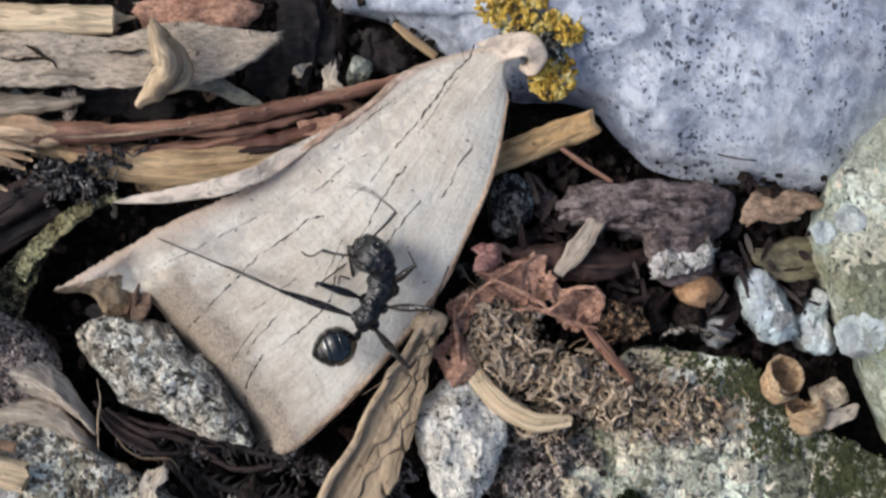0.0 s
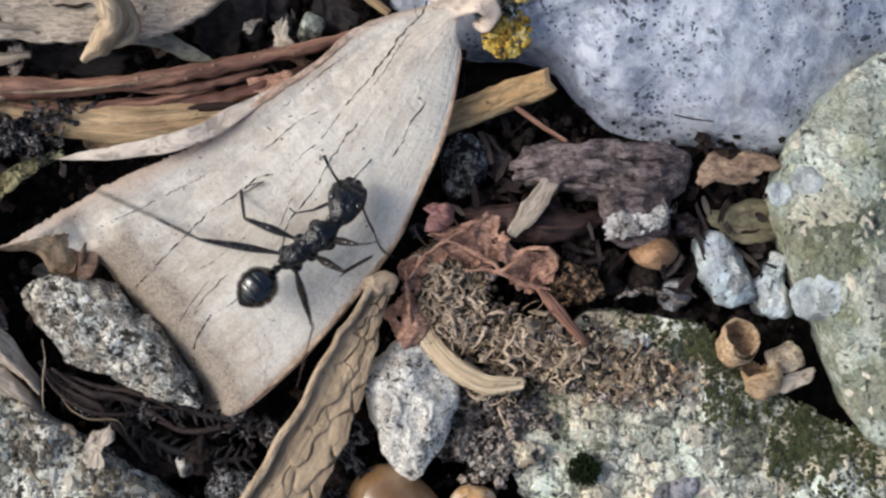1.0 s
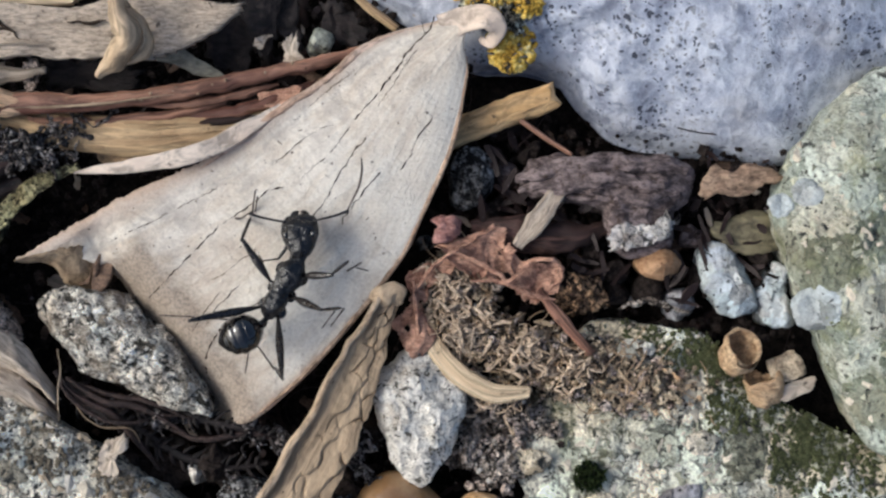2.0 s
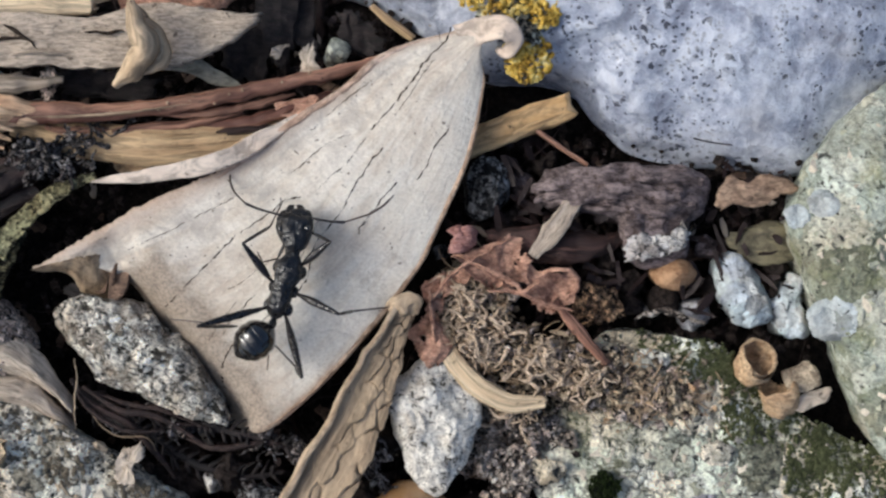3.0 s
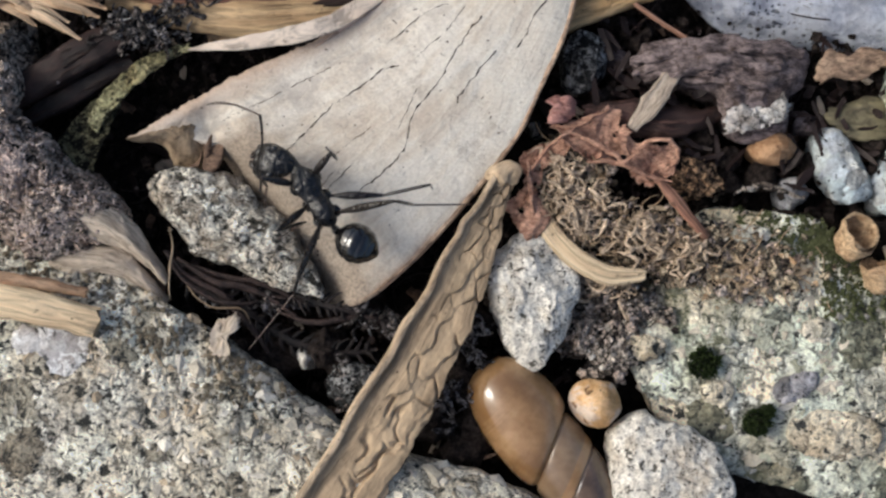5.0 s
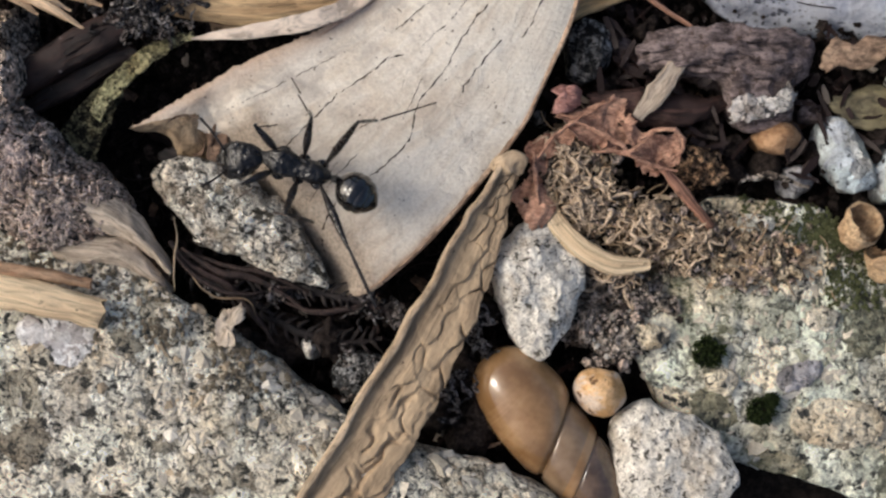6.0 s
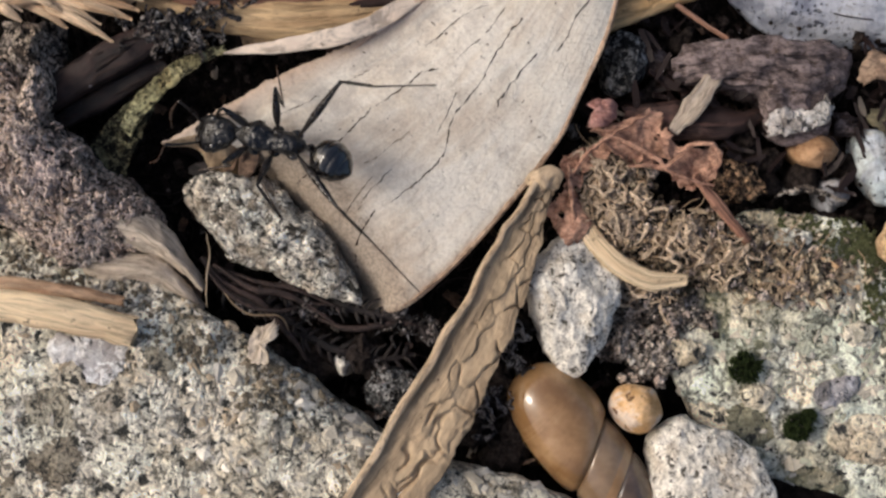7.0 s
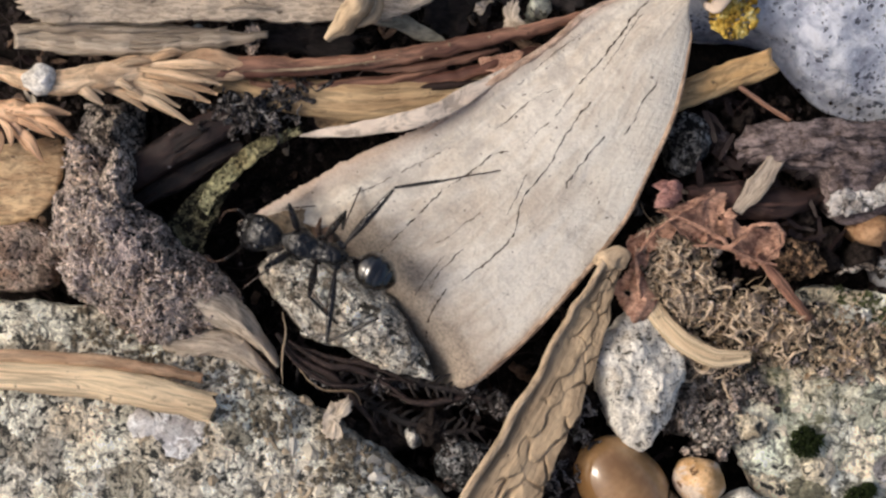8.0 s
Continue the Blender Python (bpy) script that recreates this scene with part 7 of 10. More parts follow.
scatter("root_crumbs", "crumbly light-brown root debris beside the leaf", M_TANEARTH, 1500, 506, lambda r, p: crumb(r, p, 0.1, 0.42), DEBRIS[:5])
scatter("dark_crumbs", "dark crumbs among the root debris", M_CRUMB, 300, 512, lambda r, p: crumb(r, p, 0.1, 0.4), DEBRIS)
scatter("grey_crumbs", "grey-brown earth crumbs among the root debris", M_CLOD, 700, 513, lambda r, p: crumb(r, p, 0.12, 0.5), DEBRIS)
scatter("straw_fibres", "tangled straw-coloured fibres beside the leaf", M_FIBRE, 480, 507, lambda r, p: fibre(r, p, 0.5, 2.2, 0.015, 0.05), DEBRIS[:5])
scatter("ochre_bits", "ochre plant bits among the root debris", M_ORANGE, 40, 509, lambda r, p: chip(r, p, 0.45), DEBRIS[:5])
scatter("straw_bits", "straw-coloured plant bits among the root debris", M_FIBRE, 130, 510, lambda r, p: chip(r, p, 0.55), DEBRIS[:5])
scatter("dark_bits", "dark bark bits over the pebbles", M_DARKWOOD, 110, 511, lambda r, p: chip(r, p, 0.7), [(1150, 500, 110, 40, -2.9, -1.6), (1050, 420, 70, 40, -2.9, -1.6), (960, 360, 40, 50, -2.9, -1.8), (1350, 440, 60, 50, -3.0, -1.9)])
scatter("pale_grit", "pale grit among the root debris", M_PUMICE, 110, 508, lambda r, p: crumb(r, p, 0.1, 0.35), DEBRIS)


def crumbs_on(stone, name, label, material, count, seed, boxes, size, shape=None):
    """Crumbs lying on the upper face of a stone within stretches of the chart."""
    rnd = random.Random(seed)
    base = stone.location
    vs, fs = [], []
    for x0, y0, x1, y1 in boxes:
        tops = [p.center + base for p in stone.data.polygons if p.normal.z > 0.35 and x0 < ((p.center.x + base.x) / MM * CHART + 784) < x1 and y0 < (441 - (p.center.y + base.y) / MM * CHART) < y1]
        mid = Vector(((x0 + x1) / 2, (y0 + y1) / 2, 0))
        for _ in range(count):
            p = rnd.choice(tops) / MM
            if rnd.random() < 0.25 + 0.75 * max(0.0, noise.noise(p / 1.6 + Vector((seed, 0, 0))) * 2.2):
                v, f = (shape or crumb)(rnd, p + Vector((rnd.uniform(-0.3, 0.3), rnd.uniform(-0.3, 0.3), rnd.uniform(0.0, 0.06))), *size)
                k = len(vs)
                vs += v
                fs += [tuple(q + k for q in g) for g in f]
    me = bpy.data.meshes.new(name)
    me.from_pydata([tuple(v * MM) for v in vs], [], fs)
    me.materials.append(material)
    tagged(new(name, me), label, "litter", kind="stuff")


crumbs_on(STONES["sandstone"], "soil_crumbs", "dark soil crumbs along the rim of the pale stone", M_DIRT, 700, 514, [(-200, 640, 60, 740), (40, 730, 260, 860), (240, 830, 420, 940)], (0.06, 0.26))
crumbs_on(STONES["conglomerate"], "moss_film", "thin dark green moss film on the stone", M_FILM, 2000, 517, [(1180, 590, 1360, 690), (1330, 680, 1520, 800), (1440, 740, 1640, 900), (1480, 760, 1760, 960)], (0.06, 0.24))
crumbs_on(STONES["clod"], "clod_fibres", "short pinkish root fibres over the clod", M_CLODFIBRE, 1500, 515, [(-240, 300, 100, 700)], (0.25, 0.75, 0.03, 0.075), fibre)
crumbs_on(STONES["clod"], "clod_grit", "pale grit over the clod", M_CLOD, 900, 516, [(-240, 300, 100, 700)], (0.06, 0.22))


def lacework(x, y, dx, dy, z, count, seed):
    """A spongy clump of short curled roots with dark holes between them."""
    rnd = random.Random(seed)
    clump = thing("root_lace", plan(x, y, z - 0.8), "lacy tan clump of curled dry roots", "root clump", "root clumps")
    for _ in range(count):
        p = plan(x + rnd.uniform(-dx, dx), y + rnd.uniform(-dy, dy), z + rnd.uniform(-0.5, 0.3))
        run = [p]
        for _ in range(4):
            p = p + Vector((rnd.uniform(-0.7, 0.7), rnd.uniform(-0.7, 0.7), rnd.uniform(-0.25, 0.25)))
            run.append(p)
        w = rnd.uniform(0.1, 0.26)
        bm = bmesh.new()
        tube(bm, run, [w * 0.6, w, w * 1.1, w * 0.7, w * 0.4], sides=6, n=18, wob=((0.5, 0.14), (0.25, 0.08)), seed=seed)
        part("curl", bm, M_LACE, clump)


for k, (x, y, dx, dy, z, count) in enumerate(((858, 555, 26, 45, -0.5, 46), (905, 605, 34, 34, -0.5, 48), (985, 655, 40, 26, -0.6, 38), (1075, 682, 40, 24, -0.7, 30), (940, 735, 34, 26, -1.4, 24))):
    lacework(x, y, dx, dy, z, count, 540 + k)


def crust_on(stone, x, y, r, seed, material, name, label, group=""):
    """A thin pale crust that follows the face of a stone."""
    base = stone.location / MM
    tops = np.array([tuple(p.center / MM + base) for p in stone.data.polygons if p.normal.z > 0.15])
    bm = bmesh.new()
    rows = []
    for i in range(9):
        row = []
        for j in range(40):
            a = j * math.tau / 40
            e = r * (i + 0.5) / 8.5 * (1 + 0.22 * noise.noise(Vector((math.cos(a) * 1.6, math.sin(a) * 1.6, seed))) + 0.1 * noise.noise(Vector((math.cos(a) * 6, math.sin(a) * 6, seed))))
            q = plan(x + e * math.cos(a), y - e * math.sin(a), 1.0)
            d = ((tops[:, :2] - np.array((q.x, q.y))) ** 2).sum(1)
            near = np.argsort(d)[:4]
            w = 1 / (d[near] + 0.01)
            q.z = float((tops[near, 2] * w).sum() / w.sum()) + (0.1 if i < 7 else -0.06 if i > 7 else 0.04) + 0.05 * noise.noise(q / 0.4)
            row.append(q)
        rows.append(row)
    g = skin(bm, rows, True)
    cap(bm, g[0])
    bmesh.ops.recalc_face_normals(bm, faces=bm.faces)
    solo(name, bm, material, label, name, group)


for k, (x, y, r) in enumerate(((1512, 578, 42), (1496, 372, 28), (1452, 392, 22))):
    crust_on(STONES["lichen_stone"], x, y, r, 560 + k, M_SPOT, "lichen", "thin pale bluish-grey round lichen on the green stone", "lichen spots")
crust_on(STONES["sandstone"], -8, 846, 52, 565, CRUST, "crust", "bluish-white mineral crust on the pale stone")
crust_on(STONES["sandstone"], -75, 838, 30, 566, CRUST, "crust", "bluish-white mineral crust on the pale stone")


# ---- what moves: the ant, in mm and degrees (seconds, x, y, z, pitch down, heading) ----
def key(ob, rows):
    walk(ob, [(t, pose(x * MM, y * MM, z * MM, 0, p, h)) for t, x, y, z, p, h in rows])


def turn(ob, x, y, z, rows):
    walk(ob, [(t, pose(x * MM, y * MM, z * MM, 0, p, h)) for t, p, h in rows])


def motions():
    key(ant, [(0, -4.21, -2.16, 2.80, 0, 63), (0.2, -4.24, -2.54, 2.80, 0, 63), (0.5, -4.76, -1.50, 2.80, 0, 58), (0.8, -5.29, -2.04, 2.80, 0, 60), (1, -5.11, -1.32, 2.80, 0, 37), (1.2, -6.51, -4.09, 2.80, 0, 19), (1.5, -6.37, -2.24, 2.80, 0, 43), (1.7, -6.81, -3.31, 2.80, 0, 53), (2.8, -7.77, -2.53, 2.80, 0, 70), (3, -8.25, -2.43, 2.80, 0, 73), (3.5, -9.17, -2.62, 2.80, 0, 79), (3.6, -9.19, -2.61, 2.80, 0, 78), (3.667, -9.12, -5.38, 2.80, 10, -14), (3.7, -9.08, -6.76, 2.80, 15, -60), (3.8, -9.18, -9.29, 2.80, 20, -55), (3.9, -8.95, -9.29, 2.80, 20, -62), (4, -9.54, -8.13, 2.80, 35, -64), (4.067, -9.57, -7.00, 3.07, -12, -8), (4.1, -9.58, -6.43, 3.20, -35, 20), (4.2, -9.56, -6.65, 3.20, -35, 77), (4.3, -10.20, -5.83, 3.20, -38, 104), (4.5, -11.77, -5.69, 3.20, -45, 118), (4.7, -12.34, -5.59, 3.20, -15, 121), (5, -12.56, -5.25, 2.80, 0, 123), (5.2, -11.49, -5.31, 2.80, 0, 147), (6.3, -15.15, -3.22, 3.20, 0, 166), (6.5, -15.86, -2.58, 3.20, 0, 169), (7, -17.49, -1.49, 2.80, 8, 168), (7.2, -17.33, -2.49, 2.60, 12, 166), (7.5, -19.85, -1.85, 2.60, 5, 165), (7.7, -19.72, -1.88, 2.60, 5, 165), (8, -19.48, -3.10, 2.60, 5, 163)])
    turn(head, 2.15, 0, 0.05, [(0, 12, 85), (0.2, 12, 50), (0.5, 12, 22), (0.8, 12, 29), (1, 12, 33), (1.2, 12, 51), (1.5, 12, 50), (1.7, 12, 30), (2.8, 12, 46), (3, 12, 18), (3.5, 12, 19), (3.6, 12, 26), (3.7, 15, -32), (3.8, 15, -47), (3.9, 15, -38), (4, 20, -61), (4.033, 17, -13), (4.067, 13, 36), (4.1, 10, 85), (4.133, 12, 58), (4.2, 15, 4), (4.3, 25, -10), (4.5, 20, -17), (4.7, 12, 2), (5, 12, 47), (5.2, 12, 22), (6.3, 12, 25), (6.5, 12, 5), (7, 15, 10), (7.2, 15, 7), (7.5, 6, -2), (7.7, 6, -1), (8, 6, 3)])
    turn(gaster, -2.7, 0, 0, [(0, 8, -43), (0.2, 23, -74), (0.5, 8, -36), (0.8, 8, -38), (1, 8, 8), (1.2, 8, -23), (1.5, 8, -36), (1.7, 8, -36), (2.8, 8, -49), (3, 8, -34), (3.5, 8, -33), (3.6, 8, -31), (3.667, 8, 20), (3.7, 8, 45), (3.733, 8, 15), (3.8, 8, -45), (3.9, 18, -35), (4, 28, -45), (4.1, 8, -45), (4.2, -47, -45), (4.3, -52, -45), (4.4, -22, -20), (4.5, 8, 5), (4.7, -17, 70), (5, 8, 28), (5.2, 8, -18), (6.3, 8, -19), (6.5, 8, -26), (7, 8, -23), (7.2, 8, -15), (7.5, 4, -8), (7.7, 4, -8), (8, 4, -12)])
    key(legs["left_fore"][0], [(0, 1.00, 0.35, -0.30, 14, 67), (0.2, 1.00, 0.35, -0.30, 14, 19), (0.5, 1.00, 0.35, -0.30, 14, 5), (0.8, 1.00, 0.35, -0.30, 14, 9), (1, 1.00, 0.35, -0.30, 14, 12), (1.2, 1.00, 0.35, -0.30, 14, 23), (1.5, 1.00, 0.35, -0.30, 14, 16), (1.7, 1.00, 0.35, -0.30, 14, 10), (2.8, 1.00, 0.35, -0.30, 14, 19), (3, 1.00, 0.35, -0.30, 14, 5), (3.5, 1.00, 0.35, -0.30, 14, 2), (3.6, 1.00, 0.35, -0.30, 14, 6), (3.667, 1.00, 0.35, -0.30, -24, 81), (3.7, 1.00, 0.35, -0.30, -43, 119), (3.733, 1.00, 0.35, -0.30, -50, 94), (3.8, 1.00, 0.35, -0.30, -65, 44), (3.9, 1.00, 0.35, -0.30, -65, 45), (3.933, 1.00, 0.35, -0.30, -71, 20), (4, 1.00, 0.35, -0.30, -83, -28), (4.067, 1.00, 0.35, -0.30, -38, -1), (4.1, 1.00, 0.35, -0.30, -15, 13), (4.2, 1.00, 0.35, -0.30, 9, 71), (4.3, 1.00, 0.35, -0.30, -11, 20), (4.5, 1.00, 0.35, -0.30, -26, 46), (4.7, 1.00, 0.35, -0.30, -19, 25), (5, 1.00, 0.35, -0.30, -48, 51), (5.2, 1.00, 0.35, -0.30, -49, 94), (6.3, 1.00, 0.35, -0.30, -42, 38), (6.5, 1.00, 0.35, -0.30, -47, 47), (7, 1.00, 0.35, -0.30, -51, 60), (7.2, 1.00, 0.35, -0.30, -48, 56), (7.5, 1.00, 0.35, -0.30, -50, 39), (7.7, 1.00, 0.35, -0.30, -50, 42), (8, 1.00, 0.35, -0.30, -49, 53)])
    key(legs["left_fore"][1], [(0, 2.13, 3.03, -1.02, 33, -146), (0.2, 3.75, 1.29, -1.02, 0, -190), (0.5, 3.90, 0.63, -1.02, 0, -199), (0.8, 3.87, 0.82, -1.02, 0, -194), (1, 3.85, 0.95, -1.02, 0, -194), (1.2, 3.69, 1.47, -1.02, 0, -186), (1.5, 3.80, 1.14, -1.02, 0, -179), (1.7, 3.87, 0.86, -1.02, 0, -189), (2.8, 3.75, 1.30, -1.02, 0, -177), (3, 3.90, 0.58, -1.02, 0, -189), (3.5, 3.91, 0.45, -1.02, 0, -203), (3.6, 3.89, 0.68, -1.02, 0, -200), (3.633, 2.57, 1.21, -0.10, 20, -256), (3.667, 1.26, 1.74, 0.83, 40, -312), (3.7, -0.06, 2.27, 1.75, 59, -369), (3.8, 1.90, 1.23, 2.42, 53, -368), (3.9, 1.90, 1.23, 2.42, 59, -364), (4, 1.33, 0.17, 2.67, 41, -356), (4.033, 2.16, 0.44, 1.94, 45, -306), (4.067, 3.00, 0.71, 1.20, 48, -257), (4.1, 3.83, 0.98, 0.47, 52, -207), (4.2, 1.97, 3.15, -0.78, 44, -258), (4.3, 3.76, 1.38, 0.27, 66, -246), (4.5, 2.86, 2.29, 1.02, 58, -185), (4.7, 3.57, 1.54, 0.68, 66, -246), (5, 2.29, 1.91, 1.91, 85, -227), (5.1, 1.58, 2.12, 1.93, 81, -265), (5.2, 0.87, 2.33, 1.95, 78, -303), (6.3, 2.77, 1.71, 1.70, 90, -319), (6.5, 2.40, 1.87, 1.88, 74, -337), (7, 1.94, 1.97, 2.04, 83, -363), (7.2, 2.11, 2.01, 1.94, 83, -415), (7.333, 2.04, 1.80, 2.09, 77, -375), (7.5, 2.38, 1.48, 1.81, 77, -301), (7.7, 2.32, 1.53, 1.81, 72, -297), (8, 2.08, 1.78, 1.79, 82, -336)])
    key(legs["left_fore"][2], [(0, 0.33, 1.81, -2.45, -40, 95), (0.2, 1.19, 1.73, -1.02, -40, 143), (0.5, 1.44, 1.49, -1.02, -28, 143), (0.8, 1.35, 1.46, -1.02, -40, 147), (1, 1.33, 1.59, -1.02, -27, 154), (1.2, 1.10, 1.75, -1.02, -40, 151), (1.5, 1.20, 1.11, -1.02, -19, 158), (1.7, 1.30, 1.27, -1.02, -40, 140), (2.8, 1.15, 1.16, -1.02, -40, 120), (3, 1.33, 0.99, -1.02, -40, 120), (3.5, 1.52, 1.48, -1.02, -40, 146), (3.6, 1.44, 1.55, -1.02, -40, 135), (3.633, 1.38, 1.72, -0.84, -13, 86), (3.667, 1.31, 1.90, -0.67, 13, 37), (3.7, 1.25, 2.07, -0.49, 40, -12), (3.8, 3.44, 1.01, 0.34, 34, -12), (3.9, 3.22, 1.14, 0.19, 39, -7), (4, 3.28, 0.31, 0.97, 21, 7), (4.067, 2.69, 1.25, -0.72, 34, 88), (4.1, 2.39, 1.72, -1.57, 41, 128), (4.2, 1.58, 4.99, -2.57, 29, 85), (4.3, 3.32, 2.35, -2.10, 56, 77), (4.4, 2.40, 2.38, -1.64, 66, 115), (4.5, 1.47, 2.41, -1.18, 76, 154), (4.7, 3.13, 2.52, -1.69, 48, 96), (5, 2.12, 2.09, -0.68, 54, 133), (5.1, 1.65, 2.44, -0.64, 56, 95), (5.2, 1.18, 2.80, -0.59, 58, 57), (6.3, 2.78, 1.72, -0.90, 30, 41), (6.5, 3.04, 2.14, -0.62, 39, 23), (7, 2.25, 1.96, -0.54, 12, 18), (7.2, 2.29, 1.76, -0.64, -2, 34), (7.5, 2.68, 1.97, -0.72, 11, 81), (7.7, 2.70, 2.24, -0.66, 12, 77), (8, 2.41, 1.94, -0.79, 7, 53)])
    key(legs["left_fore"][3], [(0, 0.25, 2.66, -1.75, 40, -174), (0.1, 0.38, 2.45, -1.04, 51, -234), (0.2, 0.51, 2.24, -0.32, 62, -295), (0.5, 0.67, 2.07, -0.51, 44, -250), (0.8, 0.64, 1.92, -0.32, 59, -266), (1, 0.44, 2.02, -0.53, 58, -252), (1.2, 0.36, 2.15, -0.32, 68, -234), (1.5, 0.24, 1.50, -0.67, 47, -261), (1.7, 0.65, 1.82, -0.32, 50, -273), (2.8, 0.74, 1.90, -0.32, 49, -318), (3, 0.90, 1.72, -0.32, 45, -309), (3.5, 0.82, 1.96, -0.32, 67, -310), (3.6, 0.84, 2.15, -0.32, 76, -323), (3.7, 2.08, 1.89, -1.19, 40, -372), (3.8, 4.33, 0.81, -0.27, 34, -372), (3.9, 4.07, 1.03, -0.51, 39, -367), (4, 4.30, 0.44, 0.57, 21, -353), (4.067, 2.69, 1.73, -1.34, 34, -272), (4.1, 1.88, 2.37, -2.30, 41, -232), (4.2, 1.66, 5.95, -3.10, 29, -275), (4.3, 3.47, 2.95, -3.01, 56, -283), (4.4, 2.35, 2.74, -2.62, 66, -245), (4.5, 1.23, 2.53, -2.24, 76, -206), (4.7, 3.05, 3.25, -2.51, 48, -264), (5, 1.67, 2.56, -1.56, 54, -227), (5.1, 1.58, 2.92, -1.54, 56, -265), (5.2, 1.50, 3.29, -1.52, 58, -303), (6.3, 3.50, 2.34, -1.45, 30, -319), (6.5, 3.83, 2.48, -1.31, 39, -337), (7, 3.28, 2.28, -0.78, 12, -342), (7.2, 3.19, 2.38, -0.60, -2, -326), (7.5, 2.84, 3.04, -0.93, 11, -279), (7.7, 2.94, 3.29, -0.90, 12, -283), (8, 3.08, 2.80, -0.93, 7, -307)])
    key(legs["left_middle"][0], [(0, -0.30, 0.50, -0.30, -33, 96), (0.2, -0.30, 0.50, -0.30, -42, 87), (0.5, -0.30, 0.50, -0.30, -3, 94), (0.8, -0.30, 0.50, -0.30, -3, 102), (1, -0.30, 0.50, -0.30, -3, 121), (1.2, -0.30, 0.50, -0.30, -3, 121), (1.5, -0.30, 0.50, -0.30, -32, 90), (1.7, -0.30, 0.50, -0.30, -21, 68), (2.8, -0.30, 0.50, -0.30, -4, 57), (3, -0.30, 0.50, -0.30, -28, 51), (3.5, -0.30, 0.50, -0.30, -25, 59), (3.6, -0.30, 0.50, -0.30, -30, 65), (3.7, -0.30, 0.50, -0.30, 0, 102), (3.8, -0.30, 0.50, -0.30, -52, 94), (3.9, -0.30, 0.50, -0.30, -50, 98), (4, -0.30, 0.50, -0.30, -64, 93), (4.1, -0.30, 0.50, -0.30, -19, 49), (4.2, -0.30, 0.50, -0.30, 5, 77), (4.3, -0.30, 0.50, -0.30, 16, 63), (4.5, -0.30, 0.50, -0.30, -3, 36), (4.7, -0.30, 0.50, -0.30, -26, 34), (4.867, -0.30, 0.50, -0.30, -39, 73), (5, -0.30, 0.50, -0.30, -49, 104), (5.2, -0.30, 0.50, -0.30, -49, 91), (6.3, -0.30, 0.50, -0.30, -49, 95), (6.5, -0.30, 0.50, -0.30, -49, 78), (7, -0.30, 0.50, -0.30, -49, 93), (7.2, -0.30, 0.50, -0.30, -50, 91), (7.5, -0.30, 0.50, -0.30, -48, 101), (7.7, -0.30, 0.50, -0.30, -48, 107), (8, -0.30, 0.50, -0.30, -48, 106)])
    key(legs["left_middle"][1], [(0, -0.60, 3.50, 1.67, 82, 155), (0.2, -0.15, 3.17, 2.11, 71, 97), (0.5, -0.54, 4.09, -0.11, 49, 51), (0.8, -1.01, 4.02, -0.11, 49, 47), (1, -2.17, 3.57, -0.12, 49, 69), (1.2, -2.15, 3.58, -0.09, -19, 56), (1.333, -1.32, 3.57, 0.66, 18, 52), (1.5, -0.29, 3.56, 1.60, 64, 47), (1.7, 0.93, 3.62, 1.01, 66, 38), (2.267, 1.32, 3.56, 0.45, 58, 0), (2.8, 1.68, 3.50, -0.08, 50, -35), (3, 1.72, 2.96, 1.38, 57, -34), (3.5, 1.36, 3.30, 1.23, 50, -40), (3.6, 1.01, 3.35, 1.47, 50, -39), (3.667, -0.38, 3.80, 0.28, 73, 16), (3.7, -1.07, 4.02, -0.31, 84, 44), (3.8, -0.45, 2.73, 2.52, 75, 2), (3.9, -0.63, 2.79, 2.45, 77, 22), (4, -0.38, 2.05, 2.94, 69, 11), (4.067, 1.15, 2.74, 1.57, 63, -78), (4.1, 1.91, 3.08, 0.88, 60, -123), (4.133, 1.44, 3.39, 0.39, 44, -67), (4.167, 0.96, 3.69, -0.11, 27, -11), (4.2, 0.49, 4.00, -0.60, 11, 45), (4.3, 1.28, 3.59, -1.26, 23, 26), (4.367, 1.72, 3.26, -0.88, 22, 78), (4.433, 2.17, 2.94, -0.50, 21, 130), (4.5, 2.61, 2.61, -0.12, 20, 182), (4.7, 2.37, 2.32, 1.28, 40, 200), (5, -0.86, 2.81, 2.40, 60, 263), (5.2, -0.35, 2.88, 2.40, 70, 235), (6.3, -0.51, 2.87, 2.40, 57, 178), (6.5, 0.20, 2.82, 2.40, 48, 173), (7, -0.43, 2.86, 2.41, 49, 128), (7.2, -0.33, 2.81, 2.45, 48, 73), (7.5, -0.74, 2.81, 2.33, 47, 130), (7.7, -0.98, 2.76, 2.31, 47, 144), (8, -0.94, 2.77, 2.32, 45, 146)])
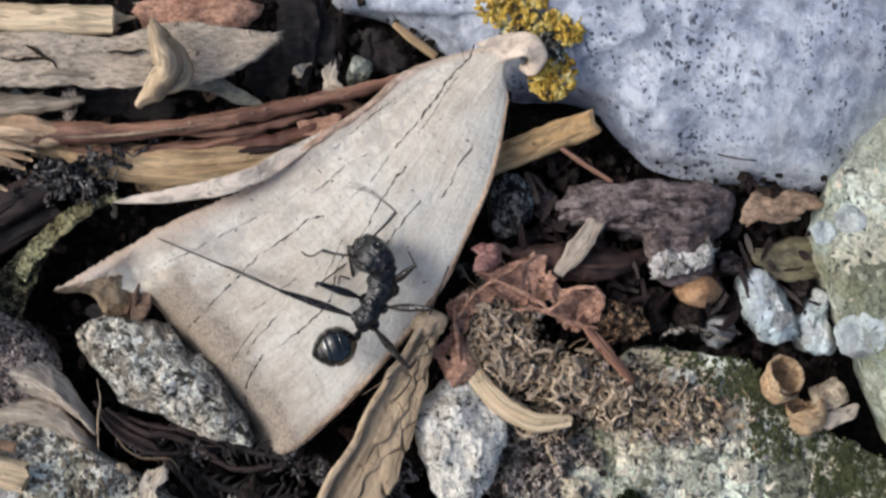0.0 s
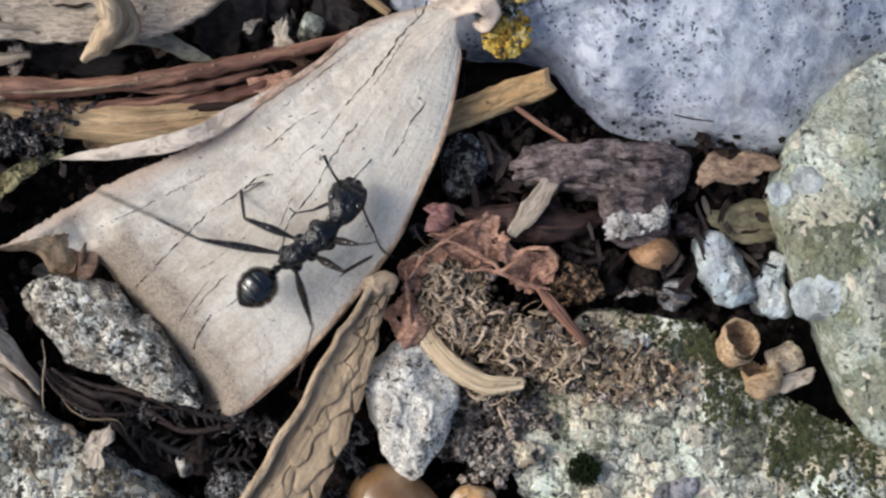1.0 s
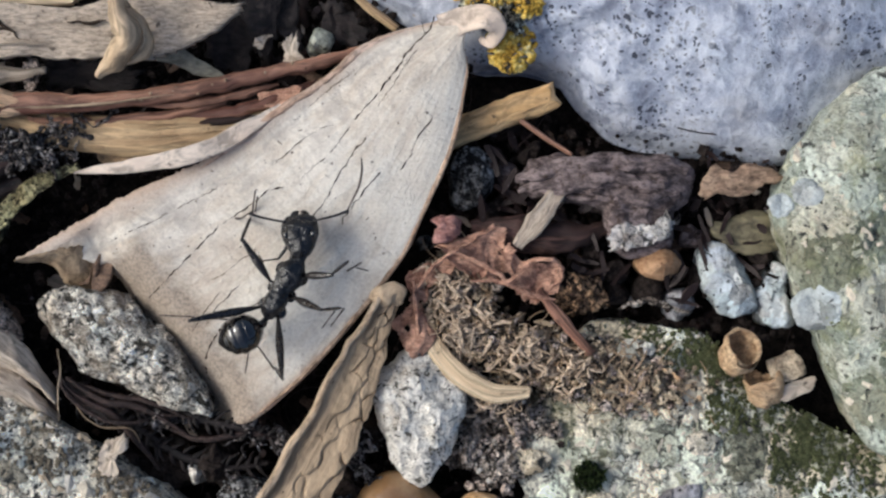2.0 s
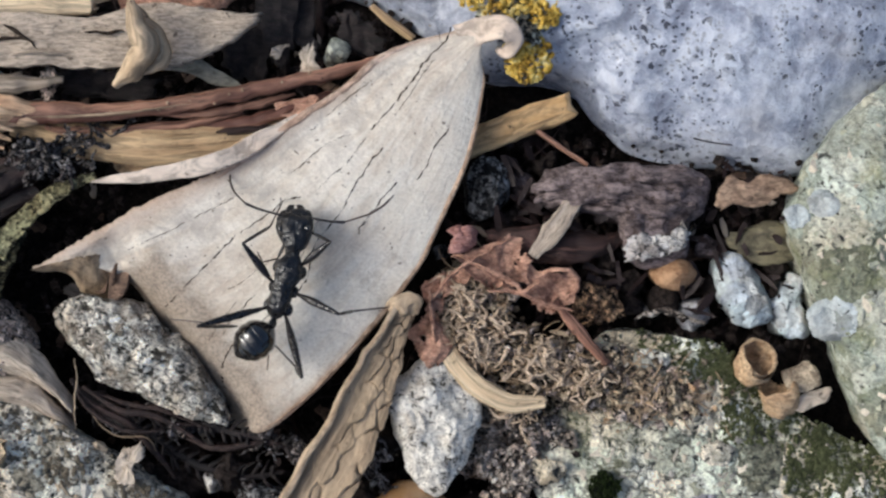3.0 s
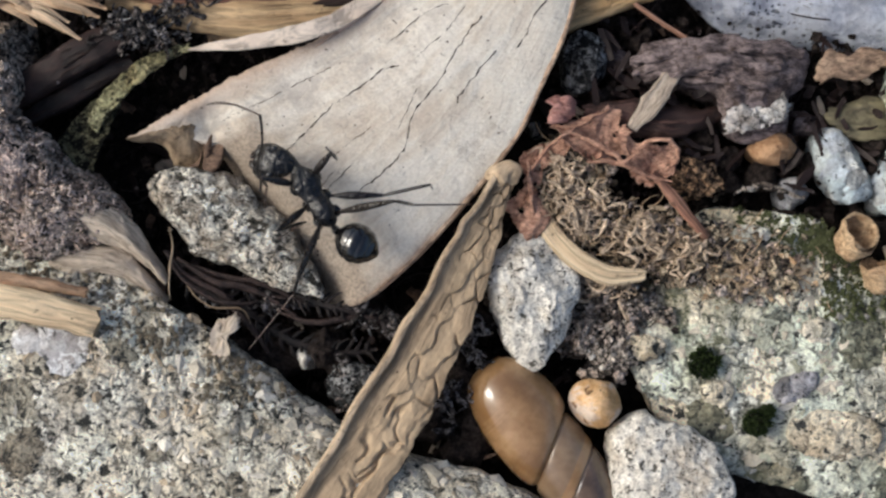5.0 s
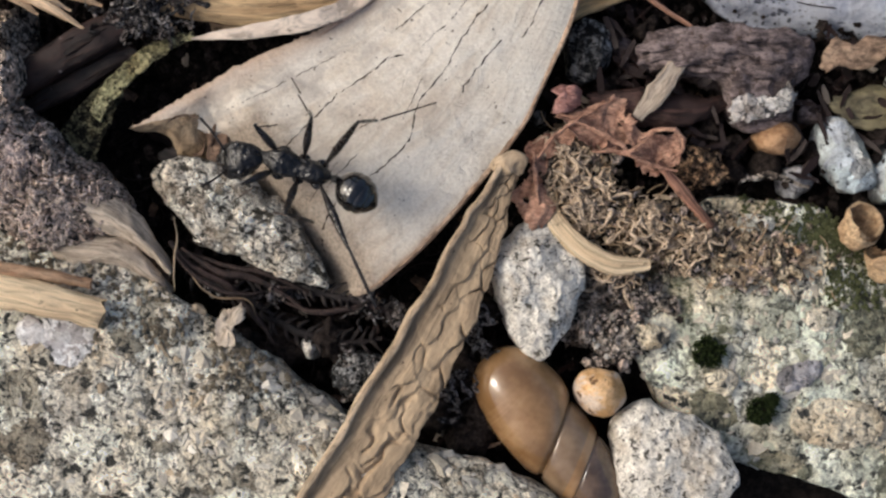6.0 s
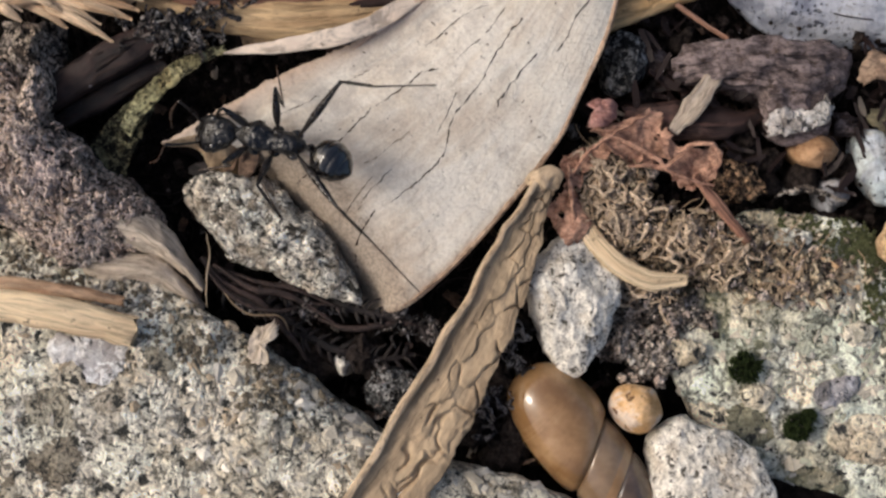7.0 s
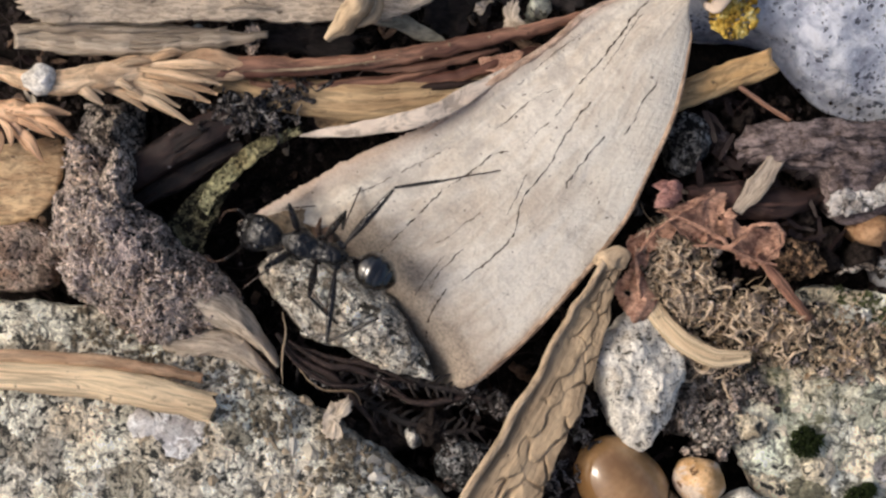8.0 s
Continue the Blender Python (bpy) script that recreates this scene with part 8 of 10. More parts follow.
    key(legs["left_middle"][2], [(0, -0.97, 3.67, -1.40, 18, -25), (0.2, -0.27, 4.17, -0.82, 29, -83), (0.333, 0.18, 4.83, -1.54, 5, -47), (0.5, 0.74, 5.66, -2.45, -24, -2), (0.8, 0.36, 5.52, -2.45, -24, -20), (1, -1.44, 5.48, -2.45, -24, -24), (1.1, -0.96, 5.74, -0.78, 28, 16), (1.2, -0.49, 6.00, 0.90, 80, 56), (1.333, 0.01, 5.36, -0.02, 34, 48), (1.5, 0.64, 4.56, -1.18, -24, 38), (1.7, 1.94, 4.41, -1.81, -24, 22), (2.8, 3.32, 2.36, -2.45, -24, 15), (3, 3.11, 2.03, -1.23, -24, -13), (3.5, 2.89, 2.01, -1.14, -24, -36), (3.6, 2.55, 2.08, -0.89, -24, -34), (3.7, -0.86, 4.22, -3.40, -8, -19), (3.8, 0.36, 2.76, -0.47, 36, -4), (3.9, 0.04, 3.05, -0.56, 39, -22), (4, 0.70, 2.26, 0.04, 29, -7), (4.033, 0.82, 2.10, -0.57, 23, 40), (4.067, 0.95, 1.94, -1.19, 18, 88), (4.1, 1.07, 1.78, -1.80, 13, 136), (4.2, 2.65, 6.15, -1.18, 55, 180), (4.3, 3.85, 4.84, -2.48, 37, 188), (4.367, 2.47, 4.06, -2.05, 50, 131), (4.433, 1.08, 3.29, -1.63, 63, 74), (4.5, -0.30, 2.51, -1.20, 76, 17), (4.7, 0.15, 1.49, -0.71, 53, 35), (5, -1.05, 1.28, -0.29, 40, 83), (5.2, -0.96, 2.00, -0.51, 35, 55), (6.3, -2.18, 2.93, -0.21, 32, -2), (6.5, -1.87, 3.06, 0.10, 38, -7), (7, -1.70, 4.47, 0.08, 29, -42), (7.2, 0.25, 4.79, 0.14, 26, -87), (7.5, -2.08, 4.42, 0.05, 25, -45), (7.7, -2.69, 4.00, 0.04, 26, -32), (8, -2.76, 3.97, 0.10, 27, -29)])
    key(legs["left_middle"][3], [(0, 0.49, 2.99, -1.93, 18, -25), (0.2, -0.09, 2.69, -1.63, 29, -83), (0.333, 0.96, 3.99, -1.68, 16, -131), (0.5, 2.28, 5.62, -1.75, 0, -191), (0.8, 1.82, 4.98, -1.75, 24, -203), (1, -0.03, 4.85, -1.75, 20, -189), (1.1, -0.18, 5.54, -1.26, 50, -247), (1.2, -0.32, 6.24, -0.77, 80, -304), (1.5, 1.87, 5.52, -0.48, 88, -244), (1.7, 3.38, 4.99, -1.11, 52, -202), (2.267, 4.12, 3.84, -1.44, 38, -142), (2.8, 4.82, 2.76, -1.75, 24, -85), (2.9, 4.72, 2.22, -1.14, 48, -22), (3, 4.62, 1.68, -0.53, 71, 42), (3.5, 4.15, 1.11, -0.44, 69, 3), (3.6, 3.85, 1.22, -0.19, 69, 5), (3.667, 1.77, 2.85, -2.16, 17, -11), (3.7, 0.73, 3.67, -3.15, -8, -19), (3.8, 1.73, 2.66, -1.48, 36, -4), (3.9, 1.25, 2.55, -1.64, 39, -22), (4, 2.18, 2.06, -0.77, 29, -7), (4.033, 1.41, 2.35, -1.24, 23, 40), (4.067, 0.65, 2.65, -1.71, 18, 88), (4.1, -0.12, 2.94, -2.18, 13, 136), (4.2, 1.68, 6.16, -2.58, 55, 180), (4.3, 2.50, 4.65, -3.50, 37, 188), (4.367, 1.70, 3.98, -3.28, 50, 131), (4.433, 0.89, 3.30, -3.07, 63, 74), (4.5, 0.09, 2.63, -2.85, 76, 17), (4.7, 0.98, 2.07, -2.07, 53, 35), (5, -0.89, 2.58, -1.37, 40, 83), (5.2, -0.16, 3.14, -1.48, 35, 55), (6.3, -0.74, 2.88, -1.10, 32, -2), (6.5, -0.54, 2.91, -0.95, 38, -7), (7, -0.59, 3.47, -0.73, 29, -42), (7.2, 0.34, 3.26, -0.60, 26, -87), (7.5, -0.99, 3.34, -0.67, 25, -45), (7.7, -1.38, 3.19, -0.69, 26, -32), (8, -1.43, 3.22, -0.66, 27, -29)])
    key(legs["left_hind"][0], [(0, -1.50, 0.38, -0.30, -3, 97), (0.2, -1.50, 0.38, -0.30, -3, 96), (0.5, -1.50, 0.38, -0.30, -3, 106), (0.8, -1.50, 0.38, -0.30, -3, 107), (1, -1.50, 0.38, -0.30, -3, 133), (1.2, -1.50, 0.38, -0.30, -4, 136), (1.5, -1.50, 0.38, -0.30, -41, 158), (1.7, -1.50, 0.38, -0.30, -32, 139), (2.8, -1.50, 0.38, -0.30, -36, 123), (3, -1.50, 0.38, -0.30, -37, 122), (3.5, -1.50, 0.38, -0.30, -48, 122), (3.6, -1.50, 0.38, -0.30, -47, 121), (3.7, -1.50, 0.38, -0.30, -38, 140), (3.733, -1.50, 0.38, -0.30, -45, 117), (3.8, -1.50, 0.38, -0.30, -59, 71), (3.9, -1.50, 0.38, -0.30, -54, 86), (4, -1.50, 0.38, -0.30, -66, 91), (4.1, -1.50, 0.38, -0.30, -53, 73), (4.2, -1.50, 0.38, -0.30, -74, 103), (4.3, -1.50, 0.38, -0.30, -62, 78), (4.5, -1.50, 0.38, -0.30, -56, 66), (4.7, -1.50, 0.38, -0.30, -58, 120), (5, -1.50, 0.38, -0.30, -41, 130), (5.2, -1.50, 0.38, -0.30, -49, 93), (6.3, -1.50, 0.38, -0.30, -25, 140), (6.5, -1.50, 0.38, -0.30, -40, 133), (7, -1.50, 0.38, -0.30, -26, 143), (7.2, -1.50, 0.38, -0.30, -45, 112), (7.5, -1.50, 0.38, -0.30, -25, 95), (7.7, -1.50, 0.38, -0.30, -18, 97), (8, -1.50, 0.38, -0.30, -18, 103)])
    key(legs["left_hind"][1], [(0, -2.12, 5.54, -0.04, 25, 94), (0.2, -2.07, 5.54, -0.04, 25, 95), (0.5, -2.93, 5.37, -0.03, 26, 99), (0.8, -3.02, 5.34, -0.02, -6, 94), (1, -5.04, 4.18, -0.02, 32, 119), (1.2, -5.20, 4.02, 0.02, -26, 93), (1.3, -5.18, 3.31, 1.05, 7, 48), (1.4, -5.16, 2.59, 2.07, 41, 3), (1.5, -5.14, 1.88, 3.10, 75, -42), (1.7, -4.80, 3.29, 2.47, 68, -53), (2.8, -3.82, 3.92, 2.73, 62, -72), (3, -3.73, 3.90, 2.81, 63, -78), (3.5, -3.34, 3.31, 3.58, 62, -79), (3.6, -3.33, 3.39, 3.52, 61, -78), (3.7, -4.67, 2.99, 2.89, 77, -56), (3.733, -3.33, 2.96, 3.31, 74, -10), (3.8, -0.65, 2.90, 4.16, 68, 82), (3.867, -1.08, 3.23, 4.01, 69, 28), (3.9, -1.29, 3.39, 3.93, 69, 0), (4, -1.52, 2.52, 4.44, 43, -32), (4.033, -1.21, 2.81, 4.24, 46, -89), (4.067, -0.91, 3.11, 4.03, 49, -147), (4.1, -0.60, 3.40, 3.83, 52, -205), (4.2, -1.83, 1.79, 4.69, 52, -251), (4.267, -1.28, 2.47, 4.40, 33, -183), (4.3, -1.01, 2.81, 4.26, 23, -149), (4.5, -0.31, 3.00, 4.03, 28, -217), (4.6, -1.60, 2.88, 4.07, 52, -190), (4.7, -2.89, 2.75, 4.11, 76, -163), (4.867, -3.53, 3.10, 3.54, 76, -213), (5, -4.05, 3.38, 3.09, 76, -254), (5.2, -1.67, 3.81, 3.60, 57, -268), (5.733, -3.32, 3.63, 2.79, 23, -244), (6.3, -5.08, 3.43, 1.92, -13, -218), (6.4, -4.63, 3.35, 2.50, 32, -218), (6.5, -4.19, 3.28, 3.08, 76, -217), (7, -5.23, 3.16, 2.02, 63, -224), (7.067, -4.45, 3.36, 2.48, 59, -276), (7.133, -3.67, 3.56, 2.93, 54, -328), (7.2, -2.89, 3.76, 3.39, 50, -380), (7.3, -2.69, 4.22, 2.81, 32, -432), (7.4, -2.49, 4.68, 2.23, 14, -484), (7.5, -1.90, 5.08, 1.93, -14, -536), (7.7, -2.08, 5.26, 1.33, -22, -521), (8, -2.61, 5.17, 1.28, -24, -499)])
    key(legs["left_hind"][2], [(0, -2.40, 9.16, -1.72, 5, 94), (0.2, -2.39, 9.16, -1.72, 5, 95), (0.5, -3.48, 8.92, -1.80, 6, 99), (0.8, -3.29, 9.31, 0.42, 37, 94), (1, -6.67, 7.16, -2.13, 4, 119), (1.2, -5.41, 7.60, 1.80, 62, 93), (1.5, -4.35, 1.18, -0.76, 21, 138), (1.7, -3.89, 2.08, -1.24, 15, 127), (2.8, -3.25, 2.14, -0.81, 20, 108), (3, -3.36, 2.15, -0.77, 20, 102), (3.5, -2.99, 1.46, 0.05, 31, 101), (3.6, -2.92, 1.52, 0.01, 31, 102), (3.7, -4.15, 2.23, -1.01, 37, 45), (3.733, -2.91, 2.94, -0.53, 39, 18), (3.8, -0.43, 4.36, 0.44, 41, -37), (3.867, -0.04, 3.72, 0.28, 58, -123), (3.9, 0.16, 3.40, 0.20, 67, -166), (3.933, 0.42, 2.60, 0.70, 62, -214), (3.967, 0.69, 1.79, 1.19, 58, -263), (4, 0.95, 0.99, 1.69, 53, -312), (4.1, -2.86, 4.43, 0.69, 16, -255), (4.2, -2.62, 4.12, 1.54, 39, -273), (4.3, -4.16, 0.91, 2.70, 47, -280), (4.4, -3.64, 3.02, 2.42, -2, -258), (4.5, -3.12, 5.13, 2.13, -50, -236), (4.6, -3.48, 3.79, 1.19, -15, -242), (4.7, -3.84, 2.45, 0.24, 21, -247), (5, -4.32, 4.32, -0.78, 20, -254), (5.2, -1.74, 5.99, 0.25, 34, -268), (5.733, -4.85, 5.92, 1.49, 60, -244), (6.3, -8.15, 5.84, 2.80, 88, -218), (6.4, -6.55, 4.85, 1.00, 51, -218), (6.5, -4.95, 3.86, -0.80, 14, -217), (7, -6.54, 4.42, -1.54, 18, -216), (7.2, -0.47, 2.89, 0.33, 33, -210), (7.3, -2.40, 3.54, 0.86, 45, -259), (7.4, -4.34, 4.19, 1.39, 57, -309), (7.5, -5.78, 4.78, 2.88, 80, -358), (7.7, -5.56, 4.05, 2.89, 77, -348), (8, -5.36, 2.76, 2.88, 76, -332)])
    key(legs["left_hind"][3], [(0, -2.58, 11.54, -1.92, 5, 94), (0.2, -2.59, 11.54, -1.92, 5, 95), (0.5, -3.85, 11.27, -2.06, 6, 99), (0.8, -3.41, 11.23, -1.01, 37, 94), (1, -7.81, 9.27, -2.29, 4, 119), (1.2, -5.48, 8.71, -0.33, 62, 93), (1.5, -6.03, 2.68, -1.60, 21, 138), (1.7, -5.29, 3.94, -1.84, 15, 127), (2.8, -3.94, 4.29, -1.63, 20, 108), (3, -3.82, 4.35, -1.61, 20, 102), (3.5, -3.37, 3.48, -1.20, 31, 101), (3.6, -3.36, 3.53, -1.22, 31, 102), (3.7, -2.81, 3.59, -2.46, 37, 45), (3.733, -1.54, 3.48, -2.02, 39, 18), (3.8, 1.00, 3.27, -1.15, 41, -37), (3.867, -0.17, 3.20, -1.72, 58, -123), (3.9, -0.75, 3.17, -2.01, 67, -166), (3.933, 0.14, 2.80, -1.42, 62, -214), (3.967, 1.02, 2.44, -0.82, 58, -263), (4, 1.91, 2.07, -0.23, 53, -312), (4.1, -3.45, 6.66, 0.02, 16, -255), (4.2, -2.54, 6.00, 0.04, 39, -273), (4.3, -3.88, 2.53, 0.95, 47, -280), (4.5, -3.98, 6.40, 3.98, 57, -212), (4.7, -4.70, 4.52, -0.61, 21, -247), (5, -4.94, 6.49, -1.62, 20, -254), (5.2, -1.80, 7.98, -1.10, 34, -268), (5.733, -4.92, 6.97, -0.37, 60, -244), (6.3, -8.23, 5.90, 0.40, 88, -218), (6.4, -7.52, 5.58, -0.50, 51, -218), (6.5, -6.80, 5.26, -1.40, 14, -217), (7, -8.37, 5.77, -2.30, 18, -216), (7.2, -2.22, 3.89, -0.98, 33, -210), (7.3, -3.29, 4.21, -0.76, 45, -259), (7.4, -4.37, 4.54, -0.55, 57, -309), (7.5, -5.35, 4.80, 0.52, 80, -358), (7.7, -5.04, 4.16, 0.54, 77, -348), (8, -4.88, 3.02, 0.54, 76, -332)])
    key(legs["right_fore"][0], [(0, 1.00, -0.35, -0.30, -45, -25), (0.2, 1.00, -0.35, -0.30, -48, -51), (0.5, 1.00, -0.35, -0.30, -31, -41), (0.8, 1.00, -0.35, -0.30, -30, -27), (1, 1.00, -0.35, -0.30, -49, -47), (1.2, 1.00, -0.35, -0.30, -19, -29), (1.5, 1.00, -0.35, -0.30, -41, -58), (1.7, 1.00, -0.35, -0.30, -38, -63), (2.8, 1.00, -0.35, -0.30, -38, -37), (3, 1.00, -0.35, -0.30, -20, -35), (3.5, 1.00, -0.35, -0.30, -20, -17), (3.6, 1.00, -0.35, -0.30, -26, -20), (3.7, 1.00, -0.35, -0.30, -53, -36), (3.733, 1.00, -0.35, -0.30, -49, -65), (3.8, 1.00, -0.35, -0.30, -41, -122), (3.9, 1.00, -0.35, -0.30, -44, -114), (4, 1.00, -0.35, -0.30, -65, -84), (4.067, 1.00, -0.35, -0.30, -9, -64), (4.1, 1.00, -0.35, -0.30, 19, -54), (4.2, 1.00, -0.35, -0.30, -23, -35), (4.3, 1.00, -0.35, -0.30, 0, -28), (4.5, 1.00, -0.35, -0.30, -12, -51), (4.7, 1.00, -0.35, -0.30, -35, -43), (5, 1.00, -0.35, -0.30, -48, -80), (5.2, 1.00, -0.35, -0.30, -49, -56), (6.3, 1.00, -0.35, -0.30, -38, -26), (6.5, 1.00, -0.35, -0.30, -36, -20), (7, 1.00, -0.35, -0.30, -53, -26), (7.2, 1.00, -0.35, -0.30, -48, -35), (7.5, 1.00, -0.35, -0.30, -48, -51), (7.7, 1.00, -0.35, -0.30, -48, -52), (8, 1.00, -0.35, -0.30, -47, -63)])
    key(legs["right_fore"][1], [(0, 2.91, -1.24, 1.83, 86, 56), (0.2, 2.25, -1.90, 1.94, 82, 95), (0.3, 2.48, -1.94, 1.70, 82, 35), (0.4, 2.72, -1.99, 1.47, 81, -25), (0.5, 2.95, -2.03, 1.23, 80, -84), (0.8, 3.33, -1.52, 1.19, 72, -72), (0.9, 2.84, -1.66, 1.57, 80, -141), (1, 2.36, -1.79, 1.95, 88, -210), (1.1, 2.92, -1.76, 1.32, 86, -277), (1.2, 3.47, -1.73, 0.69, 84, -345), (1.5, 2.19, -2.29, 1.65, 73, -405), (1.7, 2.06, -2.46, 1.55, 66, -414), (2.067, 2.34, -2.23, 1.54, 65, -366), (2.433, 2.62, -2.01, 1.53, 63, -318), (2.8, 2.90, -1.78, 1.52, 62, -270), (3, 3.31, -1.98, 0.72, 61, -277), (3.5, 3.69, -1.19, 0.72, 71, -271), (3.6, 3.54, -1.25, 1.01, 70, -274), (3.667, 2.81, -1.36, 1.74, 66, -340), (3.7, 2.45, -1.42, 2.10, 64, -374), (3.8, -0.21, -2.27, 1.65, 58, -385), (3.9, 0.14, -2.33, 1.78, 61, -380), (4, 1.14, -1.61, 2.42, 39, -379), (4.033, 1.65, -1.95, 1.19, 40, -327), (4.067, 2.17, -2.30, -0.03, 41, -274), (4.1, 2.68, -2.64, -1.26, 42, -222), (4.2, 3.25, -1.95, 0.87, 73, -203), (4.3, 3.64, -1.77, -0.30, 60, -186), (4.5, 2.83, -2.64, 0.35, 61, -178), (4.6, 2.80, -2.33, 0.89, 69, -143), (4.7, 2.78, -2.03, 1.44, 77, -108), (5, 1.35, -2.33, 1.92, 86, -171), (5.1, 1.73, -2.16, 1.94, 80, -124), (5.2, 2.11, -1.99, 1.95, 74, -78), (5.733, 2.59, -1.70, 1.76, 79, -31), (6.3, 3.11, -1.39, 1.56, 83, 20), (6.5, 3.28, -1.20, 1.45, 80, 24), (7, 2.62, -1.13, 2.10, 65, 17), (7.2, 2.64, -1.51, 1.93, 59, 4), (7.5, 2.19, -1.82, 1.80, 73, 24), (7.7, 2.16, -1.85, 1.80, 75, 21), (8, 1.85, -2.06, 1.77, 74, 17)])
    key(legs["right_fore"][2], [(0, 3.03, -1.07, -0.76, 62, 56), (0.2, 2.22, -1.57, -0.64, 62, 95), (0.5, 3.00, -2.50, -1.32, 39, 96), (0.8, 3.58, -2.29, -1.27, 40, 108), (0.9, 2.94, -2.02, -0.96, 55, 39), (1, 2.30, -1.75, -0.65, 69, -30), (1.2, 3.72, -1.67, -1.90, 22, 15), (1.5, 2.72, -2.82, -0.83, 53, -45), (1.7, 2.69, -3.33, -0.82, 46, -54), (2.267, 2.80, -1.91, -0.80, 2, 4), (2.8, 2.90, -0.57, -0.78, -40, 58), (3, 3.45, -0.73, -1.56, -40, 75), (3.5, 3.71, -0.36, -1.75, -40, 69), (3.6, 3.60, -0.36, -1.43, -40, 61), (3.667, 3.59, -1.25, -0.63, 16, 6), (3.7, 3.58, -1.70, -0.23, 44, -22), (3.8, 1.02, -2.86, -0.56, 40, -39), (3.9, 1.32, -2.76, -0.49, 43, -36), (4, 3.06, -2.27, 0.79, 21, -30), (4.067, 1.85, -1.66, -1.74, 26, -78), (4.1, 1.24, -1.36, -3.00, 29, -102), (4.133, 1.68, -1.46, -2.54, 45, -43), (4.167, 2.11, -1.55, -2.07, 61, 15), (4.2, 2.55, -1.65, -1.61, 77, 74), (4.3, 2.33, -1.63, -2.54, 74, 137), (4.5, 1.57, -2.69, -1.93, 81, 195), (4.6, 2.08, -2.63, -1.52, 71, 243), (4.7, 2.60, -2.58, -1.10, 62, 291), (4.867, 1.82, -2.46, -0.86, 57, 334), (5, 1.19, -2.36, -0.67, 54, 369), (5.1, 1.72, -2.51, -0.61, 54, 326), (5.2, 2.26, -2.67, -0.56, 54, 282), (5.733, 2.82, -2.00, -0.78, 55, 242), (6.3, 3.42, -1.28, -1.02, 56, 200), (6.5, 3.68, -1.02, -1.11, 52, 204), (7, 3.67, -0.82, -0.26, 57, 209), (7.2, 3.97, -1.42, -0.30, 43, 187), (7.5, 2.89, -1.52, -0.68, 41, 215), (7.7, 2.79, -1.60, -0.71, 40, 213), (8, 2.55, -1.85, -0.72, 41, 205)])
    key(legs["right_fore"][3], [(0, 3.32, -0.65, -1.73, 62, 56), (0.2, 2.17, -1.06, -1.61, 62, 95), (0.5, 2.92, -1.64, -2.01, 39, 96), (0.8, 3.32, -1.50, -1.99, 40, 108), (0.9, 2.98, -1.73, -1.83, 55, 39), (1, 2.64, -1.95, -1.67, 69, -30), (1.2, 4.71, -1.40, -2.30, 22, 15), (1.5, 3.19, -3.28, -1.72, 53, -45), (1.7, 3.14, -3.95, -1.61, 46, -54), (2.267, 3.24, -1.83, -0.82, 60, -116), (2.8, 3.34, 0.16, -0.08, 74, -174), (3, 3.67, 0.09, -0.86, 85, -134), (3.5, 4.01, 0.43, -1.05, 85, -185), (3.6, 4.02, 0.38, -0.73, 79, -188), (3.633, 4.12, -0.41, -0.82, 67, -132), (3.667, 4.21, -1.20, -0.90, 56, -77), (3.7, 4.31, -1.99, -0.99, 44, -22), (3.8, 1.67, -3.39, -1.27, 40, -39), (3.9, 1.97, -3.23, -1.25, 43, -36), (4, 3.95, -2.79, 0.39, 21, -30), (4.067, 2.00, -2.46, -2.22, 26, -78), (4.1, 1.03, -2.30, -3.53, 29, -102), (4.133, 1.56, -2.00, -3.25, 45, -43), (4.167, 2.09, -1.71, -2.97, 61, 15), (4.2, 2.62, -1.41, -2.69, 77, 74), (4.3, 2.11, -1.42, -3.59, 74, 137), (4.5, 1.40, -2.73, -3.02, 81, 195), (4.6, 2.09, -2.90, -2.54, 71, 243), (4.7, 2.78, -3.06, -2.07, 62, 291), (4.867, 2.25, -2.62, -1.79, 57, 334), (5, 1.83, -2.26, -1.56, 54, 369), (5.1, 2.11, -2.77, -1.50, 54, 326), (5.2, 2.39, -3.29, -1.45, 54, 282), (5.733, 2.61, -2.41, -1.69, 55, 242), (6.3, 2.84, -1.48, -1.94, 56, 200), (6.5, 3.07, -1.30, -1.98, 52, 204), (7, 3.15, -1.10, -1.18, 57, 209), (7.2, 3.17, -1.52, -1.05, 43, 187), (7.5, 2.20, -1.99, -1.41, 41, 215), (7.7, 2.09, -2.06, -1.43, 40, 213), (8, 1.80, -2.21, -1.44, 41, 205)])
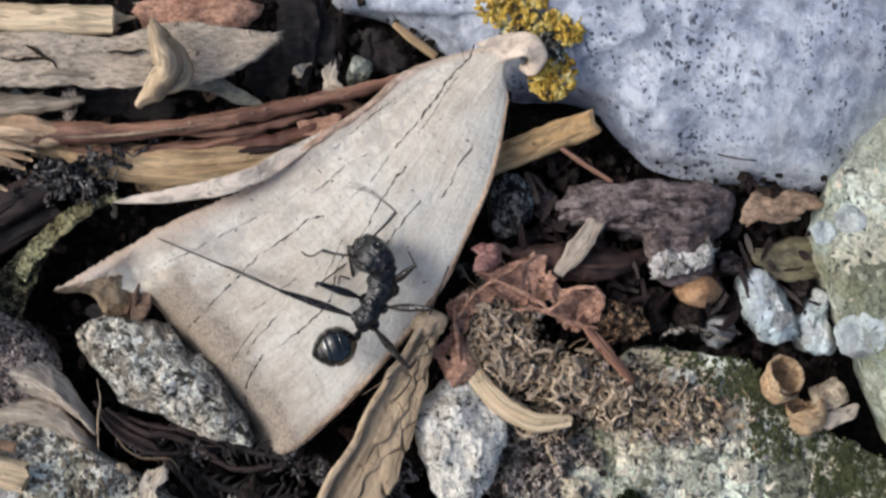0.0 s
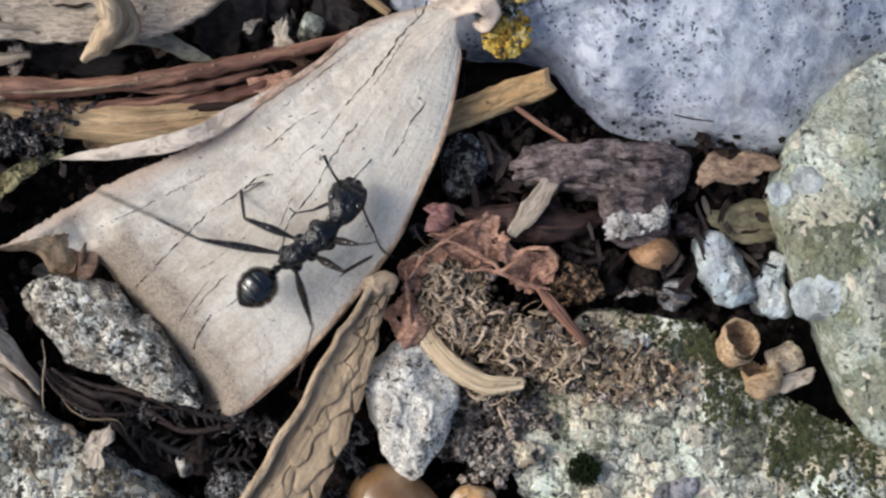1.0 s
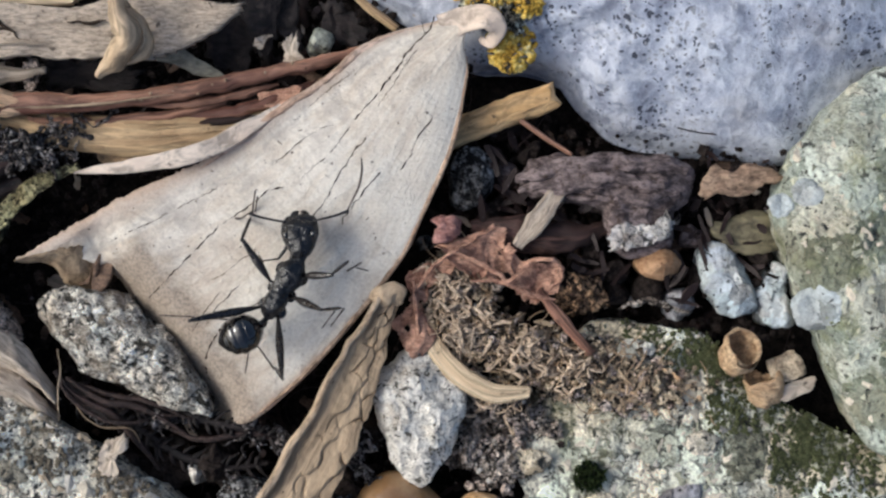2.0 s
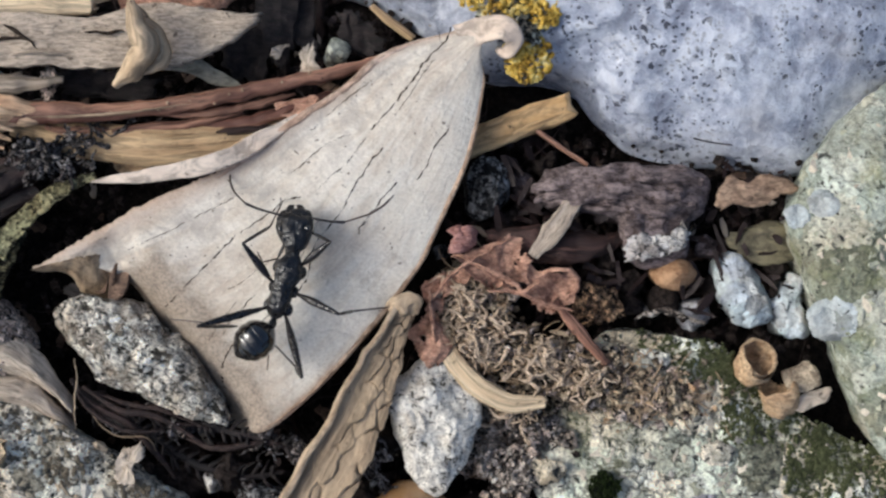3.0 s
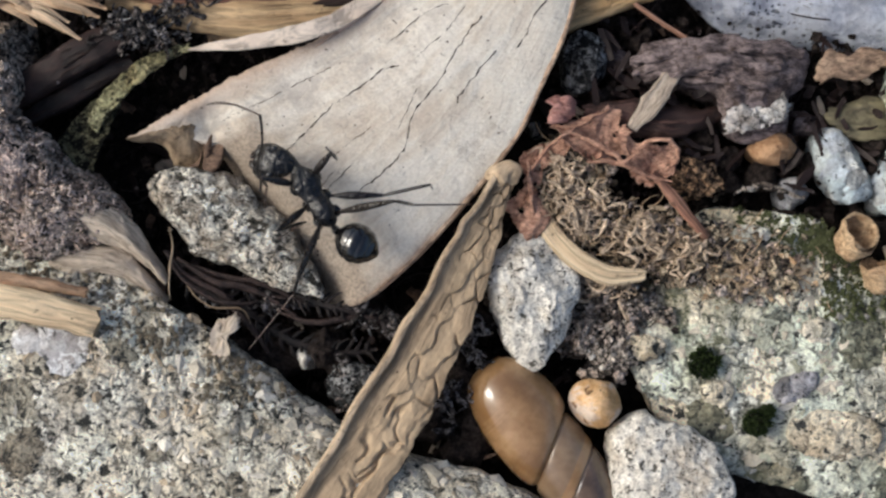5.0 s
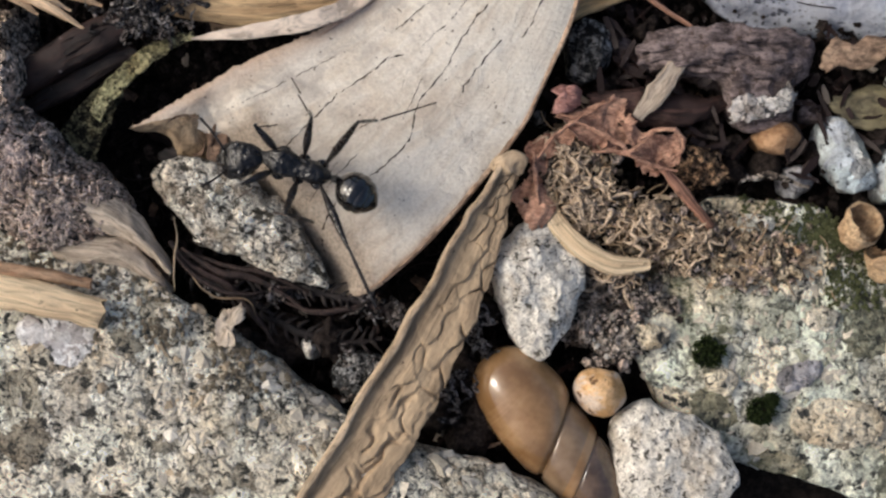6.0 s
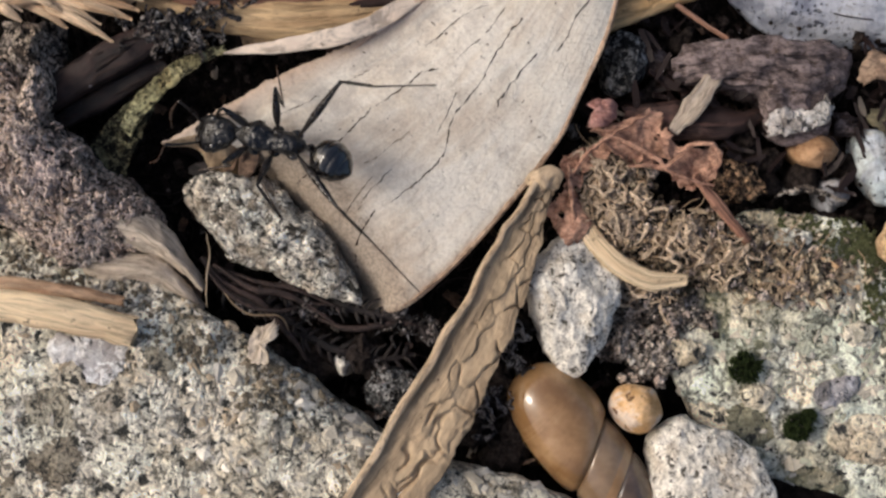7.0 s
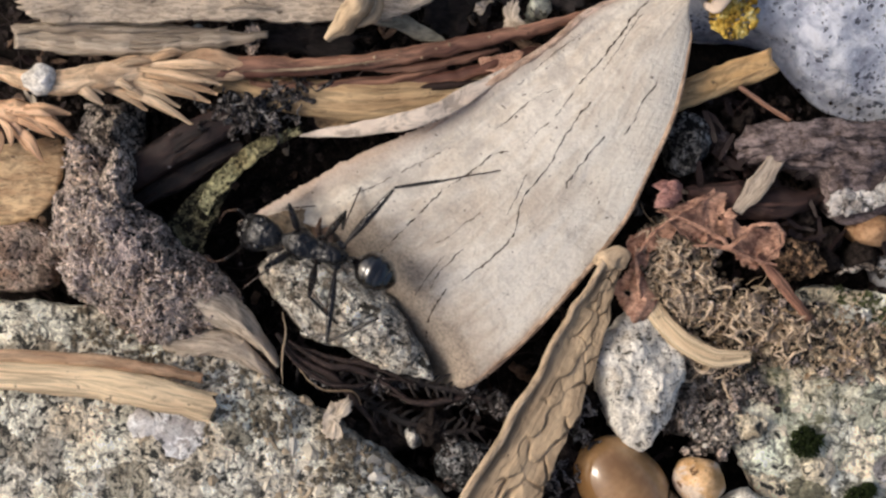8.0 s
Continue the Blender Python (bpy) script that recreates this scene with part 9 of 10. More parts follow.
    key(legs["right_middle"][0], [(0, -0.30, -0.50, -0.30, -30, -64), (0.2, -0.30, -0.50, -0.30, -31, -59), (0.5, -0.30, -0.50, -0.30, -4, -63), (0.8, -0.30, -0.50, -0.30, -3, -68), (1, -0.30, -0.50, -0.30, -49, -63), (1.2, -0.30, -0.50, -0.30, -38, -87), (1.5, -0.30, -0.50, -0.30, -3, -106), (1.7, -0.30, -0.50, -0.30, -49, -79), (2.8, -0.30, -0.50, -0.30, -39, -92), (3, -0.30, -0.50, -0.30, -25, -97), (3.5, -0.30, -0.50, -0.30, -23, -108), (3.6, -0.30, -0.50, -0.30, -3, -105), (3.7, -0.30, -0.50, -0.30, -38, -81), (3.8, -0.30, -0.50, -0.30, -43, -114), (3.9, -0.30, -0.50, -0.30, -6, -83), (4, -0.30, -0.50, -0.30, -38, -94), (4.1, -0.30, -0.50, -0.30, -48, -86), (4.2, -0.30, -0.50, -0.30, -7, -95), (4.3, -0.30, -0.50, -0.30, -24, -118), (4.5, -0.30, -0.50, -0.30, -47, -84), (4.7, -0.30, -0.50, -0.30, -10, -117), (5, -0.30, -0.50, -0.30, -3, -123), (5.2, -0.30, -0.50, -0.30, -43, -90), (6.3, -0.30, -0.50, -0.30, -49, -89), (6.5, -0.30, -0.50, -0.30, -49, -77), (7, -0.30, -0.50, -0.30, -49, -90), (7.2, -0.30, -0.50, -0.30, -52, -79), (7.5, -0.30, -0.50, -0.30, -45, -126), (7.7, -0.30, -0.50, -0.30, -44, -130), (8, -0.30, -0.50, -0.30, -45, -120)])
    key(legs["right_middle"][1], [(0, 1.08, -3.30, 1.50, 81, -175), (0.2, 1.27, -3.15, 1.57, 80, -180), (0.3, 1.29, -3.34, 1.02, 47, -238), (0.4, 1.30, -3.52, 0.47, 14, -296), (0.5, 1.32, -3.71, -0.08, -19, -354), (0.8, 1.06, -3.83, -0.10, -20, -361), (0.9, 0.91, -3.23, 1.15, 17, -364), (1, 0.76, -2.62, 2.40, 55, -367), (1.067, 0.46, -2.86, 2.23, 57, -311), (1.133, 0.17, -3.10, 2.07, 59, -255), (1.2, -0.13, -3.34, 1.90, 61, -200), (1.333, -0.64, -3.62, 1.01, 47, -236), (1.5, -1.28, -3.96, -0.11, 30, -281), (1.6, -0.57, -3.40, 1.14, 49, -346), (1.7, 0.15, -2.83, 2.40, 68, -411), (2.8, -0.40, -3.30, 1.97, 76, -427), (3, -0.72, -3.73, 1.24, 76, -427), (3.5, -1.30, -3.66, 1.11, 64, -430), (3.533, -1.27, -3.77, 0.71, 38, -429), (3.6, -1.22, -3.98, -0.09, -15, -427), (3.667, -0.30, -3.53, 1.25, 46, -370), (3.7, 0.16, -3.30, 1.92, 76, -342), (3.8, -1.38, -2.92, 2.14, 68, -372), (3.867, -0.38, -3.68, 0.77, 62, -318), (3.9, 0.12, -4.06, 0.09, 58, -292), (4, -0.47, -3.31, 1.94, 55, -360), (4.067, -0.24, -3.04, 2.23, 60, -268), (4.1, -0.13, -2.90, 2.38, 62, -222), (4.2, -0.59, -4.06, 0.16, 13, -228), (4.233, -1.01, -3.84, 0.49, 11, -174), (4.267, -1.42, -3.63, 0.82, 9, -120), (4.3, -1.84, -3.41, 1.15, 7, -67), (4.5, -0.03, -2.95, 2.33, 23, -130), (4.7, -1.91, -3.66, 0.30, 25, -115), (5, -2.27, -3.51, -0.09, -20, -112), (5.1, -1.29, -3.31, 1.04, 17, -85), (5.2, -0.32, -3.12, 2.17, 54, -59), (6.3, -0.26, -2.88, 2.40, 75, -42), (6.5, 0.22, -2.82, 2.40, 66, -50), (6.733, -0.03, -2.83, 2.41, 71, 11), (7, -0.31, -2.85, 2.42, 77, 82), (7.2, 0.10, -2.66, 2.55, 69, 54), (7.5, -1.78, -2.57, 2.24, 49, 53), (7.7, -1.96, -2.46, 2.22, 52, 60), (8, -1.56, -2.71, 2.26, 69, 72)])
    key(legs["right_middle"][2], [(0, 0.58, -3.34, -1.56, 15, 5), (0.2, 0.74, -3.15, -1.49, 16, 0), (0.3, 1.91, -3.24, -0.68, 39, -58), (0.4, 3.07, -3.33, 0.12, 61, -116), (0.5, 4.24, -3.42, 0.93, 83, -174), (0.8, 3.97, -3.87, 0.95, 88, -181), (1, 2.54, -2.83, -0.13, 43, -187), (1.067, 1.18, -2.83, -0.36, 38, -131), (1.133, -0.19, -2.84, -0.58, 34, -75), (1.2, -1.55, -2.84, -0.81, 29, -20), (1.333, -1.21, -2.16, -1.19, 22, -56), (1.5, -0.78, -1.32, -1.66, 14, -101), (1.6, 0.04, -2.52, -1.07, 24, -166), (1.7, 0.86, -3.72, -0.48, 35, -231), (2.067, 0.54, -3.81, -0.67, 32, -176), (2.433, 0.22, -3.91, -0.85, 28, -122), (2.8, -0.10, -4.00, -1.04, 25, -67), (3, -0.44, -4.40, -1.77, 12, -67), (3.5, -0.84, -4.93, -1.68, 13, -70), (3.6, -0.04, -6.73, 0.70, 68, -67), (3.7, 0.88, -3.07, -1.09, 32, -60), (3.8, -0.26, -3.14, -0.74, 46, -52), (3.9, 0.72, -2.55, -2.56, 8, -74), (4, 1.30, -3.31, -0.60, 23, -53), (4.067, -0.37, -2.40, -0.45, 14, -108), (4.1, -1.21, -1.94, -0.37, 10, -136), (4.2, -2.61, -1.82, -0.56, 29, -75), (4.3, -0.62, -6.24, 0.79, 55, -138), (4.5, -1.86, -5.14, 1.13, 9, -115), (4.7, -3.09, -6.20, -1.02, 6, -110), (4.867, -3.24, -6.21, 0.07, 52, -111), (5, -3.36, -6.22, 0.95, 88, -112), (5.1, -1.36, -5.46, 0.31, 61, -85), (5.2, 0.64, -4.70, -0.33, 34, -59), (6.3, 0.33, -3.41, -0.60, 42, -42), (6.5, 1.03, -3.80, -0.42, 46, -50), (7, -0.22, -2.16, -0.60, 30, -60), (7.2, 0.76, -1.74, -0.34, 31, -86), (7.5, -0.53, -0.96, -0.10, 43, -119), (7.7, -1.02, -0.78, -0.20, 40, -110), (8, -1.23, -1.67, -0.64, 31, -91)])
    key(legs["right_middle"][3], [(0, 2.21, -3.20, -2.01, 15, 5), (0.2, 2.37, -3.14, -1.97, 16, 0), (0.3, 2.93, -3.24, -1.57, 39, -58), (0.4, 3.48, -3.34, -1.16, 61, -116), (0.5, 4.04, -3.44, -0.76, 83, -174), (0.8, 3.92, -3.87, -0.75, 88, -181), (1, 1.31, -2.69, -1.29, 43, -187), (1.067, 0.82, -2.91, -1.40, 38, -131), (1.133, 0.34, -3.12, -1.52, 34, -75), (1.2, -0.15, -3.34, -1.63, 29, -20), (1.333, -0.57, -3.16, -1.82, 22, -56), (1.5, -1.09, -2.94, -2.05, 14, -101), (1.6, -0.55, -2.79, -1.76, 24, -166), (1.7, -0.01, -2.64, -1.47, 35, -231), (2.067, 0.16, -3.57, -1.56, 32, -176), (2.433, 0.34, -4.49, -1.65, 28, -122), (2.8, 0.51, -5.42, -1.74, 25, -67), (3, 0.20, -5.94, -2.11, 12, -67), (3.5, -0.28, -6.49, -2.07, 13, -70), (3.6, 0.21, -7.32, -0.87, 68, -67), (3.7, 1.60, -4.31, -1.99, 32, -60), (3.8, 0.47, -4.08, -1.96, 46, -52), (3.9, 1.19, -4.16, -2.79, 8, -74), (4, 2.24, -4.56, -1.26, 23, -53), (4.067, -0.87, -3.59, -0.85, 14, -108), (4.1, -2.42, -3.10, -0.65, 10, -136), (4.2, -2.21, -3.25, -1.38, 29, -75), (4.3, -1.36, -6.90, -0.60, 55, -138), (4.5, -2.57, -6.67, 0.86, 9, -115), (4.7, -3.66, -7.80, -1.20, 6, -110), (4.867, -3.50, -6.94, -0.95, 52, -111), (5, -3.38, -6.26, -0.75, 88, -112), (5.1, -1.00, -6.08, -1.01, 61, -85), (5.2, 1.37, -5.91, -1.27, 34, -59), (6.3, 1.27, -4.27, -1.72, 42, -42), (6.5, 1.80, -4.72, -1.64, 46, -50), (7, 0.51, -3.44, -1.45, 30, -60), (7.2, 0.88, -3.20, -1.22, 31, -86), (7.5, -1.13, -2.05, -1.25, 43, -119), (7.7, -1.45, -1.99, -1.31, 40, -110), (8, -1.26, -3.13, -1.51, 31, -91)])
    key(legs["right_hind"][0], [(0, -1.50, -0.38, -0.30, -49, -109), (0.2, -1.50, -0.38, -0.30, -49, -112), (0.5, -1.50, -0.38, -0.30, -49, -117), (0.8, -1.50, -0.38, -0.30, -49, -120), (1, -1.50, -0.38, -0.30, -49, -104), (1.2, -1.50, -0.38, -0.30, -27, -99), (1.5, -1.50, -0.38, -0.30, -31, -124), (1.7, -1.50, -0.38, -0.30, -42, -138), (2.8, -1.50, -0.38, -0.30, -38, -142), (3, -1.50, -0.38, -0.30, -37, -143), (3.5, -1.50, -0.38, -0.30, -36, -156), (3.6, -1.50, -0.38, -0.30, -39, -154), (3.7, -1.50, -0.38, -0.30, -49, -99), (3.733, -1.50, -0.38, -0.30, -28, -112), (3.8, -1.50, -0.38, -0.30, 13, -140), (3.9, -1.50, -0.38, -0.30, -21, -113), (4, -1.50, -0.38, -0.30, -29, -79), (4.1, -1.50, -0.38, -0.30, -67, -91), (4.133, -1.50, -0.38, -0.30, -70, -119), (4.2, -1.50, -0.38, -0.30, -77, -174), (4.3, -1.50, -0.38, -0.30, -55, -207), (4.4, -1.50, -0.38, -0.30, -65, -249), (4.5, -1.50, -0.38, -0.30, -74, -291), (4.567, -1.50, -0.38, -0.30, -67, -234), (4.633, -1.50, -0.38, -0.30, -61, -177), (4.7, -1.50, -0.38, -0.30, -54, -120), (5, -1.50, -0.38, -0.30, -42, -116), (5.2, -1.50, -0.38, -0.30, -49, -141), (6.3, -1.50, -0.38, -0.30, -49, -112), (6.5, -1.50, -0.38, -0.30, -49, -117), (7, -1.50, -0.38, -0.30, -34, -126), (7.2, -1.50, -0.38, -0.30, -29, -121), (7.5, -1.50, -0.38, -0.30, -19, -117), (7.7, -1.50, -0.38, -0.30, -19, -119), (8, -1.50, -0.38, -0.30, -16, -117)])
    key(legs["right_hind"][1], [(0, -2.59, -3.63, 3.60, 84, -29), (0.067, -2.66, -3.60, 3.60, 84, -85), (0.133, -2.73, -3.58, 3.60, 85, -140), (0.2, -2.80, -3.55, 3.60, 86, -195), (0.3, -2.88, -3.51, 3.60, 84, -252), (0.4, -2.97, -3.48, 3.60, 83, -308), (0.5, -3.05, -3.44, 3.60, 81, -365), (0.8, -3.24, -3.34, 3.60, 83, -361), (0.867, -2.95, -3.46, 3.60, 82, -409), (0.933, -2.65, -3.58, 3.60, 82, -457), (1, -2.36, -3.70, 3.60, 82, -504), (1.1, -2.27, -4.33, 2.84, 58, -561), (1.2, -2.19, -4.95, 2.08, 35, -618), (1.5, -4.01, -4.05, 2.39, 73, -604), (1.7, -4.40, -2.95, 3.17, 74, -614), (2.8, -4.74, -2.87, 2.91, 78, -633), (3, -4.82, -2.84, 2.86, 78, -635), (3.5, -5.31, -2.11, 2.78, 80, -643), (3.6, -5.16, -2.15, 2.94, 80, -637), (3.7, -2.02, -3.77, 3.60, 77, -683), (3.8, -5.38, -3.64, -1.46, 55, -700), (3.9, -3.38, -4.87, 1.54, 78, -738), (4, -0.66, -4.85, 2.23, 75, -747), (4.033, -0.95, -4.03, 2.98, 63, -806), (4.067, -1.24, -3.22, 3.73, 52, -865), (4.1, -1.53, -2.40, 4.48, 40, -925), (4.2, -2.70, -0.49, 4.76, 8, -929), (4.3, -4.14, 0.94, 3.98, 4, -933), (4.4, -2.56, 0.94, 4.34, 39, -907), (4.5, -0.98, 0.95, 4.70, 74, -880), (4.7, -3.02, -3.03, 3.91, 61, -868), (5, -3.18, -3.85, 3.19, 74, -841), (5.2, -4.15, -2.56, 3.60, 87, -870), (6.3, -2.78, -3.56, 3.60, 68, -859), (6.5, -3.07, -3.43, 3.60, 65, -869), (7, -4.00, -3.89, 2.61, 70, -877), (7.2, -3.84, -4.26, 2.25, 57, -881), (7.5, -3.76, -4.82, 1.46, 42, -884), (7.7, -3.94, -4.75, 1.45, 43, -883), (8, -3.81, -4.95, 1.13, 44, -870)])
    key(legs["right_hind"][2], [(0, -2.20, -3.85, -0.38, 29, 151), (0.2, -3.10, -3.47, -0.39, 29, 165), (0.5, -2.44, -3.50, -0.35, 29, 175), (0.8, -2.75, -3.35, -0.37, 29, 179), (1, -2.84, -4.04, -0.36, 29, 216), (1.2, -2.86, -1.73, -0.20, 31, 282), (1.3, -3.42, -2.15, -0.61, 15, 335), (1.4, -3.99, -2.56, -1.02, -1, 389), (1.5, -4.55, -2.98, -1.43, -17, 443), (1.7, -4.71, -1.87, -0.67, -17, 428), (2.8, -4.70, -2.04, -1.00, -17, 419), (3, -4.74, -2.04, -1.06, -17, 418), (3.5, -5.15, -1.41, -1.15, -17, 375), (3.6, -5.06, -1.44, -0.99, -17, 375), (3.667, -2.55, -2.63, -0.53, 19, 332), (3.7, -1.29, -3.23, -0.30, 37, 311), (3.733, -1.93, -3.11, -1.78, 30, 281), (3.8, -3.21, -2.86, -4.73, 16, 222), (3.9, -2.60, -5.12, -2.38, 44, 208), (4, 0.27, -5.32, -1.63, 56, 210), (4.067, -2.78, -2.53, 0.72, 21, 156), (4.1, -4.30, -1.14, 1.89, 3, 129), (4.133, -4.92, -0.29, 2.66, 21, 183), (4.167, -5.55, 0.56, 3.44, 40, 238), (4.2, -6.17, 1.41, 4.21, 58, 293), (4.3, -7.49, 3.10, 3.67, 39, 304), (4.4, -4.75, 1.84, 2.26, 10, 237), (4.5, -2.01, 0.59, 0.85, -19, 170), (4.6, -3.32, -1.73, 0.62, -2, 201), (4.7, -4.64, -4.06, 0.39, 16, 233), (5, -3.76, -4.82, -0.65, 22, 239), (5.2, -4.36, -2.68, -0.39, 25, 210), (6.3, -3.94, -4.58, -0.09, 35, 221), (6.5, -4.52, -4.32, -0.02, 36, 211), (7, -5.24, -4.41, -1.15, 33, 198), (7.2, -5.89, -4.94, -1.11, 38, 196), (7.5, -6.62, -5.64, -1.22, 22, 196), (7.7, -6.76, -5.63, -1.25, 22, 196), (8, -6.29, -6.39, -1.66, 18, 209)])
    key(legs["right_hind"][3], [(0, -4.04, -2.83, -1.54, 29, 151), (0.2, -5.13, -2.92, -1.54, 29, 165), (0.5, -4.53, -3.31, -1.53, 29, 175), (0.8, -4.85, -3.31, -1.53, 29, 179), (1, -4.54, -5.26, -1.53, 29, 216), (1.2, -2.44, -3.74, -1.45, 31, 282), (1.5, -4.25, -0.71, -0.73, 18, 213), (1.7, -3.87, 0.27, 0.03, 14, 201), (2.8, -3.53, -0.07, -0.30, 30, 189), (3, -3.52, -0.10, -0.36, 32, 187), (3.5, -2.93, -0.82, -0.45, 12, 174), (3.6, -2.85, -0.84, -0.29, 7, 176), (3.667, -0.98, -3.40, -1.26, 27, 266), (3.7, -0.05, -4.68, -1.75, 37, 311), (3.733, -1.67, -4.59, -2.96, 30, 281), (3.8, -4.92, -4.42, -5.38, 16, 222), (3.9, -4.14, -5.94, -4.03, 44, 208), (4, -0.90, -5.99, -3.62, 56, 210), (4.067, -4.16, -1.50, -0.04, 21, 156), (4.1, -5.79, 0.74, 1.75, 3, 129), (4.133, -5.75, 0.57, 1.89, 21, 183), (4.167, -5.72, 0.40, 2.04, 40, 238), (4.2, -5.68, 0.23, 2.18, 58, 293), (4.3, -6.46, 1.56, 2.15, 39, 304), (4.4, -5.35, 1.27, 1.90, 10, 237), (4.5, -4.24, 0.97, 1.64, -19, 170), (4.6, -5.13, -2.46, 0.68, -2, 201), (4.7, -6.03, -5.89, -0.28, 16, 233), (5, -4.90, -6.73, -1.55, 22, 239), (5.2, -6.24, -3.76, -1.42, 25, 210), (6.3, -5.41, -5.87, -1.47, 35, 221), (6.5, -6.18, -5.33, -1.43, 36, 211), (7, -7.16, -5.03, -2.45, 33, 198), (7.2, -7.72, -5.48, -2.57, 38, 196), (7.5, -8.77, -6.23, -2.12, 22, 196), (7.7, -8.88, -6.26, -2.18, 22, 196), (8, -8.30, -7.47, -2.41, 18, 209)])
    key(feelers["left"][0], [(0, 1.84, 2.17, -0.25, -39, 107), (0.2, 3.14, 1.96, -0.25, -2, 106), (0.5, 3.95, 1.25, -0.25, -2, 61), (0.8, 3.78, 1.47, -0.25, -2, 128), (1, 3.66, 1.59, -0.25, -41, 82), (1.2, 3.11, 1.97, -0.25, -2, 109), (1.5, 3.14, 1.96, -0.25, -2, 109), (1.7, 3.75, 1.50, -0.25, -2, 112), (2.8, 3.26, 1.89, -0.25, -2, 87), (3, 4.03, 1.13, -0.25, -2, 90), (3.5, 4.01, 1.17, -0.25, -2, 115), (3.6, 3.85, 1.38, -0.25, -2, 119), (3.667, 4.09, 0.00, -0.32, -46, 71), (3.7, 4.21, -0.69, -0.36, -68, 47), (3.8, 3.97, -1.19, -0.36, -47, 84), (3.9, 4.13, -0.90, -0.36, -38, 100), (4, 3.58, -1.58, -0.54, -38, 71), (4.067, 2.42, 0.93, -0.30, -36, 128), (4.1, 1.84, 2.18, -0.18, -34, 156), (4.2, 4.23, 0.64, -0.36, -13, 106), (4.3, 4.22, 0.13, -0.72, -4, 93), (4.5, 4.28, -0.13, -0.54, -3, 44), (4.7, 4.27, 0.56, -0.25, -41, 5), (4.8, 3.93, 1.01, -0.25, -45, 57), (4.9, 3.59, 1.45, -0.25, -49, 109), (5, 3.25, 1.90, -0.25, -52, 161), (5.1, 3.59, 1.59, -0.25, -54, 124), (5.2, 3.93, 1.28, -0.25, -55, 86), (6.3, 3.88, 1.35, -0.25, -42, 47), (6.5, 4.23, 0.69, -0.25, -27, 32), (7, 4.15, 0.85, -0.36, -46, 24), (7.2, 4.19, 0.75, -0.36, -61, 33), (7.5, 4.28, 0.42, -0.36, -58, 81), (7.7, 4.28, 0.45, -0.36, -58, 76), (8, 4.21, 0.69, -0.36, -55, 72)])
    key(feelers["left"][1], [(0, 1.25, 4.09, 1.40, 63, 126), (0.1, 1.84, 4.28, 0.61, 60, 176), (0.2, 2.43, 4.46, -0.17, 58, 227), (0.3, 3.35, 4.15, -0.16, 53, 168), (0.4, 4.28, 3.84, -0.16, 48, 108), (0.5, 5.20, 3.53, -0.15, 43, 49), (0.8, 2.18, 3.51, -0.16, 30, 80), (0.9, 3.06, 3.52, 0.65, 55, 106), (1, 3.93, 3.53, 1.46, 81, 133), (1.1, 3.10, 3.98, 0.65, 42, 112), (1.2, 2.27, 4.43, -0.16, 3, 91), (1.5, 2.30, 4.41, -0.17, 60, 128), (1.7, 2.76, 3.91, -0.16, 55, 128), (2.8, 3.38, 4.49, -0.17, 82, 164), (2.9, 3.69, 4.11, -0.17, 63, 109), (3, 4.01, 3.73, -0.16, 44, 54), (3.5, 2.91, 3.53, -0.16, 3, 88), (3.6, 2.58, 3.64, -0.17, 37, 98), (3.667, 4.11, 1.23, 1.31, 53, 28), (3.7, 4.88, 0.02, 2.05, 61, -7), (3.8, 4.14, 0.58, 1.53, 46, 24), (3.9, 3.76, 1.11, 1.24, 40, 22), (4, 4.25, 0.35, 1.07, -14, -6), (4.067, 1.34, 2.15, 1.22, -4, 60), (4.1, -0.12, 3.05, 1.29, 1, 93), (4.2, 3.53, 3.07, 0.22, 8, 82), (4.3, 4.09, 2.72, -0.54, 33, 43), (4.4, 5.12, 2.19, -0.48, 57, 105), (4.5, 6.16, 1.66, -0.42, 80, 168), (4.6, 6.19, 1.19, 0.52, 83, 114), (4.7, 6.22, 0.72, 1.46, 85, 60), (5, 1.74, 2.40, 1.81, 82, 128), (5.2, 4.04, 2.77, 1.88, 56, 129), (5.733, 4.61, 2.77, 1.68, 65, 86), (6.3, 5.21, 2.77, 1.47, 74, 40), (6.5, 6.20, 1.91, 0.92, 58, 42), (7, 5.80, 1.58, 1.51, 54, 41), (7.2, 5.24, 1.43, 1.92, 60, 29), (7.5, 4.50, 1.80, 1.83, 61, 24), (7.7, 4.60, 1.79, 1.84, 61, 26), (8, 4.67, 2.11, 1.77, 54, 14)])
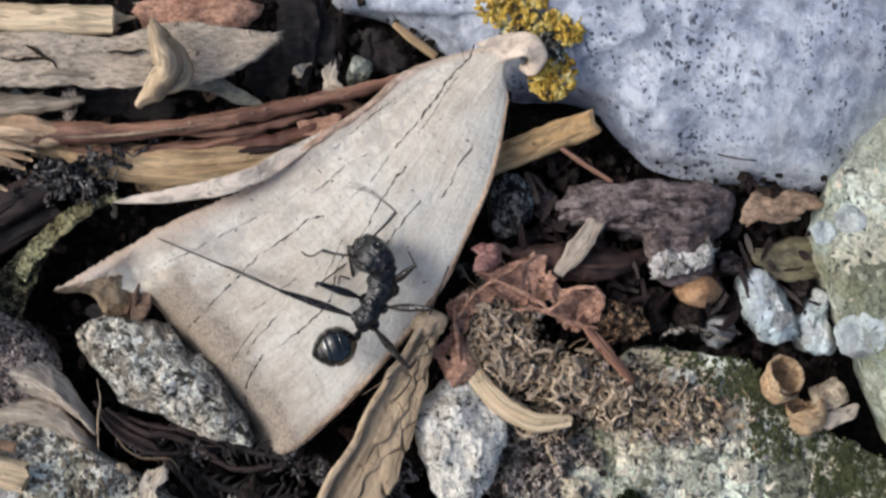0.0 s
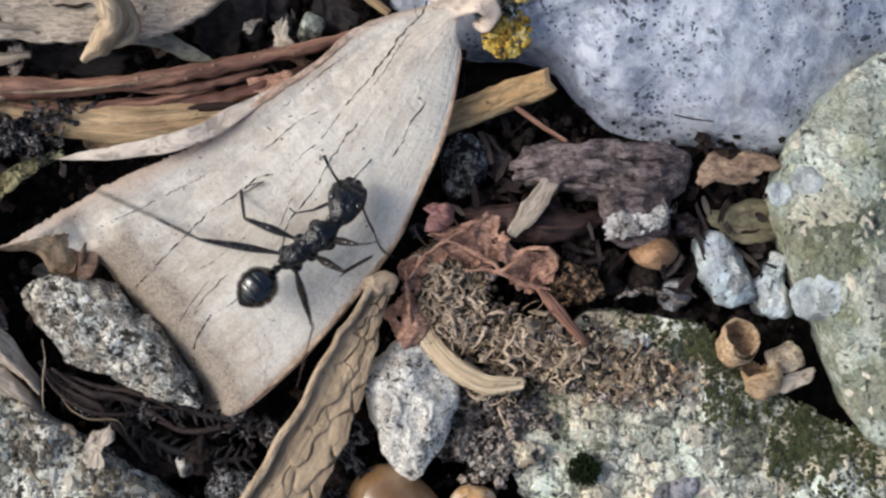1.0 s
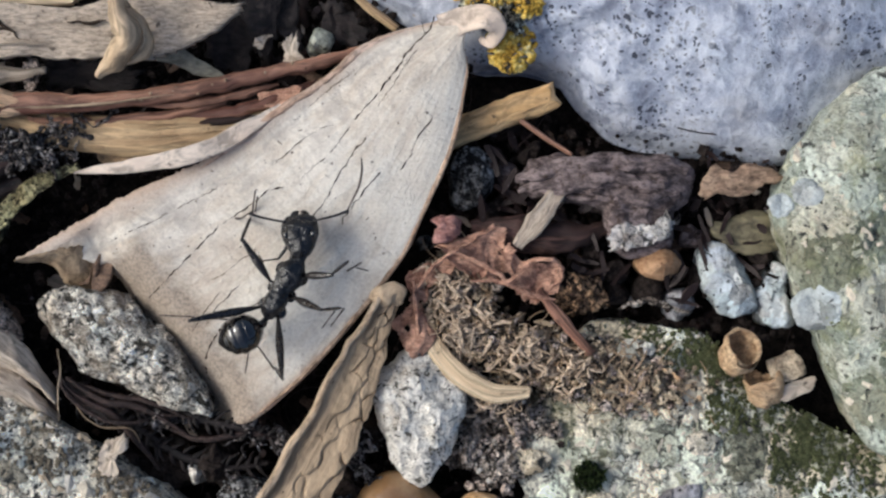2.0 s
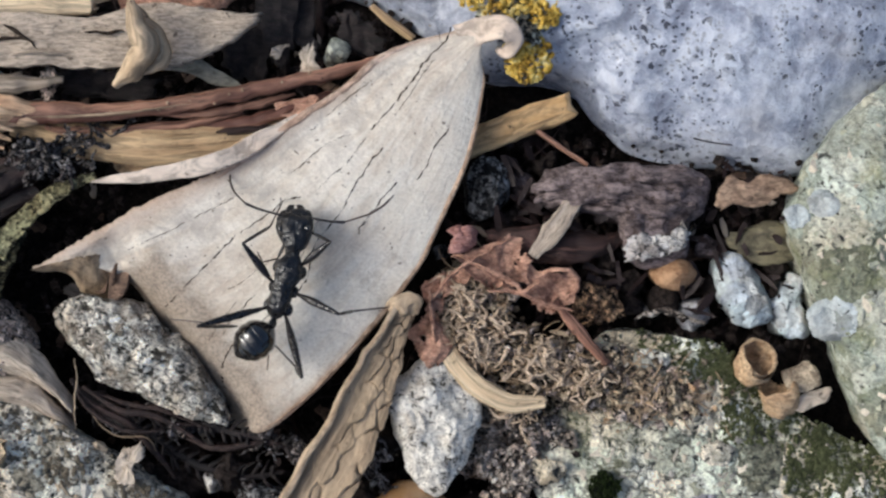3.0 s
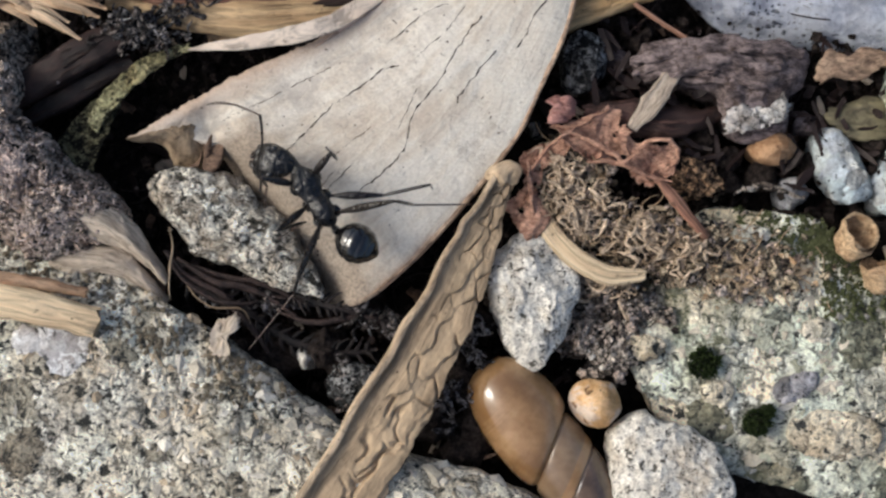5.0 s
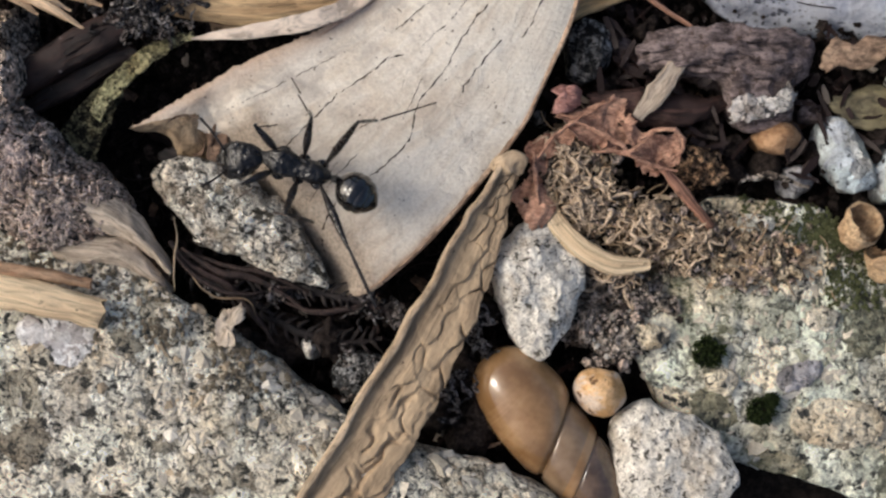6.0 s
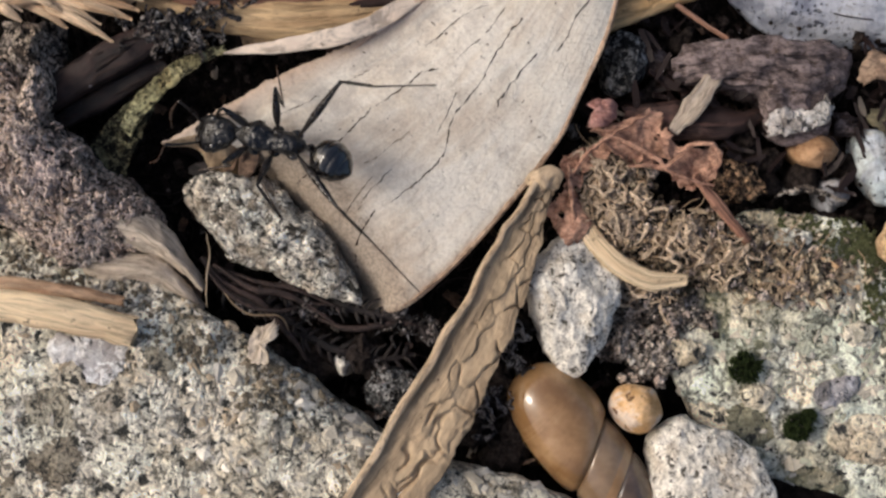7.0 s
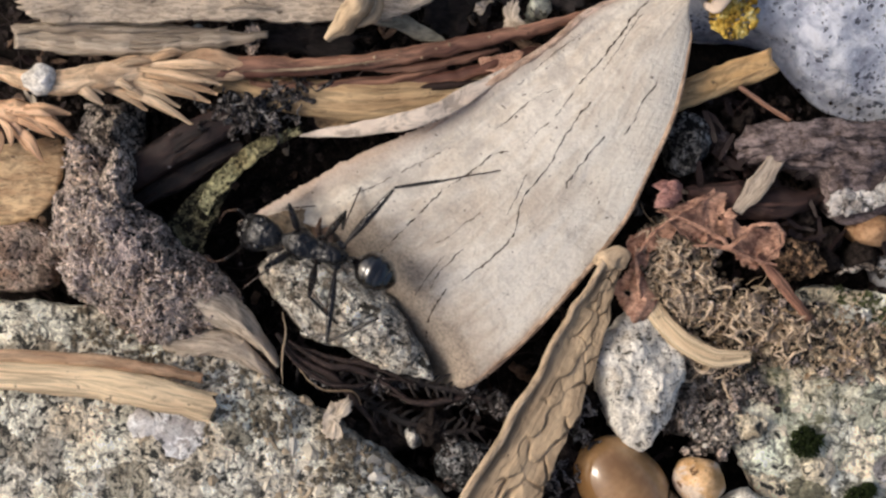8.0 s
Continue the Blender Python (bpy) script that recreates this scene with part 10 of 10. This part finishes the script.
    key(feelers["right"][0], [(0, 2.83, 2.08, -0.25, -2, -18), (0.2, 3.90, 1.31, -0.25, -2, -68), (0.5, 4.32, 0.32, -0.25, -2, -66), (0.667, 4.29, 0.47, -0.25, -35, -34), (0.8, 4.26, 0.59, -0.25, -62, -9), (0.9, 4.23, 0.68, -0.25, -32, -57), (1, 4.21, 0.76, -0.25, -2, -106), (1.067, 4.10, 0.95, -0.25, -20, -58), (1.133, 3.99, 1.15, -0.25, -37, -11), (1.2, 3.88, 1.34, -0.25, -55, 36), (1.333, 3.89, 1.33, -0.25, -31, -8), (1.5, 3.91, 1.31, -0.25, -2, -63), (1.7, 4.25, 0.64, -0.25, -2, -37), (2.8, 3.99, 1.20, -0.25, -2, -87), (3, 4.33, 0.18, -0.25, -2, -82), (3.5, 4.33, 0.22, -0.25, -2, -63), (3.6, 4.29, 0.48, -0.25, -2, -84), (3.7, 3.69, -1.54, -0.36, -67, -68), (3.733, 3.54, -1.65, -0.36, -60, -96), (3.8, 3.24, -1.88, -0.36, -45, -151), (3.9, 3.51, -1.69, -0.36, -47, -151), (3.933, 3.24, -1.81, -0.42, -56, -114), (4, 2.71, -2.06, -0.54, -75, -40), (4.1, 2.83, 2.09, -0.18, -14, -20), (4.2, 4.29, -0.36, -0.36, -43, -53), (4.3, 4.04, -0.85, -0.72, -28, -33), (4.5, 3.98, -1.09, -0.54, 37, -38), (4.7, 4.30, -0.44, -0.25, 6, -55), (5, 3.98, 1.21, -0.25, -39, -36), (5.2, 4.31, 0.35, -0.25, -2, -28), (6.3, 4.30, 0.45, -0.25, -26, -44), (6.5, 4.32, -0.31, -0.25, -2, -46), (7, 4.32, -0.14, -0.36, -56, -40), (7.2, 4.31, -0.25, -0.36, -58, -47), (7.5, 4.24, -0.58, -0.36, -74, -29), (7.7, 4.25, -0.55, -0.36, -75, -43), (8, 4.30, -0.31, -0.36, -72, -56)])
    key(feelers["right"][1], [(0, 5.31, 1.29, -0.17, 3, 84), (0.067, 5.17, 0.50, -0.17, 23, 32), (0.133, 5.03, -0.30, -0.17, 42, -19), (0.2, 4.89, -1.09, -0.17, 62, -71), (0.5, 5.36, -2.06, -0.16, 36, -41), (0.8, 5.46, 0.41, 2.05, 41, -90), (1, 3.50, -1.74, -0.16, 56, -95), (1.2, 5.08, 2.22, 1.89, 3, -112), (1.333, 5.08, 0.79, 0.97, 24, -53), (1.5, 5.09, -1.00, -0.17, 50, 21), (1.7, 6.31, -0.94, -0.17, 3, 24), (2.267, 5.19, -1.18, -0.16, 3, -14), (2.8, 4.14, -1.40, -0.16, 3, -50), (3, 4.71, -2.39, -0.17, 3, -48), (3.267, 5.13, -2.24, -0.16, 9, 11), (3.5, 5.50, -2.10, -0.16, 14, 62), (3.6, 4.55, -2.11, -0.17, 43, 56), (3.667, 4.22, -2.34, 1.30, 59, -2), (3.7, 4.06, -2.46, 2.04, 68, -31), (3.8, 1.62, -2.77, 1.47, 72, -68), (3.9, 1.95, -2.56, 1.53, 68, -64), (4, 3.23, -2.49, 1.96, 34, -40), (4.033, 3.89, -1.25, 1.45, 34, 17), (4.067, 4.55, -0.02, 0.95, 34, 75), (4.1, 5.21, 1.22, 0.44, 34, 132), (4.133, 5.29, 0.19, 0.77, 44, 160), (4.2, 5.44, -1.87, 1.42, 63, 215), (4.233, 5.61, -1.95, 1.12, 70, 269), (4.267, 5.78, -2.02, 0.82, 77, 323), (4.3, 5.95, -2.10, 0.52, 84, 378), (4.5, 5.63, -2.37, -2.10, 46, 373), (4.6, 5.70, -2.46, -1.33, 51, 408), (4.7, 5.77, -2.56, -0.55, 56, 443), (5, 5.61, 0.03, 1.39, 9, 401), (5.2, 6.61, -0.86, -0.17, 3, 367), (6.3, 5.96, -1.18, 0.90, 52, 372), (6.5, 6.14, -2.16, -0.16, 30, 373), (7, 5.43, -1.05, 1.80, 58, 408), (7.2, 5.23, -1.24, 1.85, 53, 397), (7.5, 4.87, -0.93, 2.14, 56, 392), (7.7, 4.76, -1.02, 2.15, 56, 394), (8, 4.74, -0.96, 2.12, 55, 391)])


motions()
